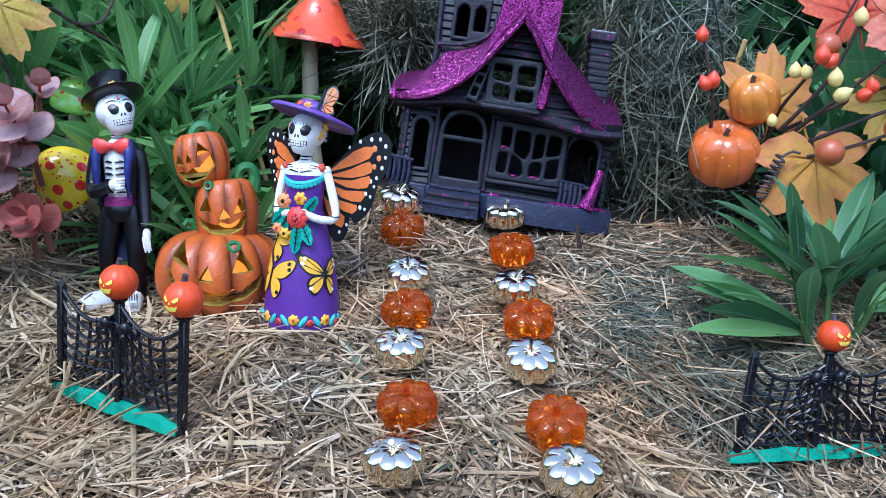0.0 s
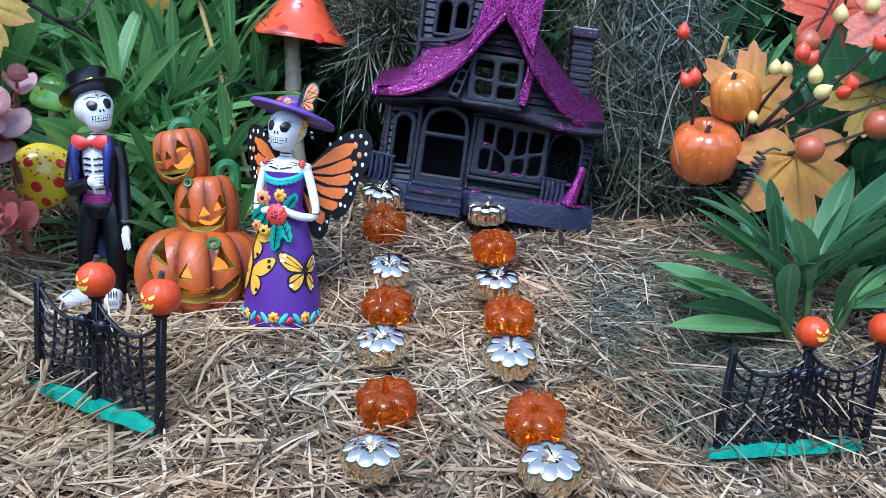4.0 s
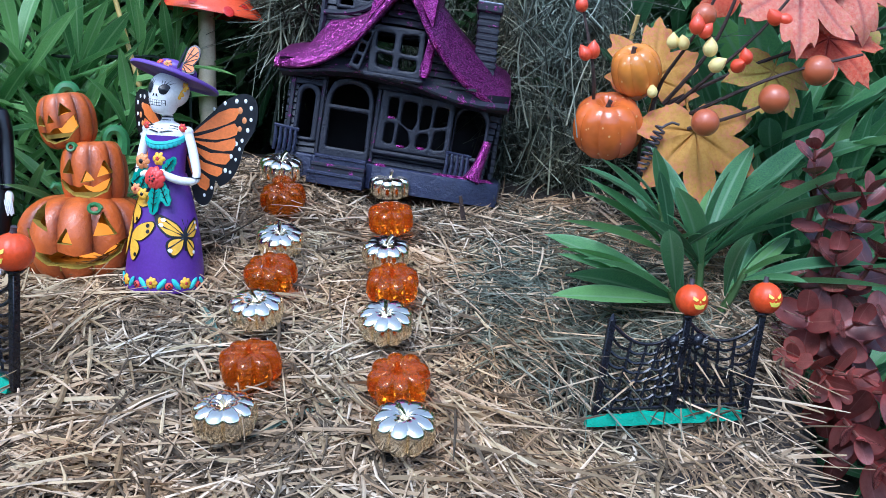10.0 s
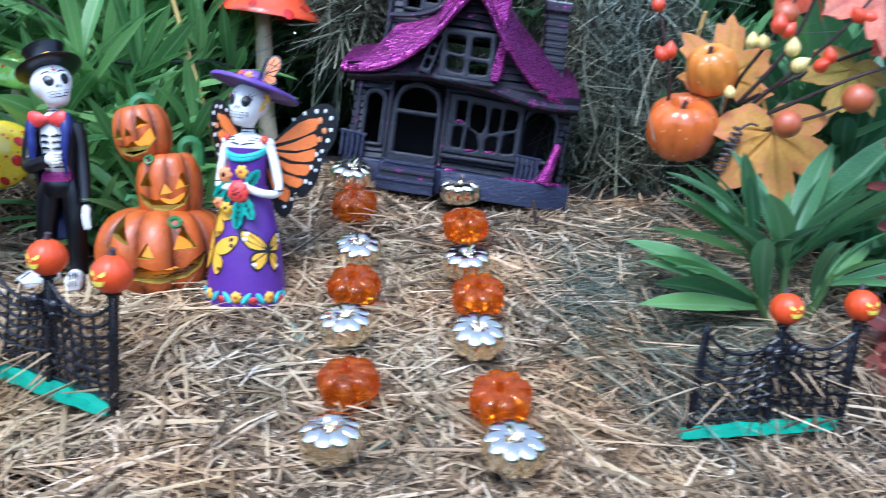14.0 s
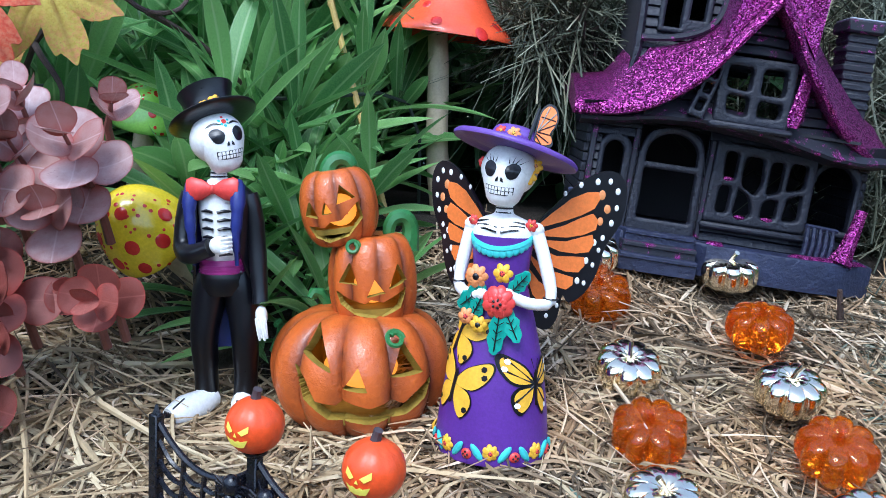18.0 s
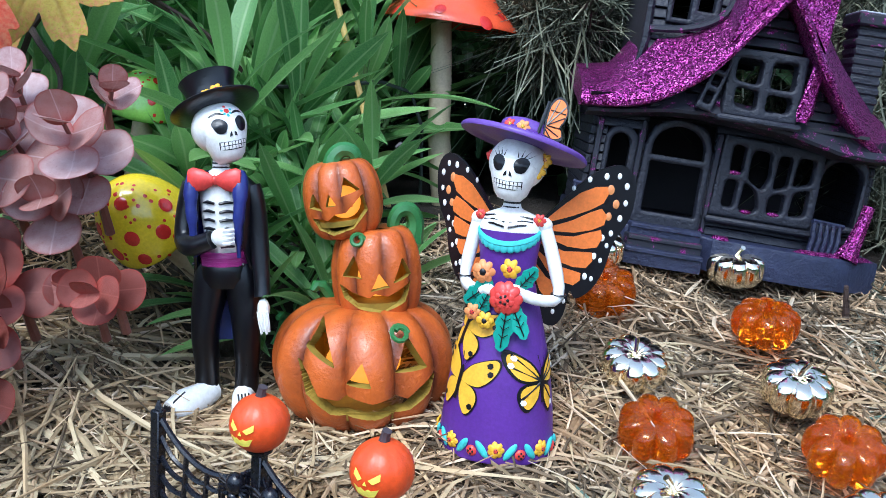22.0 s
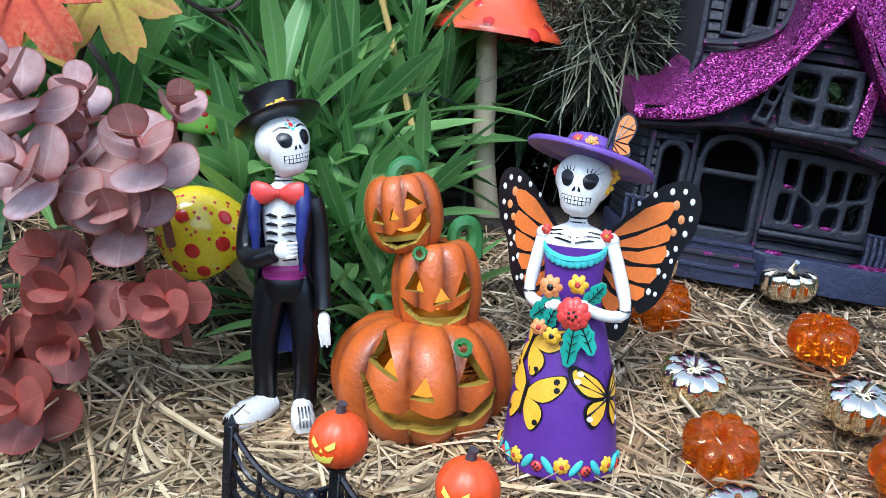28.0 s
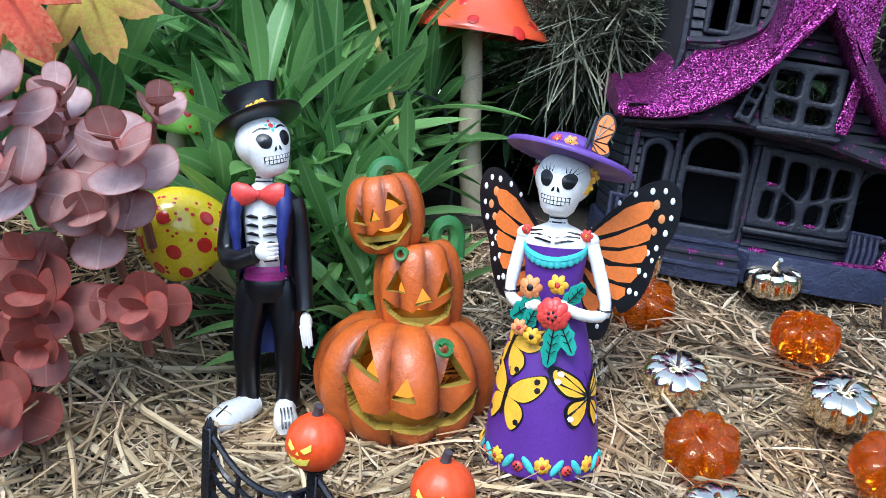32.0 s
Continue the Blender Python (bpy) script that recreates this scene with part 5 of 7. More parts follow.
for p, s in (((-0.0045, 0.0, 0.1125), 1.0), ((0.023, 0.004, 0.0835), 1.15)):
    g = Geo()
    if s > 1:
        g.tube(smooth_path([(0.003, 0, -0.005), (0.0042, 0, 0.004), (0.0015, -0.001, 0.0095), (-0.0035, -0.002, 0.0090), (-0.0058, -0.0025, 0.0035), (-0.0030, -0.0025, -0.0020)], 3), [0.0050, 0.0044, 0.0040, 0.0038, 0.0037, 0.0036, 0.0035, 0.0034, 0.0033, 0.0032, 0.0031, 0.0030, 0.0029, 0.0028, 0.0026, 0.0024])
    else:
        g.tube(smooth_path([(-0.0045, 0, -0.003), (-0.0038, 0, 0.0035), (-0.0005, 0, 0.0068), (0.0038, 0, 0.0064), (0.0060, 0, 0.0035)], 3), [0.0052, 0.0046, 0.0041, 0.0038, 0.0036, 0.0035, 0.0034, 0.0033, 0.0032, 0.0031, 0.0030, 0.0028, 0.0025])
    part("stem", g, RESINGREEN, stack, "green curled stem", Matrix.Translation(p))
part("vine_curl", Geo().tube(curl(), [0.0011] * 19, sides=6), RESINGREEN, stack, "green vine curl", Matrix.Translation((0.017, -0.0345, 0.0470)) @ pose(0, 0, 0, -35, 0, 20))
part("vine_curl", Geo().tube(curl(1.2, 0.003), [0.0009] * 19, sides=6), RESINGREEN, stack, "green vine curl", Matrix.Translation((0.001, -0.0155, 0.0825)) @ pose(0, 0, 0, -20, 0, 0))
for p, r, a in (((-0.010, 0.012, 0.050), 0.0028, 0), ((-0.034, 0.012, 0.034), 0.0020, 40), ((0.038, 0.016, 0.036), 0.0022, -30)):
    part("vine_stub", Geo().tube([(0, 0, -0.004), (-0.001, 0, 0.004), (-0.004, -0.001, 0.008), (-0.007, -0.002, 0.0085), (-0.0085, -0.003, 0.006)], [r, r, r * 0.95, r * 0.85, r * 0.6]), RESINGREEN, stack, "stubby green vine end", Matrix.Translation(p) @ pose(0, 0, 0, 0, a, a))


# ---- painted figurines, each one mesh ----
JAW = [(-1.17, 0.22, 0.34), (-1.12, 0.40, 0.54), (-0.92, 0.56, 0.68), (-0.62, 0.66, 0.77), (-0.28, 0.78, 0.82), (0.1, 0.86, 0.86), (0.28, 0.80, 0.78), (0.46, 0.62, 0.66)]


def skull(g, c, s, m, white, black, lash=False, marks=()):
    """A round cranium with a jaw; sockets, nose slits and teeth are painted on it. It faces -y."""
    t = m @ Matrix.Translation(c) @ Matrix.Diagonal((s, s, s, 1))
    g.ball((0, 0.10, 0.18), (0.98, 1.05, 0.95), white, t, 28, 20)
    g.rings([[(x * a, y * b - 0.18, z) for x, y in ((math.cos(q), math.sin(q)) for q in (j * math.pi / 14 for j in range(28)))] for z, a, b in JAW], white, t)

    def skin(x, z):
        a, b = (float(np.interp(z, [k[0] for k in JAW], [k[n] for k in JAW])) for n in (1, 2))
        front = -0.18 - b * math.sqrt(max(0.0, 1 - (x / a) ** 2)) if z < 0.46 else 9.0
        return min(front, 0.10 - 1.05 * math.sqrt(max(0.0, 1 - (x / 0.98) ** 2 - ((z - 0.18) / 0.95) ** 2)))

    def painted(poly, slot, lift=0.02):
        cx, cz = sum(p[0] for p in poly) / len(poly), sum(p[1] for p in poly) / len(poly)
        v = [(cx + (x - cx) * f, cz + (z - cz) * f) for f in (1.0, 0.66, 0.33) for x, z in poly] + [(cx, cz)]
        n = len(poly)
        f = [(k * n + j, k * n + (j + 1) % n, (k + 1) * n + (j + 1) % n, (k + 1) * n + j) for k in (0, 1) for j in range(n)] + [(2 * n + j, 2 * n + (j + 1) % n, 3 * n) for j in range(n)]
        g.add([(x, skin(x, z) - lift, z) for x, z in v], f, slot, t)
    for sx in (-1, 1):
        painted([(sx * (0.39 + (0.235 + 0.02 * math.sin(3 * q)) * math.cos(q)), 0.10 + 0.04 * math.cos(q) + 0.29 * math.sin(q)) for q in (k * math.pi / 9 for k in range(18))], black, 0.025)
        painted([(sx * 0.04, -0.30), (sx * 0.15, -0.34), (sx * 0.12, -0.22), (sx * 0.05, -0.14)], black)
        painted([(sx * (0.14 + 0.5 * k), 0.52 + 0.10 * math.sin(math.pi * k)) for k in (0, 0.25, 0.5, 0.75, 1)] + [(sx * (0.14 + 0.5 * k), 0.48 + 0.07 * math.sin(math.pi * k)) for k in (1, 0.75, 0.5, 0.25, 0)], white if lash else black, 0.012)
        if lash:
            for k in range(4):
                x0, z0 = sx * (0.24 + 0.10 * k), 0.36 + 0.03 * math.sin(k)
                x1, z1 = sx * (0.20 + 0.19 * k), 0.60 + 0.07 * math.sin(1.1 * k)
                painted([(x0 - 0.022, z0), (x1, z1), (x0 + 0.022, z0)], black)
    painted([(-0.50, -0.45), (-0.25, -0.49), (0, -0.50), (0.25, -0.49), (0.50, -0.45), (0.48, -0.72), (0.25, -0.79), (0, -0.80), (-0.25, -0.79), (-0.48, -0.72)], black, 0.022)
    for row in (0, 1):
        for k in range(8):
            x = -0.42 + 0.12 * k
            z = -0.645 + 0.16 * x * x + (0.015 if row else -0.125)
            painted([(x - 0.050, z), (x + 0.050, z), (x + 0.046, z + 0.115), (x - 0.046, z + 0.115)], white, 0.040)
    for x, z, r, slot in marks:
        painted([(x + r * math.cos(q), z + r * math.sin(q)) for q in (k * math.pi / 5 for k in range(10))], slot)


def bloom(g, c, r, petals, heart, m, n=6):
    for k in range(n):
        a = 2 * math.pi * k / n
        t = Matrix.Translation((c[0] + 0.60 * r * math.cos(a), c[1] - 0.0003 * (k % 2), c[2] + 0.60 * r * math.sin(a))) @ pose(0, 0, 0, 0, -math.degrees(a), 0) @ pose(0, 0, 0, 0, 0, 25)
        g.ball((0, 0, 0), (0.50 * r, 0.17 * r, (0.40 + 0.06 * math.sin(5 * k)) * r), petals, m @ t, 10, 6)
    for k in range(n - 1):
        a = 2 * math.pi * (k + 0.5) / (n - 1)
        g.ball((c[0] + 0.36 * r * math.cos(a), c[1] - 0.18 * r, c[2] + 0.36 * r * math.sin(a)), (0.27 * r, 0.14 * r, 0.27 * r), petals, m, 8, 5)
    g.ball((c[0], c[1] - 0.22 * r, c[2]), (0.34 * r, 0.22 * r, 0.34 * r), heart, m, 10, 6)
    for k in range(5 if heart != 1 else 0):
        g.ball((c[0] + 0.2 * r * math.cos(1.26 * k), c[1] - 0.40 * r, c[2] + 0.2 * r * math.sin(1.26 * k)), (0.07 * r, 0.06 * r, 0.07 * r), 1, m, 6, 4)


def catrina(m):
    W, K, P, O, Y, R, A, H, T, E = range(10)
    mats = [WHITE, INK, PURPLE, WINGORANGE, YELLOW, SCARLET, AQUA, HATPURPLE, TEAL, PEACH]
    g, i = Geo(), Matrix.Identity(4)
    skirt = [(0.0246, 0.0), (0.0248, 0.002), (0.0240, 0.010), (0.0229, 0.020), (0.0211, 0.032), (0.0186, 0.044), (0.0158, 0.055), (0.0134, 0.063), (0.0122, 0.068)]

    def rad(z):
        return float(np.interp(z, [p[1] for p in skirt], [p[0] for p in skirt]))
    g.lathe(smooth_profile(skirt, 3), P, i, 48, sy=0.88)
    g.lathe(smooth_profile([(0.0118, 0.067), (0.0116, 0.073), (0.0122, 0.080), (0.0130, 0.086), (0.0132, 0.0895)], 2), P, i, 32, sy=0.72)
    g.lathe(smooth_profile([(0.0130, 0.0885), (0.0128, 0.092), (0.0105, 0.0955), (0.0055, 0.0975), (0.0038, 0.099), (0.0034, 0.104)], 2), W, i, 28, sy=0.68)
    for k in range(3):
        for sx in (-1, 1):
            g.tube([(sx * 0.0008, -0.0093 + 0.0012 * k, 0.0915 + 0.0017 * k), (sx * 0.006, -0.0080 + 0.0012 * k, 0.0925 + 0.0015 * k), (sx * 0.0100, -0.0045, 0.0920 + 0.0015 * k)], 0.0004, K, i, 5)
    for k in range(3):
        g.tube([(0.0037 * math.cos(a), 0.0027 * math.sin(a), 0.0985 + 0.0018 * k) for a in (j * math.pi / 5 for j in range(11))], 0.0004, K, i, 4)
    for k in range(15):
        a = math.pi * (1.02 + 0.96 * k / 14)
        t = Matrix.Translation((0.0126 * math.cos(a), 0.0100 * math.sin(a), 0.0892 - 0.0058 * math.sin(math.pi * k / 14))) @ pose(0, 0, 0, 0, 0, math.degrees(a) + 90)
        g.ball((0, 0, 0), (0.0019, 0.0008, 0.0021), A, t, 10, 6)
    g.tube([(0.0124 * math.cos(a), 0.0100 * math.sin(a), 0.0905 - 0.0056 * math.sin(math.pi * k / 14)) for k, a in ((k, math.pi * (1.0 + k / 14)) for k in range(15))], 0.0012, A, i, 6)
    # head and hat
    hm = Matrix.Translation((0.0010, -0.002, 0.1138)) @ pose(0, 0, 0, -6, 5, -3) @ Matrix.Diagonal((1.05, 1.0, 0.95, 1))
    skull(g, (0, 0, 0), 0.0114, hm, W, K, True)
    hat = Matrix.Translation((0.0022, 0.0040, 0.1232)) @ pose(0, 0, 0, -13, 12, 0) @ Matrix.Scale(0.95, 4)
    brim = [(0.004, -0.0012), (0.014, -0.0010), (0.023, 0.0005), (0.0272, -0.0012), (0.0282, -0.0006), (0.0272, 0.0012), (0.020, 0.0022), (0.0125, 0.0022), (0.0122, 0.005), (0.0108, 0.0078), (0.006, 0.0095), (0.001, 0.0098)]
    g.lathe(smooth_profile(brim, 2), H, hat, 44)
    g.lathe([(0.0126, 0.0022), (0.0132, 0.0026), (0.0132, 0.0042), (0.0126, 0.0046)], P, hat, 36)
    bloom(g, (0.0, -0.0125, 0.0045), 0.0030, E, Y, hat)
    bloom(g, (-0.006, -0.0110, 0.0045), 0.0024, R, Y, hat)
    bloom(g, (0.0105, -0.0072, -0.0100), 0.0034, Y, R, hat)
    bloom(g, (0.0120, -0.0060, -0.0050), 0.0030, Y, E, hat)
    bloom(g, (-0.0108, -0.0050, -0.0090), 0.0024, R, Y, hat)
    fly = hat @ Matrix.Translation((0.0085, -0.0095, 0.0045)) @ pose(0, 0, 0, -10, 4, 14)
    wing = [(p.x, p.z) for p in smooth_path([(x, 0, z) for x, z in ((0.0, -0.001), (0.0045, -0.0015), (0.0078, 0.0005), (0.0072, 0.0030), (0.0056, 0.0048), (0.0066, 0.0085), (0.0066, 0.0130), (0.0040, 0.0168), (0.0005, 0.0170), (-0.0016, 0.0130), (-0.0012, 0.0060), (0.0, -0.001))], 3)][:-1]
    cx, cz = 0.0028, 0.0075
    g.prism(wing, 0.0016, K, fly)
    g.prism([(cx + (x - cx) * 0.84, cz + (z - cz) * 0.88) for x, z in wing], 0.0004, O, fly @ Matrix.Translation((0, -0.0003, 0)))
    for a, b in (((0.0, 0.004), (0.0015, 0.0155)), ((0.0, 0.004), (0.0050, 0.0140)), ((0.0, 0.004), (0.0060, 0.0095)), ((-0.0006, 0.0105), (0.0058, 0.0110)), ((0.0, 0.0038), (0.0058, 0.0046)), ((0.0, 0.003), (0.0060, 0.0012)), ((0.0, 0.002), (0.0034, -0.0008))):
        g.tube([fly @ Vector((a[0], -0.0004, a[1])), fly @ Vector((b[0], -0.0004, b[1]))], 0.0003, K, i, 4)
    g.tube([fly @ Vector(p) for p in ((-0.0022, -0.0006, -0.001), (-0.0024, -0.0008, 0.006), (-0.0026, -0.0006, 0.0135))], [0.0007, 0.0009, 0.0005], K, i, 6)
    # wings
    stretch = 1.24
    edge = [(0.000, 0.086), (0.010, 0.0950), (0.022, 0.1060), (0.031, 0.1100), (0.0365, 0.1085), (0.0390, 0.1030), (0.0375, 0.0930), (0.0325, 0.0850), (0.0300, 0.0760), (0.0260, 0.0690), (0.0205, 0.0655), (0.0180, 0.0680), (0.0165, 0.0600), (0.0130, 0.0560), (0.0080, 0.0580), (0.0050, 0.0660), (0.0, 0.0720)]
    cells = [[(0.006, 0.0900), (0.019, 0.1005), (0.0285, 0.1030), (0.0275, 0.0975), (0.017, 0.0930)], [(0.006, 0.0882), (0.017, 0.0915), (0.0272, 0.0958), (0.0285, 0.0905), (0.018, 0.0875)], [(0.006, 0.0868), (0.018, 0.0862), (0.0275, 0.0888), (0.0265, 0.0830), (0.016, 0.0828)],
             [(0.005, 0.0850), (0.015, 0.0812), (0.0250, 0.0812), (0.0232, 0.0760), (0.013, 0.0778)], [(0.004, 0.0825), (0.0120, 0.0765), (0.0215, 0.0742), (0.0190, 0.0700), (0.010, 0.0738)], [(0.003, 0.0795), (0.0090, 0.0725), (0.0150, 0.0685), (0.0135, 0.0630), (0.0070, 0.0680)]]
    dots = [(0.0165, 0.1035, 7), (0.0225, 0.1068, 8), (0.0290, 0.1082, 9), (0.0340, 0.1085, 8), (0.0372, 0.1050, 9), (0.0372, 0.0990, 8), (0.0355, 0.0935, 9), (0.0325, 0.0880, 8), (0.0312, 0.0835, 7), (0.0292, 0.0780, 7), (0.0262, 0.0712, 7), (0.0160, 0.0625, 7), (0.0120, 0.0585, 7), (0.0310, 0.1035, 13), (0.0335, 0.0985, 12), (0.0310, 0.0940, 11), (0.0292, 0.0862, 9), (0.0265, 0.0795, 9), (0.0235, 0.0720, 9)]
    for sx, turn, s in ((1, 20, 1.18), (-1, -24, 1.02)):
        wm = Matrix.Translation((sx * 0.004, 0.0085, 0.0)) @ pose(0, 0, 0, 0, 0, turn)
        rim = [(p.x, p.z) for p in smooth_path([(x, 0, z) for x, z in edge], 3)]
        g.prism([(sx * x * s, 0.083 + (z - 0.083) * stretch) for x, z in rim], 0.0016, K, wm)
        for cl in cells:
            cl = [(p.x, p.z) for p in smooth_path([(x, 0, z) for x, z in cl + cl[:1]], 2)][:-1]
            g.prism([(sx * x * s, 0.083 + (z - 0.083) * stretch) for x, z in cl], 0.0006, O, wm @ Matrix.Translation((0, -0.0004, 0)))
        for x, z, r in dots:
            g.ball((sx * s * (0.018 + 0.915 * (x - 0.018)), -0.0001, 0.083 + (0.086 + 0.915 * (z - 0.086) - 0.083) * stretch), (r * 0.00012, 0.0003, r * 0.00016), E if r > 8 and r != 9 or r > 10 else W, wm, 8, 5)
    # arms
    for sx, pts in ((-1, [(-0.0135, 0.0, 0.0930), (-0.0160, -0.001, 0.081), (-0.0172, -0.003, 0.0690), (-0.0115, -0.0105, 0.0665), (-0.004, -0.0150, 0.0675)]), (1, [(0.0140, 0.0, 0.0925), (0.0190, -0.001, 0.0790), (0.0225, -0.004, 0.0655), (0.0150, -0.0115, 0.0650), (0.0070, -0.0150, 0.0685)])):
        g.tube(smooth_path(pts), [0.0028] * 5 + [0.0024] * 7 + [0.0020], W, i, 10)
        g.ball(pts[0], (0.0034, 0.0034, 0.0030), W, i, 10, 8)
        g.ball(pts[4], (0.0030, 0.0022, 0.0024), W, i, 8, 6)
        g.tube([(pts[2][0] + 0.0030 * math.cos(a), pts[2][1] + 0.0030 * math.sin(a), pts[2][2] + 0.001) for a in (j * math.pi / 5 for j in range(11))], 0.0004, K, i, 4)
    bloom(g, (0.0125, -0.0035, 0.0945), 0.0026, R, Y, i)
    bloom(g, (-0.0120, -0.0035, 0.0950), 0.0022, R, E, i)
    # bouquet
    for c, sx, sz, a in (((-0.008, -0.0150, 0.066), 0.0028, 0.0065, 50), ((0.0042, -0.0190, 0.0535), 0.0028, 0.0080, 6), ((0.0095, -0.0175, 0.0575), 0.0026, 0.0072, -26), ((0.011, -0.0150, 0.0725), 0.0024, 0.0060, 40), ((-0.006, -0.0160, 0.061), 0.0024, 0.0060, 25)):
        lm = Matrix.Translation(c) @ pose(0, 0, 0, 0, a, 0)
        g.prism([(1.25 * sx * math.sin(q) * (1 + 0.18 * math.sin(9 * q)), -1.1 * sz * math.cos(q)) for q in (k * math.pi / 12 for k in range(24))], 0.0016, T, lm @ pose(0, 0, 0, 0, 0, 14))
        g.tube([(0, -0.0003, -0.9 * sz), (0, -0.0006, 0.9 * sz)], 0.0003, K, lm, 4)
        for q in (-0.4, 0.0, 0.4):
            g.tube([(-0.8 * sx, -0.0001, (q + 0.22) * sz), (0, -0.0006, q * sz), (0.8 * sx, -0.0004, (q + 0.22) * sz)], 0.00022, K, lm, 4)
    bloom(g, (-0.0062, -0.0160, 0.0745), 0.0046, E, K, i, 7)
    bloom(g, (0.0045, -0.0155, 0.0765), 0.0040, Y, R, i, 6)
    bloom(g, (0.0040, -0.0190, 0.0655), 0.0066, R, R, i, 9)
    for k in range(5):
        g.ball((0.0040 + 0.0016 * math.cos(k * 1.26), -0.0214, 0.0655 + 0.0016 * math.sin(k * 1.26)), 0.0006, K, i, 6, 5)
    bloom(g, (-0.0095, -0.0168, 0.0585), 0.0034, E, R, i, 6)
    bloom(g, (-0.0038, -0.0185, 0.0560), 0.0036, Y, K, i, 6)

    # painted butterflies on the skirt
    def lay(poly, a0, z0, slot, lift, k=1.0):
        v = []
        cx, cz = sum(p[0] for p in poly) / len(poly), sum(p[1] for p in poly) / len(poly)
        for f in (1.0, 0.55):
            v += [((cx + (x - cx) * f) * k, (cz + (z - cz) * f) * k) for x, z in poly]
        v.append((cx * k, cz * k))
        out = []
        for x, z in v:
            zz = z0 + z
            r = rad(zz) + lift
            a = radians(a0) + x / r
            out.append((r * math.sin(a), -0.88 * r * math.cos(a), zz))
        n = len(poly)
        f = [(j, (j + 1) % n, (j + 1) % n + n, j + n) for j in range(n)] + [(j + n, (j + 1) % n + n, 2 * n) for j in range(n)]
        g.add(out, f, slot, i)
    up = [(0.0, 0.0015), (0.003, 0.0055), (0.0085, 0.0085), (0.0105, 0.0070), (0.0095, 0.0030), (0.006, -0.0005), (0.0, -0.0005)]
    dn = [(0.0, 0.0), (0.0050, -0.0010), (0.0070, -0.0040), (0.0060, -0.0080), (0.0040, -0.0090), (0.0010, -0.0050)]
    up, dn = ([(p.x, p.z) for p in smooth_path([(x, 0, z) for x, z in w + w[:1]], 4)][:-1] for w in (up, dn))

    def flutter(a0, z0, turn, left, right, k, fill, framed):
        c, s = math.cos(radians(turn)), math.sin(radians(turn))

        def rot(poly, sx, f=1.0, dx=0.0, dz=0.0):
            return [((sx * (x * f + dx)) * c - (z * f + dz) * s, (sx * (x * f + dx)) * s + (z * f + dz) * c) for x, z in poly]
        for sx, on in ((-1, left), (1, right)):
            if on:
                for wing in (up, dn):
                    lay(rot(wing, sx * on), a0, z0, K, 0.0007, k)
                    f = 0.80 if framed else 0.93
                    d = (0.0055 * (1 - f), 0.0035 * (1 - f)) if wing is up else (0.003 * (1 - f), -0.004 * (1 - f))
                    lay(rot(wing, sx * on, f, *d), a0, z0, fill, 0.0010, k)
                for x, z in ((0.0078, 0.0064), (0.0086, 0.0042), (0.0056, -0.0062)):
                    dot = [(x + 0.0009 * math.cos(q), z + 0.0009 * math.sin(q)) for q in (j * math.pi / 3 for j in range(6))]
                    lay(rot(dot, sx * on), a0, z0, W if framed else K, 0.0013, k)
                if framed:
                    for x1, z1 in ((0.0085, 0.0075), (0.0090, 0.0040), (0.0062, -0.0055)):
                        n_ = math.hypot(x1, z1)
                        ox, oz = -z1 / n_ * 0.00035, x1 / n_ * 0.00035
                        lay(rot([(ox, oz), (x1 + ox, z1 + oz), (x1 - ox, z1 - oz), (-ox, -oz)], sx * on), a0, z0, K, 0.00125, k)
        lay(rot([(-0.0006, -0.006), (0.0006, -0.006), (0.0008, 0.003), (0.0, 0.0045), (-0.0008, 0.003)], 1), a0, z0, K, 0.0014, k)
        for sx in (-1, 1):
            lay(rot([(0, 0.003), (sx * 0.0018, 0.0075), (sx * 0.0014, 0.0076)], 1), a0, z0, K, 0.0013, k)
    flutter(62, 0.0325, -4, 1.30, 0.80, 1.34, Y, True)
    flutter(-36, 0.0310, -8, 0.95, 1.10, 1.40, Y, False)
    flutter(-46, 0.0510, -14, 0.5, 1.25, 1.25, Y, False)
    # hem
    for k in range(17):
        a = -95 + 190 * k / 16
        r = rad(0.006) + 0.0004
        x, y = r * math.sin(radians(a)), -0.88 * r * math.cos(radians(a))
        tm = Matrix.Translation((x, y, 0.0045 + 0.002 * (k % 2))) @ pose(0, 0, 0, 0, 0, a)
        if k % 4 == 1:
            bloom(g, (0, -0.0004, -0.0005), 0.0034, Y, R, tm, 7)
        elif k % 4 == 3:
            g.ball((0, 0, -0.0022), (0.0024, 0.0012, 0.0022), R, tm, 8, 6)
            for q in range(4):
                g.ball((0.001 * math.cos(q * 1.6), -0.0011, -0.0022 + 0.001 * math.sin(q * 1.6)), 0.0005, K, tm, 6, 5)
        else:
            g.ball((0, 0, 0.0012), (0.0016, 0.0010, 0.0042), A, tm @ pose(0, 0, 0, 0, 38 if k % 4 else -38, 0), 8, 6)
    ob = part("skeleton_lady_figurine", g, mats, None, "", m, True, 50)
    return tagged(ob, "painted skeleton lady figurine in purple dress with orange butterfly wings", "figurine")


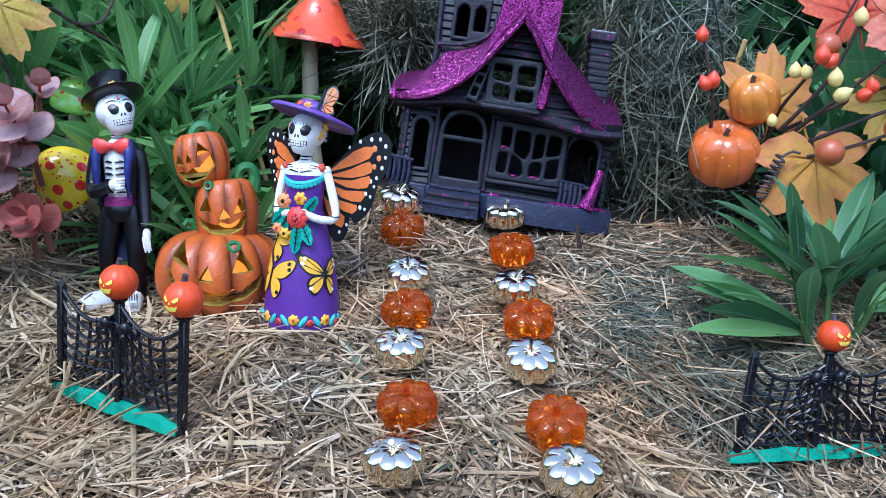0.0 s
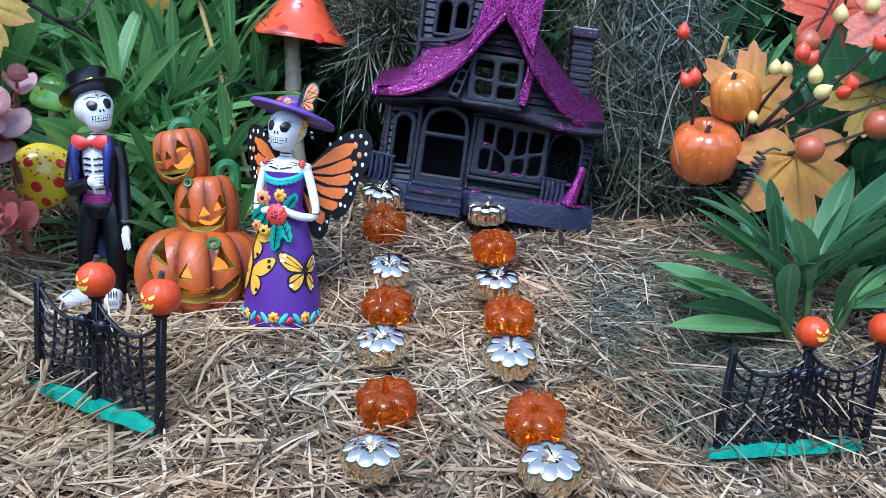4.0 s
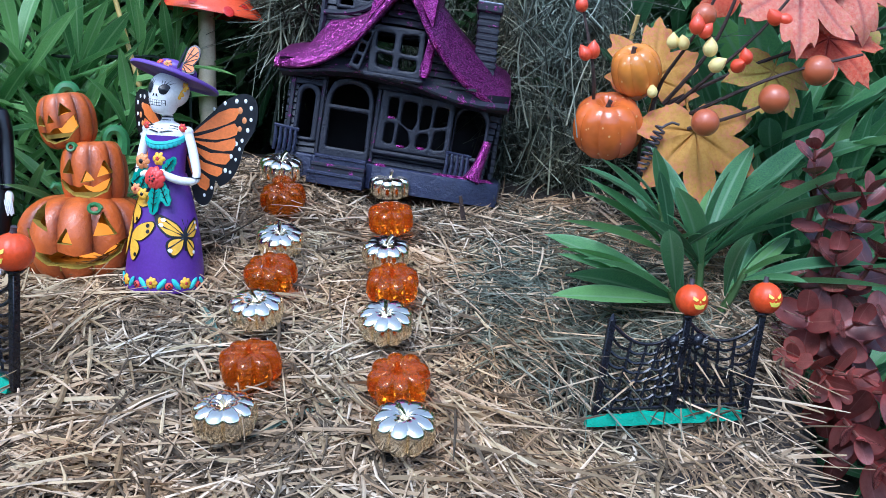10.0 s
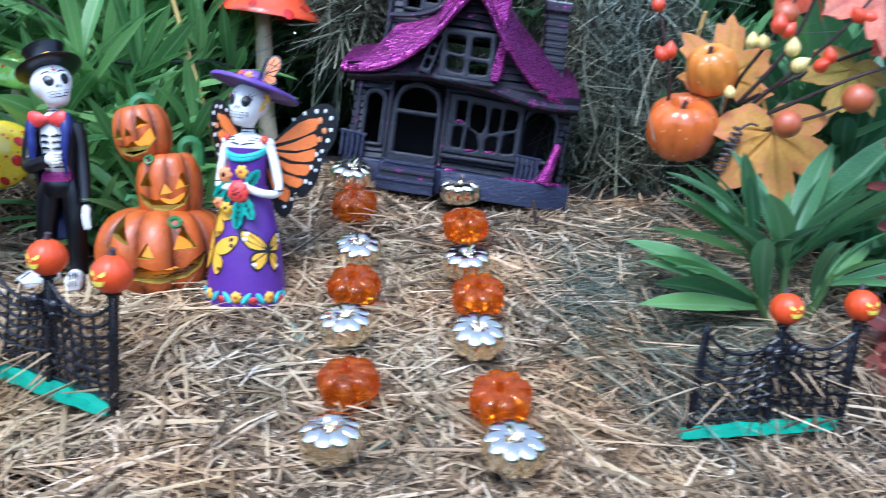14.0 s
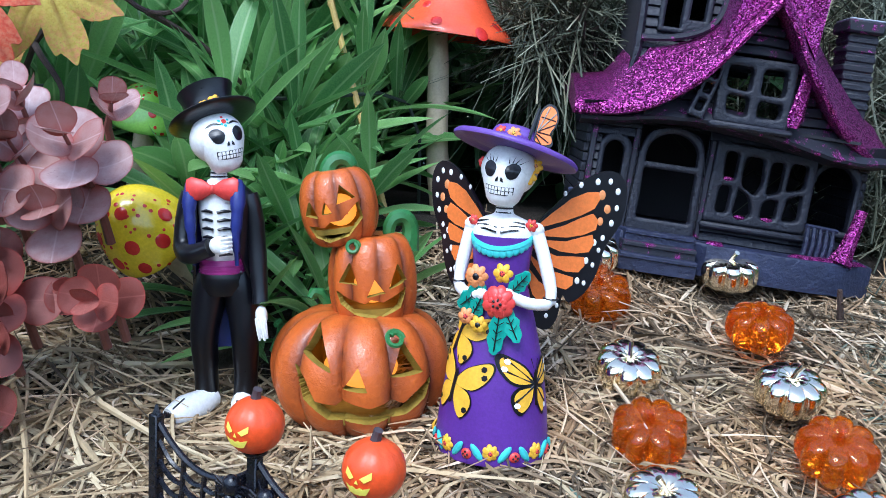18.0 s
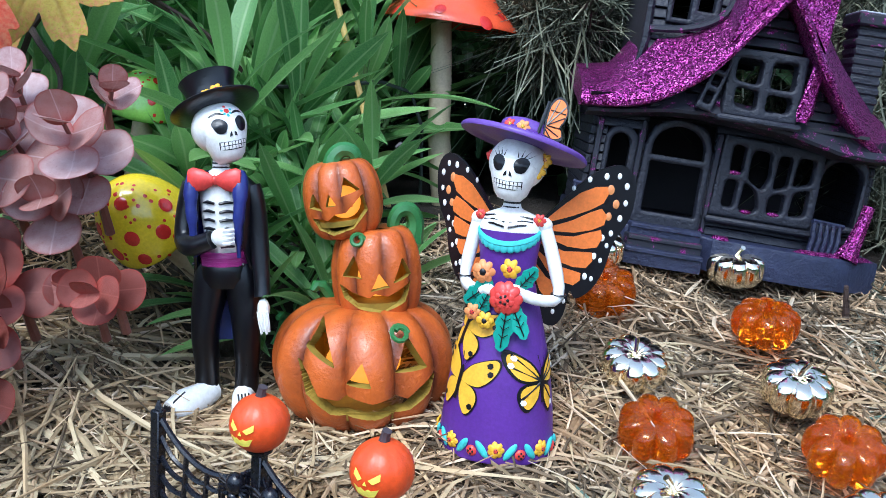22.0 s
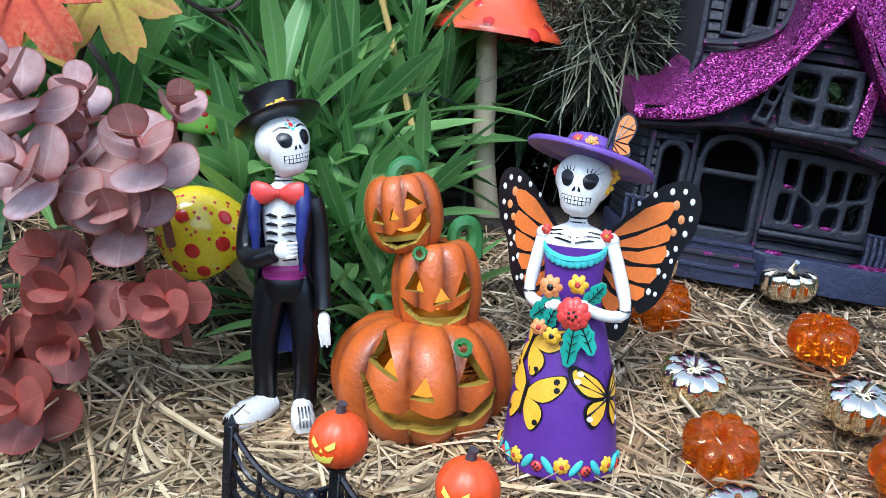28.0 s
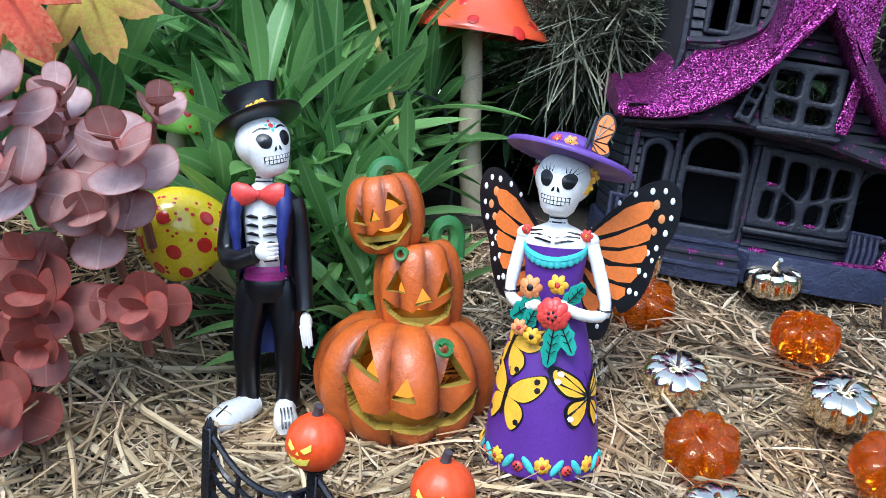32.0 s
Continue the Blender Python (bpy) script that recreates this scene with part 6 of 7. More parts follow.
def groom(m):
    W, K, N, R, M, Y, T, Q = range(8)
    mats = [WHITE, INK, NAVYCOAT, SCARLET, MAGENTA, YELLOW, TROUSER, AQUA]
    g, i = Geo(), Matrix.Identity(4)
    # feet and trousers
    for pts, rad in (([(-0.0085, 0.003, 0.006), (-0.0115, -0.004, 0.0048), (-0.0165, -0.011, 0.0034), (-0.0205, -0.017, 0.002)], [0.0050, 0.0058, 0.0068, 0.0050]), ([(0.0065, 0.003, 0.006), (0.0075, -0.004, 0.0045), (0.0100, -0.011, 0.003), (0.0120, -0.016, 0.002)], [0.0046, 0.0050, 0.0055, 0.0040])):
        g.tube(pts, rad, W, i, 10)
        for k in range(4):
            q = Vector(pts[3]).lerp(Vector(pts[2]), 0.9)
            d = (Vector(pts[3]) - Vector(pts[2])).normalized().cross(Vector((0, 0, 1)))
            s = q + d * (0.0015 * (k - 1.5))
            g.tube([s + Vector((0, 0, 0.0062)), s + (Vector(pts[3]) - Vector(pts[2])) * 0.8 + Vector((0, 0, 0.0046)), s + (Vector(pts[3]) - Vector(pts[2])) * 1.2 + Vector((0, 0, 0.001))], 0.0005, K, i, 4)
    for pts in ([(-0.0050, 0.003, 0.058), (-0.0078, 0.001, 0.045), (-0.0094, -0.001, 0.032), (-0.0100, 0.001, 0.018), (-0.0105, 0.002, 0.006)], [(0.0052, 0.003, 0.058), (0.0078, 0.002, 0.045), (0.0088, 0.0, 0.032), (0.0080, 0.002, 0.018), (0.0070, 0.003, 0.006)]):
        g.tube(smooth_path(pts), [0.0076, 0.0080, 0.0079, 0.0074, 0.0069, 0.0064, 0.0061, 0.0059, 0.0057, 0.0053, 0.0052, 0.0054, 0.0056], T, i, 16)
    g.lathe([(0.0085, 0.050), (0.0105, 0.054), (0.0102, 0.059), (0.0095, 0.060)], T, i, 24, sy=0.8)
    g.lathe(smooth_profile([(0.0092, 0.0575), (0.0100, 0.0585), (0.0100, 0.0615), (0.0095, 0.0635), (0.0088, 0.064)], 2), M, i, 24, sy=0.80)
    for k in range(3):
        g.tube([(0.0100 * math.cos(a), 0.0081 * math.sin(a), 0.0592 + 0.0014 * k) for a in (math.pi + j * math.pi / 8 for j in range(9))], 0.0004, M, i, 4)
    # ribs and spine
    g.lathe(smooth_profile([(0.0070, 0.062), (0.0082, 0.070), (0.0094, 0.080), (0.0096, 0.088), (0.0070, 0.0945), (0.0038, 0.0965), (0.0033, 0.103)], 2), W, i, 24, sy=0.72)
    for k in range(6):
        for sx in (-1, 1):
            z = 0.0665 + 0.0034 * k
            g.tube([(sx * 0.0010, -0.0067 - 0.00012 * k, z), (sx * 0.0040, -0.0064 - 0.00012 * k, z + 0.0006), (sx * 0.0064, -0.0049, z + 0.0002)], [0.0005, 0.0007, 0.0004], K, i, 5)
    for k in range(3):
        g.tube([(0.0036 * math.cos(a), 0.0027 * math.sin(a), 0.0970 + 0.0016 * k) for a in (j * math.pi / 5 for j in range(11))], 0.0004, K, i, 4)

    # coat: an open shell with tails, blue lapels and buttons
    def shell(z, r, gap, sy, slot, th=0.0016):
        return [(r * math.sin(a), -sy * r * math.cos(a), z) for a in (gap + (2 * math.pi - 2 * gap) * j / 22 for j in range(23))]
    levels = [(0.026, 0.0120, 2.25, 0.78), (0.040, 0.0140, 1.95, 0.80), (0.052, 0.0142, 1.65, 0.82), (0.062, 0.0132, 1.15, 0.82), (0.070, 0.0134, 0.80, 0.80), (0.084, 0.0150, 0.58, 0.72), (0.0905, 0.0150, 0.52, 0.68), (0.0955, 0.0090, 0.50, 0.62)]
    outer = [shell(z, r, q, s, K) for z, r, q, s in levels]
    inner = [shell(z, r - 0.0014, q, s, K) for z, r, q, s in levels]
    v, f = [], []
    for ring in outer + inner:
        v += ring
    n, L = 23, len(levels)
    lining = []
    for a in range(L - 1):
        for j in range(n - 1):
            f.append((a * n + j, a * n + j + 1, (a + 1) * n + j + 1, (a + 1) * n + j))
            f.append(((L + a) * n + j, (L + a + 1) * n + j, (L + a + 1) * n + j + 1, (L + a) * n + j + 1))
            lining.append(len(f) - 1)
        for j in (0, n - 1):
            f.append((a * n + j, (a + 1) * n + j, (L + a + 1) * n + j, (L + a) * n + j))
    for j in range(n - 1):
        f.append((j, j + 1, L * n + j + 1, L * n + j))
        f.append(((L - 1) * n + j, (L - 1) * n + j + 1, (2 * L - 1) * n + j + 1, (2 * L - 1) * n + j))
    g.add(v, f, K, i)
    for q in lining:
        g.m[len(g.m) - len(f) + q] = N
    for sx in (-1, 1):
        g.tube(smooth_path([(sx * 0.0094, -0.0086, 0.063), (sx * 0.0096, -0.0094, 0.070), (sx * 0.0100, -0.0095, 0.078), (sx * 0.0106, -0.0082, 0.087), (sx * 0.0094, -0.0045, 0.0955)]), [0.0010] * 3 + [0.0018] * 3 + [0.0026] * 3 + [0.0034] * 3 + [0.0024], N, i, 8)
        for k in range(3):
            g.ball((sx * 0.0108, -0.0078, 0.060 + 0.010 * k), 0.0008, K, i, 6, 5)
    # arms
    g.tube(smooth_path([(-0.0125, 0.0, 0.0905), (-0.0152, -0.001, 0.080), (-0.0155, -0.004, 0.069), (-0.0095, -0.0115, 0.0675), (-0.0005, -0.0135, 0.0705)]), [0.0044, 0.0048, 0.0047, 0.0046, 0.0046, 0.0045, 0.0046, 0.0044, 0.0042, 0.0040, 0.0038, 0.0036, 0.0037], K, i, 12)
    g.tube(smooth_path([(0.0125, 0.0, 0.0900), (0.0150, 0.0, 0.079), (0.0160, -0.001, 0.067), (0.0172, -0.003, 0.056), (0.0180, -0.005, 0.047)]), [0.0042, 0.0046, 0.0045, 0.0044, 0.0042, 0.0041, 0.0041, 0.0040, 0.0038, 0.0036, 0.0035, 0.0034, 0.0036], K, i, 12)
    g.ball((0.0040, -0.0140, 0.0715), (0.0046, 0.0026, 0.0036), W, i, 12, 8)
    for k in range(4):
        g.tube([(0.0050, -0.0158, 0.0692 + 0.0016 * k), (0.0078, -0.0150, 0.0695 + 0.0016 * k), (0.0088, -0.0128, 0.0698 + 0.0015 * k)], [0.0008, 0.0009, 0.0007], W, i, 6)
    g.ball((0.0184, -0.0056, 0.0425), (0.0028, 0.0022, 0.0042), W, i, 10, 8)
    for k in range(4):
        g.tube([(0.0166 + 0.0012 * k, -0.0072, 0.0415), (0.0172 + 0.0012 * k, -0.0074, 0.0365), (0.0176 + 0.0011 * k, -0.0066, 0.0325 + 0.001 * (k % 2))], [0.0009, 0.0008, 0.0006], W, i, 6)
    # bow tie
    for sx in (-1, 1):
        g.rings([[(sx * x * 1.15, -0.0085 - d * q, 0.0925 + z * h * 1.15) for q, z in ((1, 0), (0.6, 0.8), (-0.2, 1), (-1, 0), (-0.2, -1), (0.6, -0.8))] for x, h, d in ((0.0008, 0.0016, 0.0010), (0.004, 0.0034, 0.0017), (0.008, 0.0042, 0.0020), (0.0098, 0.0034, 0.0012))], R, i)
    g.ball((0, -0.0082, 0.0925), (0.0016, 0.0018, 0.0020), R, i, 8, 6)
    # head and hat
    hm = Matrix.Translation((0.0014, -0.002, 0.1105)) @ pose(0, 0, 0, -12, -8, 44) @ Matrix.Diagonal((1.08, 1.0, 0.94, 1))
    skull(g, (0, 0, 0), 0.0110, hm, W, K, False, ((0, 0.62, 0.09, R), (-0.16, 0.66, 0.05, Q), (0.16, 0.66, 0.05, Q), (0, 0.44, 0.055, Q), (-0.11, 0.52, 0.045, Q), (0.11, 0.52, 0.045, Q), (0, 0.80, 0.05, R)))
    hat = Matrix.Translation((-0.0022, 0.0022, 0.1192)) @ pose(0, 0, 0, -20, -16, 20) @ Matrix.Diagonal((1.18, 1.18, 0.88, 1))
    g.lathe(smooth_profile([(0.003, -0.0012), (0.010, -0.0012), (0.0152, -0.0002), (0.0162, 0.0010), (0.0150, 0.0014), (0.0095, 0.0010), (0.0086, 0.0030), (0.0087, 0.0080), (0.0100, 0.0130), (0.0097, 0.0140), (0.004, 0.0138), (0.001, 0.0136)], 2), K, hat, 36)
    g.lathe([(0.0088, 0.0012), (0.0092, 0.0018), (0.0091, 0.0034), (0.0086, 0.0038)], M, hat, 30)
    bloom(g, (0.0020, -0.0092, 0.0038), 0.0026, Y, R, hat)
    bloom(g, (-0.0018, -0.0092, 0.0034), 0.0020, Y, R, hat)
    bloom(g, (0.0052, -0.0076, 0.0032), 0.0018, R, Y, hat)
    ob = part("skeleton_groom_figurine", g, mats, None, "", m, True, 50)
    return tagged(ob, "painted skeleton groom figurine in black tailcoat and top hat", "figurine")


catrina(pose(-0.0858, 0.4975, 0.1850, -1.0, 2.6, -17) @ Matrix.Diagonal((0.96, 0.96, 1.0, 1)))
groom(pose(-0.203, 0.527, 0.189, 0, 0, -4) @ Matrix.Diagonal((1.0, 1.0, 1.10, 1)))


# ---- mushrooms ----
def mushroom(name, label, m, cap, stem, cap_mat, stem_mat, spots, spot_mat, tilt=0.0, aside=0.0):
    ob = thing(name, m, label, "mushroom ornament")
    part("stem", Geo().tube(smooth_path(stem[0]), list(np.interp(np.linspace(0, 1, 3 * (len(stem[0]) - 1) + 1), np.linspace(0, 1, len(stem[1])), stem[1])), sides=14), stem_mat, ob)
    prof = smooth_profile(cap, 3)
    fine = Geo()
    c = part("cap", Geo().lathe(prof, 0, None, 40), cap_mat, ob, "", Matrix.Translation(stem[0][-1]) @ pose(aside, 0, 0, 0, tilt, 0))
    for a, k, r in spots:
        g = Geo() if r > 0.002 else fine
        j = min(int(k * (len(prof) - 1)), len(prof) - 2)
        (r0, z0), (r1, z1) = prof[j], prof[j + 1]
        t = Vector((r1 - r0, 0, z1 - z0)).normalized()
        n = Vector((t.z, 0, -t.x))
        if n.dot(Vector((r0, 0, z0 - cap[0][1] * 0 - prof[len(prof) // 3][1]))) < 0:
            n = -n
        sm = Matrix.Rotation(radians(a), 4, 'Z') @ Matrix.Translation((r0, 0, z0)) @ n.to_track_quat('Z', 'X').to_matrix().to_4x4()
        g.ball((0, 0, 0), (r, r * 0.9, r * 0.10), 0, sm, 12, 6)
        if r > 0.002:
            part("spot", g, spot_mat, c)
    if fine.v:
        tagged(part("speckle", fine, spot_mat, c, "fine red glaze speckle"), kind="stuff")
    return ob


mushroom("red_mushroom", "glossy vermilion toadstool ornament on a cream stem among leaves", pose(-0.108, 0.722, float(ground_z(-0.108, 0.722)) - 0.005, 2, -3, 0),
         [(0.006, 0.010), (0.026, 0.005), (0.0405, -0.003), (0.0430, -0.0025), (0.0390, 0.003), (0.0310, 0.010), (0.0240, 0.019), (0.0175, 0.030), (0.0100, 0.0385), (0.001, 0.041)],
         ([(0.0, 0, 0), (-0.002, 0, 0.05), (0.001, 0, 0.090), (0.003, 0, 0.127)], [0.0085, 0.0075, 0.0070, 0.0065]), MUSHRED, CREAM, [(-100, 0.45, 0.004), (-60, 0.4, 0.005), (-140, 0.42, 0.0045), (-85, 0.72, 0.003), (-35, 0.5, 0.004), (-120, 0.62, 0.003)], MUSHSPOT, 11, 0.006)
random.seed(5)
dots = [(random.uniform(-180, 0), random.uniform(0.3, 0.95), random.choice((0.0007, 0.0008, 0.001, 0.0012))) for _ in range(70)]
mushroom("yellow_mushroom", "glossy yellow mushroom ornament with red spots beside the groom figurine", pose(-0.226, 0.590, float(ground_z(-0.226, 0.590)) + 0.010, 38, -30, 0) @ Matrix.Scale(0.98, 4),
         [(0.005, 0.004), (0.014, 0.0), (0.021, 0.0), (0.0225, 0.004), (0.0215, 0.012), (0.0185, 0.021), (0.013, 0.029), (0.006, 0.0335), (0.001, 0.0345)],
         ([(0, 0, -0.018), (0.001, 0, 0.02), (0.0, 0, 0.046)], [0.009, 0.007, 0.0065]), MUSHYELLOW, CREAM, [(-60, 0.5, 0.0038), (-95, 0.62, 0.0038), (-130, 0.5, 0.0036), (-100, 0.42, 0.0034), (-30, 0.6, 0.0036), (-75, 0.8, 0.0034), (-150, 0.68, 0.0034), (-15, 0.45, 0.003)] + dots, MUSHSPOT)
mushroom("green_mushroom", "glossy lime-green mushroom ornament with red spots among the leaves", pose(-0.288, 0.650, float(ground_z(-0.288, 0.650)) + 0.006, 10, 14, 0) @ Matrix.Scale(0.84, 4),
         [(0.005, 0.004), (0.014, 0.0), (0.021, 0.0), (0.0235, 0.004), (0.0215, 0.012), (0.0175, 0.020), (0.012, 0.026), (0.006, 0.029), (0.001, 0.030)],
         ([(0, 0, 0), (0.0, 0, 0.035), (0.0, 0, 0.060)], [0.008, 0.007, 0.0065]), MUSHGREEN, CREAM, [(-60, 0.55, 0.003), (-20, 0.45, 0.004), (-10, 0.6, 0.004), (-110, 0.6, 0.0025), (-45, 0.75, 0.0028)] + dots[:40], MUSHSPOT)


# ---- plants ----
def lance(s):
    return np.maximum(0.02, np.sin(np.pi * np.clip(s, 0, 1) ** 1.35) ** 0.85 + 0.15 * (1 - s))


def blade_mesh(width, droop, twist, mat=None, fold=0.35, rows=9):
    one = np.zeros((1, 3))
    return blades("leaf", one, np.array([[0.0, 1.0, 0.0]]), np.ones(1), np.array([width]), mat or LEAF, bend=np.array([[twist, 0.0, -droop]]), rows=rows, flat=True, fold=fold, shape=lance)


BLADES = [blade_mesh(w, d, t) for w, d, t in ((0.060, 0.05, 0.05), (0.066, 0.18, -0.08), (0.074, 0.30, 0.10), (0.058, 0.38, -0.12), (0.068, 0.10, 0.0), (0.076, 0.22, 0.06))]
WIDE = [blade_mesh(w, d, t, LEAFBROAD) for w, d, t in ((0.080, 0.10, 0.05), (0.088, 0.28, -0.10), (0.098, 0.20, 0.12), (0.074, 0.36, 0.0), (0.084, 0.02, -0.05))]


def clump(name, label, base, heads, n, length, rise, kinds, seed, wide=0.04, tall=0.10, tips=None):
    """A bushy plant: leafy stems of uneven height, each with a whorl of leaves; each leaf a part."""
    r = random.Random(seed)
    ob = thing(name, Matrix.Translation(base), label, "plant")
    for h in range(heads):
        a = 2.4 * h + r.uniform(0, 1)
        d = wide * math.sqrt((h + 0.3) / heads)
        top = Vector((d * math.cos(a), d * math.sin(a), tall * r.uniform(0.25, 1.0) * (1 - 0.3 * h / heads)))
        if tips:
            top, n, length, rise = Vector(tips[h][0]), tips[h][1], tips[h][2], tips[h][3]
        part("stem", Geo().tube(smooth_path([(0.25 * top.x, 0.25 * top.y, 0), (0.6 * top.x, 0.6 * top.y, 0.5 * top.z), top], 3), [0.0022, 0.0022, 0.002, 0.002, 0.0018, 0.0016, 0.0014], sides=6), STEMGREEN, ob)
        for k in range(n):
            q = k / n
            p = Vector((0.4 * top.x, 0.4 * top.y, 0)).lerp(top, 0.25 + 0.75 * math.sqrt(q))
            e = rise[0] + (rise[1] - rise[0]) * q + r.uniform(-10, 10)
            L = r.uniform(*length) * (0.7 + 0.5 * math.sin(math.pi * min(1, 0.25 + 0.6 * q)))
            leaf = part("leaf", r.choice(kinds), None, ob)
            leaf.matrix_basis = Matrix.Translation(p) @ Matrix.Rotation(radians(360 * (k * 0.618 % 1) + r.uniform(-20, 20) + 50 * h), 4, 'Z') @ Matrix.Rotation(radians(e), 4, 'X') @ Matrix.Rotation(radians(r.uniform(-40, 40)), 4, 'Y') @ Matrix.Diagonal((L, L, L, 1))
    return ob


def on_ground(x, y, dz=-0.004):
    return (x, y, float(ground_z(x, y)) + dz)


def strap_plant(label, base, shoots, seed):
    """Long strap leaves that fan out from leafy shoots; each leaf arches from its shoot to its tip."""
    r = random.Random(seed)
    ob = thing("strap_leaf_plant", Matrix.Translation(base), label, "plant")
    base = Vector(base)
    for head, tips in shoots:
        head = Vector(head) - base
        part("stem", Geo().tube(smooth_path([(0.3 * head.x, 0.3 * head.y, 0), (0.7 * head.x, 0.7 * head.y, 0.5 * head.z), head], 3), [0.0028, 0.0028, 0.0026, 0.0025, 0.0024, 0.0022, 0.0018], sides=6), STEMGREEN, ob)
        more = [Vector(t).lerp(Vector(head) + base, r.uniform(0.0, 0.45)) + Vector((r.uniform(-0.03, 0.03), r.uniform(-0.01, 0.03), r.uniform(-0.018, 0.018))) for t in tips]
        for tip in list(tips) + more:
            tip = Vector(tip) - base
            me = r.choice(STRAPS)
            droop = me["droop"]
            root = head.lerp(Vector((0.4 * head.x, 0.4 * head.y, 0.3 * head.z)), r.uniform(0.1, 0.75))
            d = tip - root
            aim = (d + Vector((0, 0, droop * d.length))).normalized()
            side = aim.cross(Vector((0, 0, 1))).normalized()
            up = side.cross(aim)
            L = d.length / math.hypot(1, droop) * 1.06
            turn = Matrix((side, aim, up)).transposed().to_4x4()
            leaf = part("leaf", me, None, ob)
            leaf.matrix_basis = Matrix.Translation(root) @ turn @ Matrix.Rotation(radians(r.uniform(-45, 45)), 4, 'Y') @ Matrix.Diagonal((L * r.uniform(0.9, 1.1), L, L, 1))
    return ob


STRAPS = []
for w, d, t in ((0.078, 0.10, 0.04), (0.090, 0.24, -0.06), (0.098, 0.16, 0.08), (0.082, 0.34, 0.0)):
    STRAPS.append(blade_mesh(w, d, t, LEAFBROAD, 0.42, 12))
    STRAPS[-1]["droop"] = d
strap_plant("green plant with long glossy strap leaves growing beside the fence", on_ground(0.2428, 0.520), [
    ((0.2145, 0.515, 0.2359), [(0.1532, 0.485, 0.2278), (0.175, 0.50, 0.2454), (0.1857, 0.53, 0.2629), (0.2086, 0.49, 0.2567), (0.2298, 0.485, 0.2226), (0.2035, 0.55, 0.2435)]),
    ((0.2432, 0.520, 0.2166), [(0.2267, 0.53, 0.2739), (0.2437, 0.49, 0.2563), (0.302, 0.55, 0.2667), (0.2843, 0.50, 0.2443), (0.3324, 0.52, 0.2572), (0.1979, 0.485, 0.2306), (0.3309, 0.57, 0.2851), (0.2847, 0.56, 0.2798), (0.2192, 0.47, 0.2486)]),
    ((0.2689, 0.510, 0.1963), [(0.3377, 0.49, 0.1987), (0.3133, 0.53, 0.2102), (0.2914, 0.48, 0.1942), (0.2489, 0.47, 0.229), (0.2879, 0.50, 0.2271)]),
    ((0.2186, 0.500, 0.1845), [(0.1543, 0.51, 0.2012), (0.1561, 0.49, 0.1967), (0.1497, 0.475, 0.1807), (0.1625, 0.48, 0.2084), (0.2008, 0.46, 0.2322)])], 12)
clump("strap_leaf_plant", "green strap-leaved plant with wide drooping leaves", on_ground(0.328, 0.600), 4, 16, (0.05, 0.085), (5, 82), WIDE, 4, 0.035, 0.04)
for k, (x, y, n, lo, hi, t) in enumerate(((-0.188, 0.622, 6, 0.042, 0.068, 0.065), (-0.228, 0.650, 7, 0.05, 0.085, 0.11), (-0.175, 0.700, 6, 0.045, 0.072, 0.12), (-0.225, 0.735, 9, 0.055, 0.092, 0.18), (-0.28, 0.74, 8, 0.055, 0.092, 0.18), (-0.36, 0.67, 6, 0.05, 0.09, 0.12))):
    clump("narrow_leaf_plant", "bright green narrow-leaved bushy plant behind the figurines", on_ground(x, y), n, 17, (lo, hi), (5, 84), BLADES, 20 + k, 0.045, t)
for k, (x, y, n, lo, hi, t) in enumerate(((0.255, 0.745, 5, 0.06, 0.10, 0.15), (0.33, 0.68, 6, 0.055, 0.095, 0.12), (0.40, 0.73, 5, 0.10, 0.16, 0.15), (0.375, 0.61, 5, 0.055, 0.085, 0.09))):
    clump("broad_leaf_plant", "dark green broad-leaved plant behind the autumn spray", on_ground(x, y), n, 13, (lo, hi), (10, 84), WIDE, 60 + k, 0.05, t)

for k, (x, y, n, lo, hi, t) in enumerate(((-0.176, 0.578, 3, 0.040, 0.062, 0.030), (-0.214, 0.586, 3, 0.036, 0.055, 0.028), (-0.142, 0.600, 2, 0.034, 0.050, 0.020))):
    clump("narrow_leaf_plant", "low green narrow-leaved plant in the shade behind the figurines", on_ground(x, y), n, 12, (lo, hi), (0, 70), BLADES, 40 + k, 0.02, t)

# shrubs behind, too many leaves to count
n = 20000
x, y = rng.uniform(-1.1, 1.2, n), 0.79 + 0.8 * rng.random(n) ** 1.2
z = ground_z(x, y) + rng.random(n) ** 0.8 * (0.30 + 0.45 * (y - 0.78))
a = rng.uniform(0, 2 * np.pi, n)
way = np.stack([np.cos(a) * 0.7, np.sin(a) * 0.7 - 0.25, rng.uniform(0.1, 1.3, n)], 1)
bend = np.stack([rng.normal(0, 0.1, n), rng.normal(0, 0.1, n), -rng.uniform(0.05, 0.5, n)], 1)
L = rng.uniform(0.06, 0.15, n)
tagged(new("shrubbery", blades("shrubbery", np.stack([x, y, z], 1), way, L, L * rng.uniform(0.05, 0.09, n), LEAFDARK, bend=bend, rows=6, flat=True, shape=lance)), "dense dark green shrub leaves closing the bed behind", "shrubbery", kind="stuff")
n = 11000
x, y = rng.uniform(-2.2, 2.4, n), rng.uniform(1.5, 2.1, n)
a = rng.uniform(0, 2 * np.pi, n)
way = np.stack([np.cos(a) * 0.7, np.sin(a) * 0.5 - 0.3, rng.uniform(0.1, 1.2, n)], 1)
L = rng.uniform(0.12, 0.24, n)
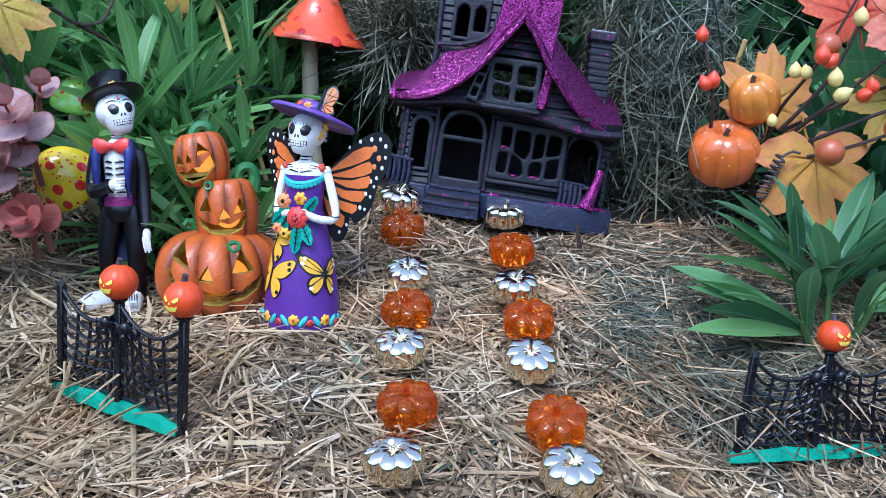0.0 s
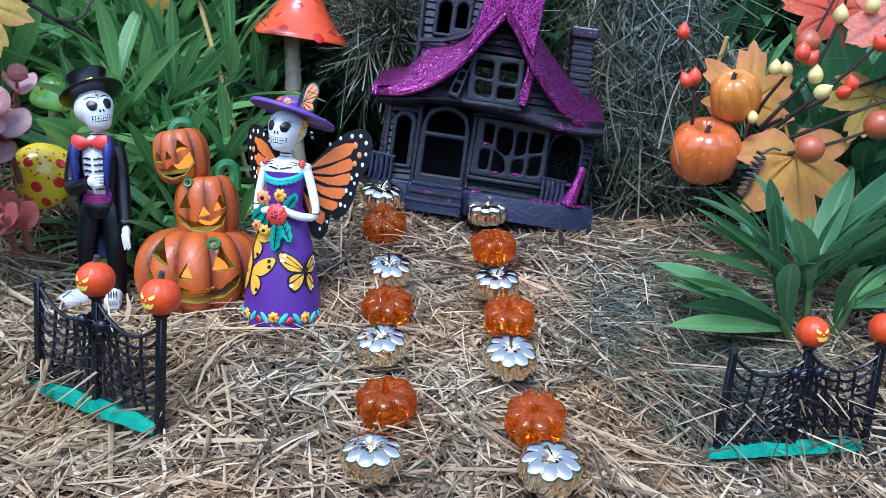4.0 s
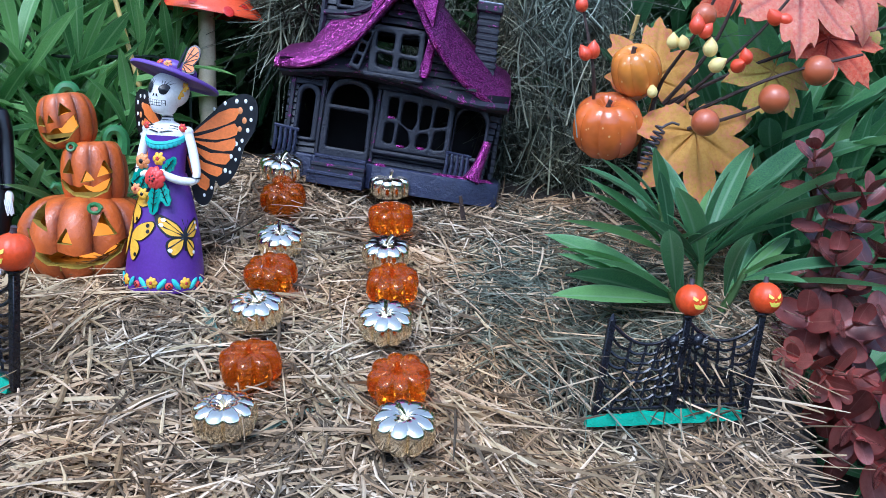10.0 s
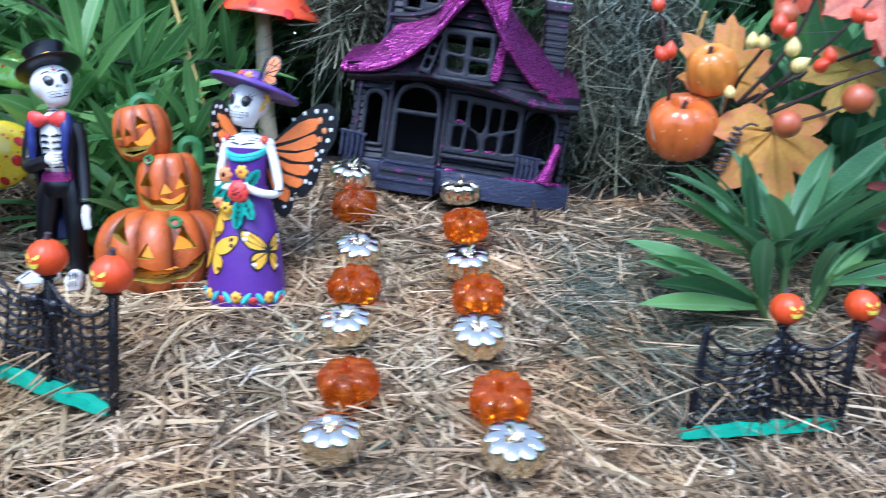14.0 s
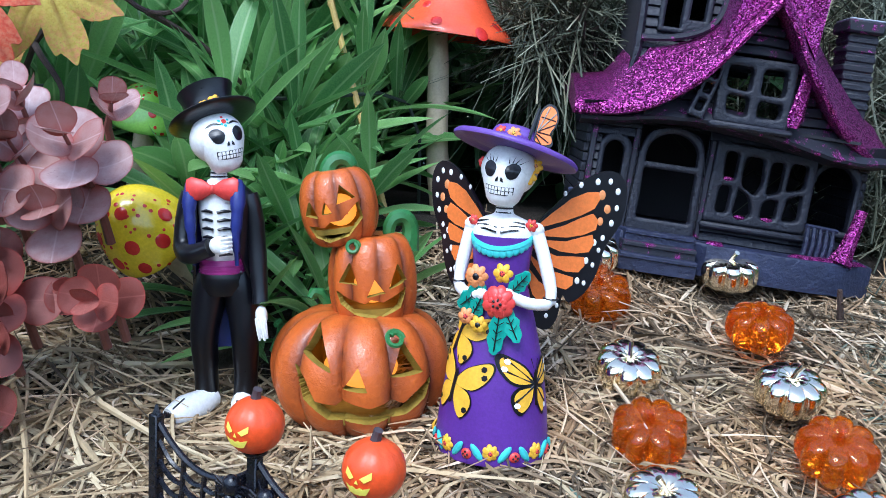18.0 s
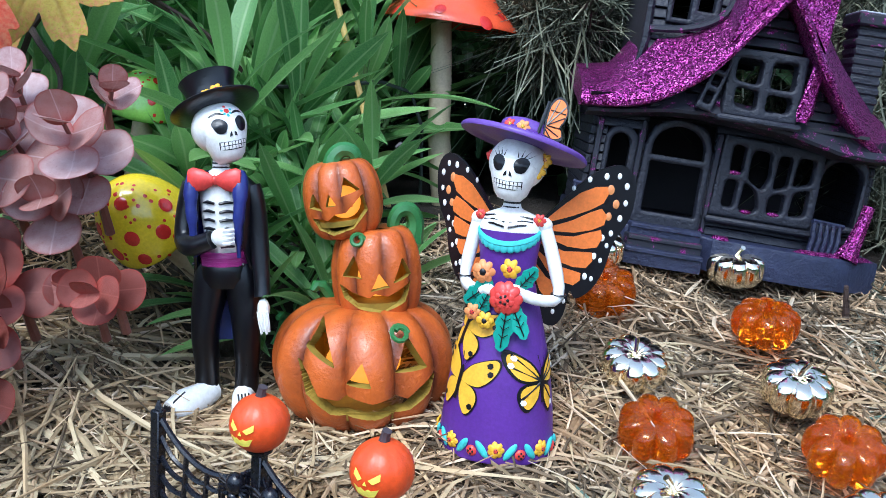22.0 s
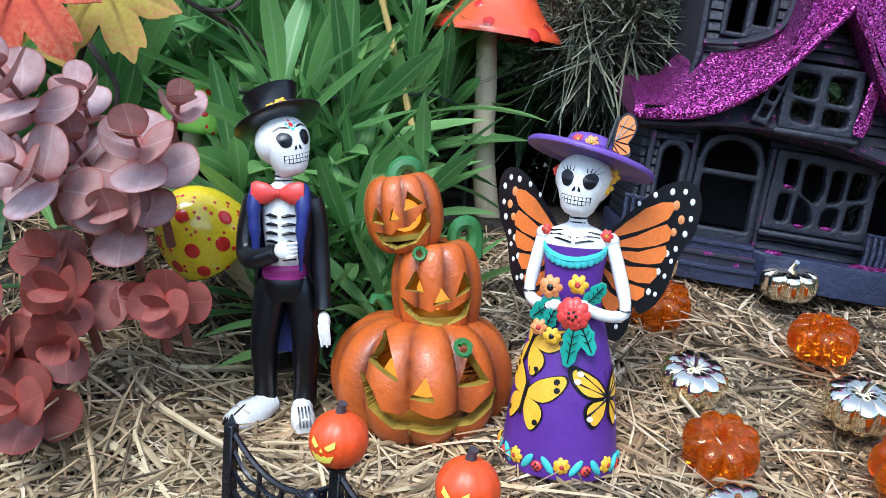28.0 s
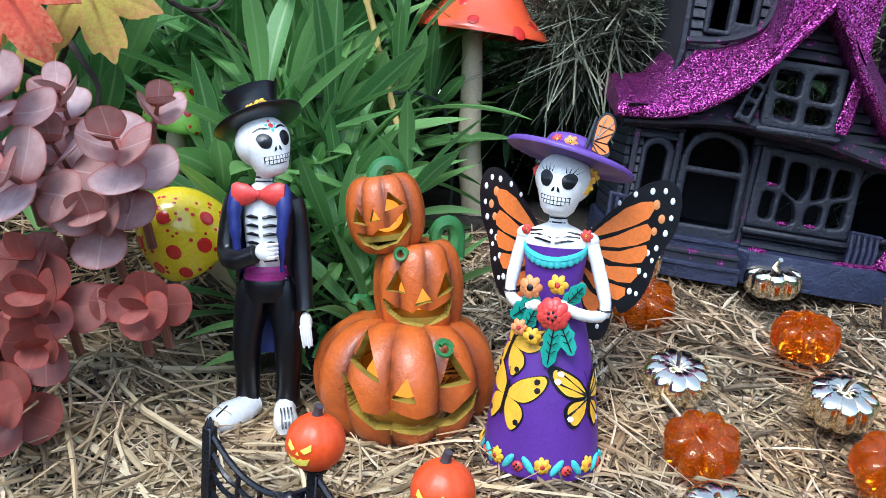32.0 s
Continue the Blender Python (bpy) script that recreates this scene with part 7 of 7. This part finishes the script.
tagged(new("hedge", blades("hedge", np.stack([x, y, rng.random(n) ** 1.3 * 1.3], 1), way, L, L * rng.uniform(0.09, 0.14, n), LEAFDARK, bend=np.stack([rng.normal(0, 0.1, n), rng.normal(0, 0.1, n), -rng.uniform(0.05, 0.4, n)], 1), rows=5, flat=True, shape=lance)), "tall dark green hedge closing the garden behind", "hedge", kind="stuff")
# out-of-view hedge, added to darken the gold pumpkins' reflections and deepen contrast
n = 7000
a = rng.uniform(0.98 * np.pi, 2.02 * np.pi, n)
d = rng.uniform(2.2, 2.6, n)
x, y, z = d * np.cos(a), 0.9 + 1.15 * d * np.sin(a), rng.random(n) * 0.45
a = rng.uniform(0, 2 * np.pi, n)
way = np.stack([np.cos(a) * 0.7, np.sin(a) * 0.7, rng.uniform(0.1, 1.2, n)], 1)
L = rng.uniform(0.14, 0.28, n)
tagged(new("hedge", blades("hedge", np.stack([x, y, z], 1), way, L, L * rng.uniform(0.12, 0.18, n), LEAFDARK, bend=np.stack([rng.normal(0, 0.1, n), rng.normal(0, 0.1, n), -rng.uniform(0.05, 0.4, n)], 1), rows=4, flat=True, shape=lance)), "unseen dark hedge added behind the camera for dark reflections and contrast", "hedge", kind="stuff")
n = 2600
x, y = np.concatenate([rng.uniform(-0.85, -0.36, n // 2), rng.uniform(0.40, 0.95, n - n // 2)]), rng.uniform(0.15, 0.8, n)
a = rng.uniform(0, 2 * np.pi, n)
way = np.stack([np.cos(a), np.sin(a), rng.uniform(0.2, 1.4, n)], 1)
L = rng.uniform(0.05, 0.12, n)
tagged(new("low_greenery", blades("low_greenery", np.stack([x, y, ground_z(x, y) + rng.random(n) * 0.12], 1), way, L, L * 0.07, LEAFDARK, bend=np.stack([rng.normal(0, 0.1, n), rng.normal(0, 0.1, n), -rng.uniform(0.1, 0.6, n)], 1), rows=5, flat=True, shape=lance)), "low green garden plants beside the straw mound", "greenery", kind="stuff")


# ---- succulents ----
def round_leaf(mat, cup=0.22, long=1.08, rings=5, seg=22, slim=1.0):
    """A round, thick, cupped leaf with a short stalk; its rim carries a redder tone."""
    g = Geo()
    top, rim = [], []
    for side in (1, -1):
        for k in range(rings + 1):
            s = k / rings
            for j in range(seg):
                a = 2 * math.pi * j / seg
                r = s * 0.5 * (1 + 0.04 * math.sin(3 * a + 1))
                x, y = slim * r * math.cos(a), 0.52 + long * r * math.sin(a) * (1 - 0.05 * math.sin(a))
                z = cup * (r * r * 1.6) - 0.10 * y * y + side * 0.022 * (1 - s ** 4) + 0.012 * math.sin(4 * a) * s * s
                top.append((x, y, z))
                rim.append(s)
    n = rings * seg + seg
    f = []
    for o, rev in ((0, False), (n, True)):
        for k in range(rings):
            for j in range(seg):
                q = (o + k * seg + j, o + k * seg + (j + 1) % seg, o + (k + 1) * seg + (j + 1) % seg, o + (k + 1) * seg + j)
                f.append(q[::-1] if rev else q)
    g.add(top, f)
    g.tube([(0, -0.02, 0.0), (0, 0.06, 0.02)], 0.03, 0, None, 6)
    me = mesh_of("leaf", g, mat, True, 70)
    at = me.attributes.new("rim", 'FLOAT', 'POINT')
    at.data.foreach_set("value", (rim + [0.0] * (len(me.vertices) - len(rim)))[:len(me.vertices)])
    return me


def succulent(label, mat, spots, seed, stem_base, slim=1.0):
    """spots: stems of round leaves in opposite pairs: tip place, way, size, number of pairs."""
    r = random.Random(seed)
    kinds = [round_leaf(mat, c, l, slim=slim) for c, l in ((0.16, 1.02), (0.34, 0.95), (0.10, 1.04))]
    ob = thing("round_leaf_succulent", Matrix.Translation(stem_base), label, "succulent")
    inv = Matrix.Translation(-Vector(stem_base))
    for tip, way, size, pairs in spots:
        tip, way = Vector(tip), Vector(way).normalized()
        length = size * 0.42 * pairs
        root = tip - way * length
        part("stem", Geo().tube([inv @ (root + Vector((0, 0.01, -0.02))), inv @ root, inv @ tip], [0.0022, 0.0018, 0.0008], sides=7), STEMRED, ob)
        up = way.to_track_quat('Z', 'Y').to_matrix().to_4x4()
        for k in range(pairs):
            s = size * (0.5 + 0.5 * min(1, (k + 0.6) / 2.0))
            for h in (0, 180):
                a = h + 90 * k + r.uniform(-18, 18)
                e = max(10, 64 - 17 * k) + r.uniform(-9, 9)
                p = tip - way * (length * k / pairs)
                m = inv @ Matrix.Translation(p) @ up @ Matrix.Rotation(radians(a), 4, 'Z') @ Matrix.Rotation(radians(e), 4, 'X') @ Matrix.Diagonal((s, s, s, 1))
                leaf = part("leaf", r.choice(kinds), None, ob)
                leaf.matrix_basis = m
    return ob


succulent("dusty pink round-leaved succulent in stacked pairs beside the straw", PINKLEAF, [
    ((-0.2500, 0.485, 0.3150), (0.08, -0.78, 0.62), 0.0222, 5), ((-0.2878, 0.525, 0.3325), (0.0, -0.55, 0.83), 0.0195, 4), ((-0.241, 0.510, 0.3271), (0.4, -0.6, 0.68), 0.0175, 2), ((-0.297, 0.480, 0.3395), (-0.1, -0.75, 0.65), 0.0215, 4),
    ((-0.2822, 0.505, 0.3121), (-0.1, -0.65, 0.75), 0.0210, 5), ((-0.2900, 0.470, 0.3060), (-0.25, -0.85, 0.45), 0.0225, 4), ((-0.262, 0.490, 0.2860), (0.1, -0.85, 0.40), 0.0220, 3), ((-0.322, 0.51, 0.325), (-0.2, -0.7, 0.7), 0.0224, 5), ((-0.349, 0.49, 0.303), (-0.3, -0.7, 0.65), 0.0224, 5)], 2, on_ground(-0.285, 0.53))
succulent("brick-red round-leaved succulent trailing over the straw edge", REDLEAF, [
    ((-0.2400, 0.475, 0.2525), (0.06, -0.97, 0.20), 0.0168, 4), ((-0.2760, 0.470, 0.2585), (0.10, -0.90, 0.42), 0.0205, 4), ((-0.2870, 0.487, 0.2680), (-0.1, -0.75, 0.65), 0.0205, 3), ((-0.2890, 0.455, 0.2193), (0.05, -0.92, 0.35), 0.0200, 4),
    ((-0.2740, 0.465, 0.2400), (0.25, -0.92, 0.15), 0.0175, 3), ((-0.2540, 0.495, 0.2500), (-0.1, -0.8, 0.5), 0.0180, 2), ((-0.3000, 0.470, 0.2350), (-0.1, -0.85, 0.5), 0.0210, 3), ((-0.318, 0.47, 0.252), (-0.3, -0.7, 0.7), 0.0215, 5)], 3, on_ground(-0.31, 0.49))
succulent("wine-red oval-leaved succulent spilling beside the straw mound", WINELEAF, [
    ((0.309, 0.515, 0.270), (-0.2, -0.3, 1), 0.021, 4), ((0.322, 0.508, 0.245), (0.1, -0.5, 1), 0.023, 5), ((0.342, 0.51, 0.243), (0.2, -0.4, 1), 0.023, 4), ((0.320, 0.50, 0.208), (-0.2, -0.6, 0.8), 0.025, 5), ((0.350, 0.50, 0.215), (0.2, -0.5, 0.9), 0.026, 5),
    ((0.298, 0.488, 0.172), (-0.4, -0.7, 0.6), 0.028, 4), ((0.325, 0.482, 0.168), (0.1, -0.8, 0.5), 0.028, 5), ((0.352, 0.48, 0.172), (0.2, -0.7, 0.6), 0.028, 5),
    ((0.322, 0.462, 0.105), (0.0, -0.9, -0.2), 0.026, 5), ((0.336, 0.45, 0.085), (0.1, -0.9, -0.1), 0.027, 5), ((0.352, 0.46, 0.13), (0.2, -0.9, 0.2), 0.027, 5), ((0.372, 0.46, 0.10), (0.2, -0.8, 0.3), 0.026, 4)], 4, on_ground(0.36, 0.50), 0.68)
succulent("bright red young shoots of an oval-leaved succulent", REDLEAF, [
    ((0.284, 0.470, 0.150), (-0.5, -0.7, 0.4), 0.020, 3), ((0.303, 0.462, 0.135), (0.1, -0.9, -0.4), 0.022, 3), ((0.318, 0.46, 0.142), (0.4, -0.8, 0.1), 0.020, 3)], 9, on_ground(0.325, 0.49), 0.6)


# ---- autumn sprays ----
def maple_mesh(mat, seed, curl_=0.25):
    """A five-lobed cloth leaf with toothed lobes, raised veins and a cupped blade; unit width."""
    r = random.Random(seed)
    turn = [0, 7, 13, 25, 37, 45, 50, 58, 65, 78, 90, 99, 106, 118, 135, 152, 170, 180]
    reach = [0.62, 0.50, 0.53, 0.31, 0.46, 0.52, 0.58, 0.48, 0.50, 0.29, 0.38, 0.47, 0.41, 0.38, 0.30, 0.26, 0.15, 0.06]
    seg, rings = 180, 8
    top, ribs, far = [], [], []
    for k in range(rings + 1):
        s = k / rings
        for j in range(seg):
            d = 360 * j / seg
            off = abs((d + 180) % 360 - 180)
            rad = float(np.interp(off, turn, reach)) * (1 + 0.02 * r.uniform(-1, 1) * (s > 0.99))
            x, y = rad * s * math.sin(radians(d)), rad * s * math.cos(radians(d))
            vein = min(abs(off - c) for c in (0, 50, 99))
            ribs.append(math.exp(-(vein * s / 1.6) ** 2) * (1 - 0.6 * s))
            far.append(s)
            z = -curl_ * (x * x + y * y) - 0.020 * math.exp(-(vein / 3.5) ** 2) * (1 - s) + 0.03 * math.sin(12 * x + seed) * s + 0.025 * math.cos(9 * y + seed) * s
            top.append((x, y, z))
    f = [(k * seg + j, k * seg + (j + 1) % seg, (k + 1) * seg + (j + 1) % seg, (k + 1) * seg + j) for k in range(rings) for j in range(seg)]
    g = Geo()
    g.add(top, f)
    g.add([(p[0], p[1], p[2] - 0.008) for p in top], [q[::-1] for q in f])
    ring = rings * seg
    n = len(top)
    g.add([top[ring + j] for j in range(seg)] + [(top[ring + j][0], top[ring + j][1], top[ring + j][2] - 0.008) for j in range(seg)], [(j, (j + 1) % seg, (j + 1) % seg + seg, j + seg) for j in range(seg)])
    g.tube([(0, -0.02, 0.0), (0.02, -0.2, -0.02), (0.0, -0.36, -0.06)], [0.012, 0.011, 0.009], 0, None, 6)
    me = mesh_of("leaf", g, mat, True, 75)
    for name, values in (("vein", ribs), ("reach", far)):
        at = me.attributes.new(name, 'FLOAT', 'POINT')
        at.data.foreach_set("value", (values + values + [0.5] * (len(me.vertices) - 2 * n)))
    return me


def facing(p, normal, spin, size):
    q = Vector(normal).normalized().to_track_quat('Z', 'Y').to_matrix().to_4x4()
    return Matrix.Translation(p) @ q @ Matrix.Rotation(radians(spin), 4, 'Z') @ Matrix.Diagonal((size, size, size, 1))


def gourd_mesh(r, h, mat, seed):
    return mesh_of("body", Geo().lathe(smooth_profile(rib_profile(r, h), 3), 0, None, 90, 9, 0.085, power=0.7), mat)


spray = thing("autumn_spray", pose(0.225, 0.600, float(ground_z(0.225, 0.60))), "artificial autumn spray of orange gourds, cloth leaves and berries", "autumn decoration")
ORIGIN = Matrix.Translation((0.225, 0.600, float(ground_z(0.225, 0.60)))).inverted()


def under(ob, m):
    ob.matrix_basis = ORIGIN @ m
    return ob


def gourd(m, r, h, mat, label):
    b = under(part("gourd", gourd_mesh(r, h, mat, 1), None, spray, label), m)
    part("stem", Geo().tube([(0, 0, 0), (0.0005, 0, 0.003), (0.002, 0, 0.0055)], [0.0022, 0.0015, 0.0017], sides=7), BARK, b, "", Matrix.Translation((0, 0, h * 0.84)))
    return b


gourd(Matrix.Translation((0.197, 0.592, 0.285)) @ pose(0, 0, 0, 30, -8, 0) @ Matrix.Translation((0, 0, -0.020)), 0.0245, 0.0395, GOURD, "round glossy orange gourd")
gourd(Matrix.Translation((0.213, 0.583, 0.323)) @ pose(0, 0, 0, 26, -20, 0) @ Matrix.Translation((0, 0, -0.016)), 0.0172, 0.031, GOURDTOP, "small amber ribbed gourd")
for k, (mat, p, nrm, spin, size, label) in enumerate((
        (FALLGOLD, (0.254, 0.576, 0.281), (0.05, -1, 0.35), 185, 0.092, "golden cloth maple leaf"), (FALLGOLD, (0.232, 0.606, 0.318), (0.1, -1, 0.25), -10, 0.078, "golden cloth maple leaf"),
        (FALLPINK, (0.312, 0.556, 0.379), (0.1, -1, 0.45), 170, 0.090, "salmon-pink cloth maple leaf"), (FALLRED, (0.340, 0.572, 0.344), (0.0, -1, 0.6), 215, 0.068, "scarlet cloth maple leaf"),
        (FALLYELLOW, (0.306, 0.578, 0.322), (0.0, -1, 0.5), 150, 0.060, "yellow cloth maple leaf"), (FALLPINK, (0.352, 0.57, 0.384), (0.2, -1, 0.3), 140, 0.080, "salmon-pink cloth maple leaf"),
        (FALLYELLOW, (0.372, 0.60, 0.368), (0.2, -1, 0.3), 100, 0.075, "yellow cloth maple leaf"), (FALLRED, (0.285, 0.60, 0.380), (0.1, -1, 0.2), 20, 0.07, "scarlet cloth maple leaf"))):
    under(part("leaf", maple_mesh(mat, k), None, spray, label), facing(p, nrm, spin, size))
twigs = [[(0.228, 0.598, 0.290), (0.232, 0.585, 0.315), (0.246, 0.560, 0.345), (0.262, 0.545, 0.385)], [(0.235, 0.600, 0.290), (0.258, 0.575, 0.315), (0.285, 0.552, 0.345), (0.310, 0.54, 0.380)], [(0.24, 0.60, 0.285), (0.262, 0.565, 0.300), (0.300, 0.548, 0.318), (0.345, 0.535, 0.330)],
         [(0.235, 0.602, 0.280), (0.25, 0.575, 0.283), (0.275, 0.555, 0.292), (0.300, 0.545, 0.303)], [(0.19, 0.61, 0.285), (0.186, 0.59, 0.300), (0.182, 0.575, 0.322), (0.172, 0.57, 0.365)], [(0.238, 0.60, 0.30), (0.262, 0.58, 0.335), (0.275, 0.57, 0.37), (0.280, 0.565, 0.40)],
         [(0.225, 0.61, 0.25), (0.224, 0.606, 0.27), (0.226, 0.60, 0.292)], [(0.24, 0.60, 0.300), (0.29, 0.585, 0.325), (0.35, 0.575, 0.345), (0.42, 0.57, 0.36)]]
for tw in twigs:
    pts = [ORIGIN @ p for p in smooth_path(tw, 4)]
    part("twig", Geo().tube(pts, [0.0016 - 0.0008 * k / len(pts) for k in range(len(pts))], sides=6), BARK, spray, "dark paper-wrapped wire twig")
pod = mesh_of("berry", Geo().lathe(smooth_profile([(0.0003, -1.0), (0.55, -0.8), (0.86, -0.2), (0.8, 0.35), (0.5, 0.85), (0.12, 1.25), (0.0003, 1.4)], 2), 0, None, 14), BERRYRED)
pod_c = mesh_of("berry", Geo().lathe(smooth_profile([(0.0003, -1.0), (0.55, -0.8), (0.86, -0.2), (0.8, 0.35), (0.5, 0.85), (0.12, 1.25), (0.0003, 1.4)], 2), 0, None, 14), BERRYCREAM)
ball_b = mesh_of("berry", Geo().ball((0, 0, 0), 1.0, seg=20, rows=14), BERRYRUST)
for me, p, s, rx, rz in ((ball_b, (0.250, 0.545, 0.2865), 0.0090, 0, 0), (ball_b, (0.294, 0.545, 0.302), 0.0096, 0, 0), (ball_b, (0.3215, 0.545, 0.3205), 0.0098, 0, 0), (ball_b, (0.249, 0.555, 0.355), 0.0080, 0, 0),
                         (pod, (0.181, 0.572, 0.3335), 0.0055, 20, 0), (pod, (0.1755, 0.571, 0.3315), 0.0050, -30, 90), (pod, (0.172, 0.57, 0.363), 0.0050, 10, 0), (pod, (0.2415, 0.545, 0.3475), 0.0058, 10, 0), (pod, (0.2475, 0.546, 0.344), 0.0050, 40, 60), (pod, (0.2925, 0.548, 0.3535), 0.0056, 50, -60), (pod, (0.299, 0.547, 0.352), 0.0050, 70, -80), (pod, (0.2685, 0.543, 0.3225), 0.0054, 80, 10), (pod, (0.2735, 0.543, 0.328), 0.0050, 30, -40),
                         (pod_c, (0.2515, 0.547, 0.3335), 0.0055, 10, 0), (pod_c, (0.2555, 0.545, 0.323), 0.0055, 60, 50), (pod_c, (0.2315, 0.562, 0.339), 0.0048, 10, 0), (pod_c, (0.238, 0.560, 0.338), 0.0046, 30, -40), (pod_c, (0.222, 0.572, 0.307), 0.0042, -20, 0), (pod_c, (0.268, 0.553, 0.372), 0.0055, 20, 0), (pod_c, (0.288, 0.552, 0.378), 0.0055, 20, 0)):
    under(part("berry", me, None, spray), Matrix.Translation(p) @ pose(0, 0, 0, rx, 0, rz) @ Matrix.Diagonal((s, s, s, 1)))
coil = [(0.0034 * math.cos(0.9 * k) * min(1, (k + 4) / 12), 0.0034 * math.sin(0.9 * k) * min(1, (k + 4) / 12), 0.00055 * k) for k in range(62)]
tail = [(0.002, -0.001, 0.036), (0.005, -0.001, 0.039), (0.010, -0.001, 0.0395)]
under(part("wire_tendril", Geo().tube(coil + tail, 0.0009, sides=6), STEMDARK, spray, "dark coiled wire tendril"), Matrix.Translation((0.216, 0.574, 0.253)) @ pose(0, 0, 0, 10, 22, 0))

left = thing("autumn_garland", pose(-0.36, 0.64, float(ground_z(-0.36, 0.64))), "artificial garland of red and yellow cloth maple leaves", "autumn decoration")
ORIGIN = Matrix.Translation((-0.36, 0.64, float(ground_z(-0.36, 0.64)))).inverted()
for k, (mat, p, nrm, spin, size, label) in enumerate(((FALLRED, (-0.320, 0.545, 0.380), (0.2, -1, 0.3), 160, 0.072, "scarlet cloth maple leaf"), (FALLYELLOW, (-0.297, 0.58, 0.384), (0.0, -1, 0.3), 200, 0.066, "yellow cloth maple leaf"), (FALLYELLOW, (-0.345, 0.60, 0.370), (0.2, -1, 0.3), 120, 0.075, "yellow cloth maple leaf"),
                                                   (FALLGOLD, (-0.335, 0.60, 0.405), (0.0, -1, 0.2), 30, 0.080, "golden cloth maple leaf"), (FALLYELLOW, (-0.205, 0.66, 0.425), (0.0, -1, -0.2), 180, 0.07, "yellow cloth maple leaf"), (FALLRED, (-0.37, 0.56, 0.40), (0.2, -1, 0.2), 60, 0.08, "scarlet cloth maple leaf"), (FALLYELLOW, (-0.38, 0.62, 0.34), (0.2, -1, 0.1), 80, 0.07, "yellow cloth maple leaf"))):
    leaf = part("leaf", maple_mesh(mat, 30 + k), None, left, label)
    leaf.matrix_basis = ORIGIN @ facing(p, nrm, spin, size)
for tw in ([(-0.36, 0.64, 0.22), (-0.345, 0.63, 0.30), (-0.325, 0.62, 0.36), (-0.285, 0.615, 0.386), (-0.262, 0.615, 0.376), (-0.246, 0.62, 0.378), (-0.240, 0.63, 0.395)], [(-0.325, 0.62, 0.36), (-0.312, 0.60, 0.352), (-0.298, 0.59, 0.335), (-0.302, 0.59, 0.318)], [(-0.262, 0.615, 0.376), (-0.24, 0.64, 0.36), (-0.215, 0.66, 0.33)], [(-0.34, 0.63, 0.33), (-0.36, 0.60, 0.37), (-0.37, 0.57, 0.41)]):
    pts = [ORIGIN @ p for p in smooth_path(tw, 4)]
    part("twig", Geo().tube(pts, [0.0020 - 0.0010 * k / len(pts) for k in range(len(pts))], sides=6), BARK, left, "dark paper-wrapped wire twig")
cone = Geo()
for k in range(34):
    a, h = k * 2.4, k / 34
    cone.ball((0.011 * math.sin(math.pi * (0.15 + 0.8 * h)) * math.cos(a), 0.011 * math.sin(math.pi * (0.15 + 0.8 * h)) * math.sin(a), 0.024 * h), (0.0035, 0.0035, 0.0015), 0, None, 7, 5)
c = part("pine_cone", cone, BARK, left, "brown pine cone")
c.matrix_basis = ORIGIN @ Matrix.Translation((-0.272, 0.60, 0.392))

# ---- canes, wire and stray pieces ----
for a, b, lab in (((-0.140, 0.679, 0.22), (-0.192, 0.679, 0.46), "thin yellow bamboo cane among the leaves"), ((0.205, 0.73, 0.22), (0.234, 0.665, 0.37), "thin yellow bamboo cane behind the gourds")):
    a = (a[0], a[1], float(ground_z(a[0], a[1])) - 0.01)
    mid = [Vector(a).lerp(Vector(b), t) for t in (0, 0.3, 0.31, 0.32, 0.65, 0.66, 0.67, 1)]
    tagged(part("bamboo_cane", Geo().tube(mid, [0.0021, 0.0020, 0.0025, 0.0020, 0.0019, 0.0024, 0.0019, 0.0018], sides=8), BAMBOO), lab, "cane")

tagged(part("garden_wire", Geo().tube(smooth_path([(-0.55, 0.66, 0.352), (-0.40, 0.655, 0.343), (-0.30, 0.65, 0.337), (-0.20, 0.66, 0.332), (-0.13, 0.70, 0.33), (-0.125, 0.71, float(ground_z(-0.125, 0.71)))], 3), 0.0012, sides=6), WIRE), "thin dark wire strung behind the succulents", "wire")
tagged(part("broken_twig", Geo().tube([(0.098, 0.590, float(ground_z(0.098, 0.59)) + 0.002), (0.096, 0.585, float(ground_z(0.098, 0.59)) + 0.016), (0.094, 0.583, float(ground_z(0.098, 0.59)) + 0.030)], [0.0022, 0.0018, 0.0012], sides=6), BARK), "short brown broken twig standing in the straw", "twig")
for k, (x, y, a, L) in enumerate(((0.012, 0.392, 38, 0.062), (-0.048, 0.452, 118, 0.055), (0.10, 0.53, 20, 0.06), (0.135, 0.56, 150, 0.05))):
    d = Vector((math.cos(radians(a)), math.sin(radians(a)), 0))
    p0 = np.array([[x - d.x * L / 2, y - d.y * L / 2, float(ground_z(x - d.x * L / 2, y - d.y * L / 2)) + 0.008]])
    p1 = np.array([[x + d.x * L / 2, y + d.y * L / 2, float(ground_z(x + d.x * L / 2, y + d.y * L / 2)) + 0.008]])
    me = blades("dry_blade", p0, p1 - p0, np.array([L]), np.array([0.0026]), DRYBLADE, bend=np.array([[0.05, -0.05, 0.01]]), rows=8, flat=True, fold=0.4, shape=lance)
    tagged(new("dry_blade", me), "dried grey-green grass blade lying on the straw", "grass blade", "dry blades on the straw")

clump("striped_leaf_plant", "small green plant with pink-edged leaves at the foot of the straw", on_ground(-0.205, 0.315, 0.0), 2, 5, (0.05, 0.07), (35, 80), BLADES, 90, 0.012, 0.02)
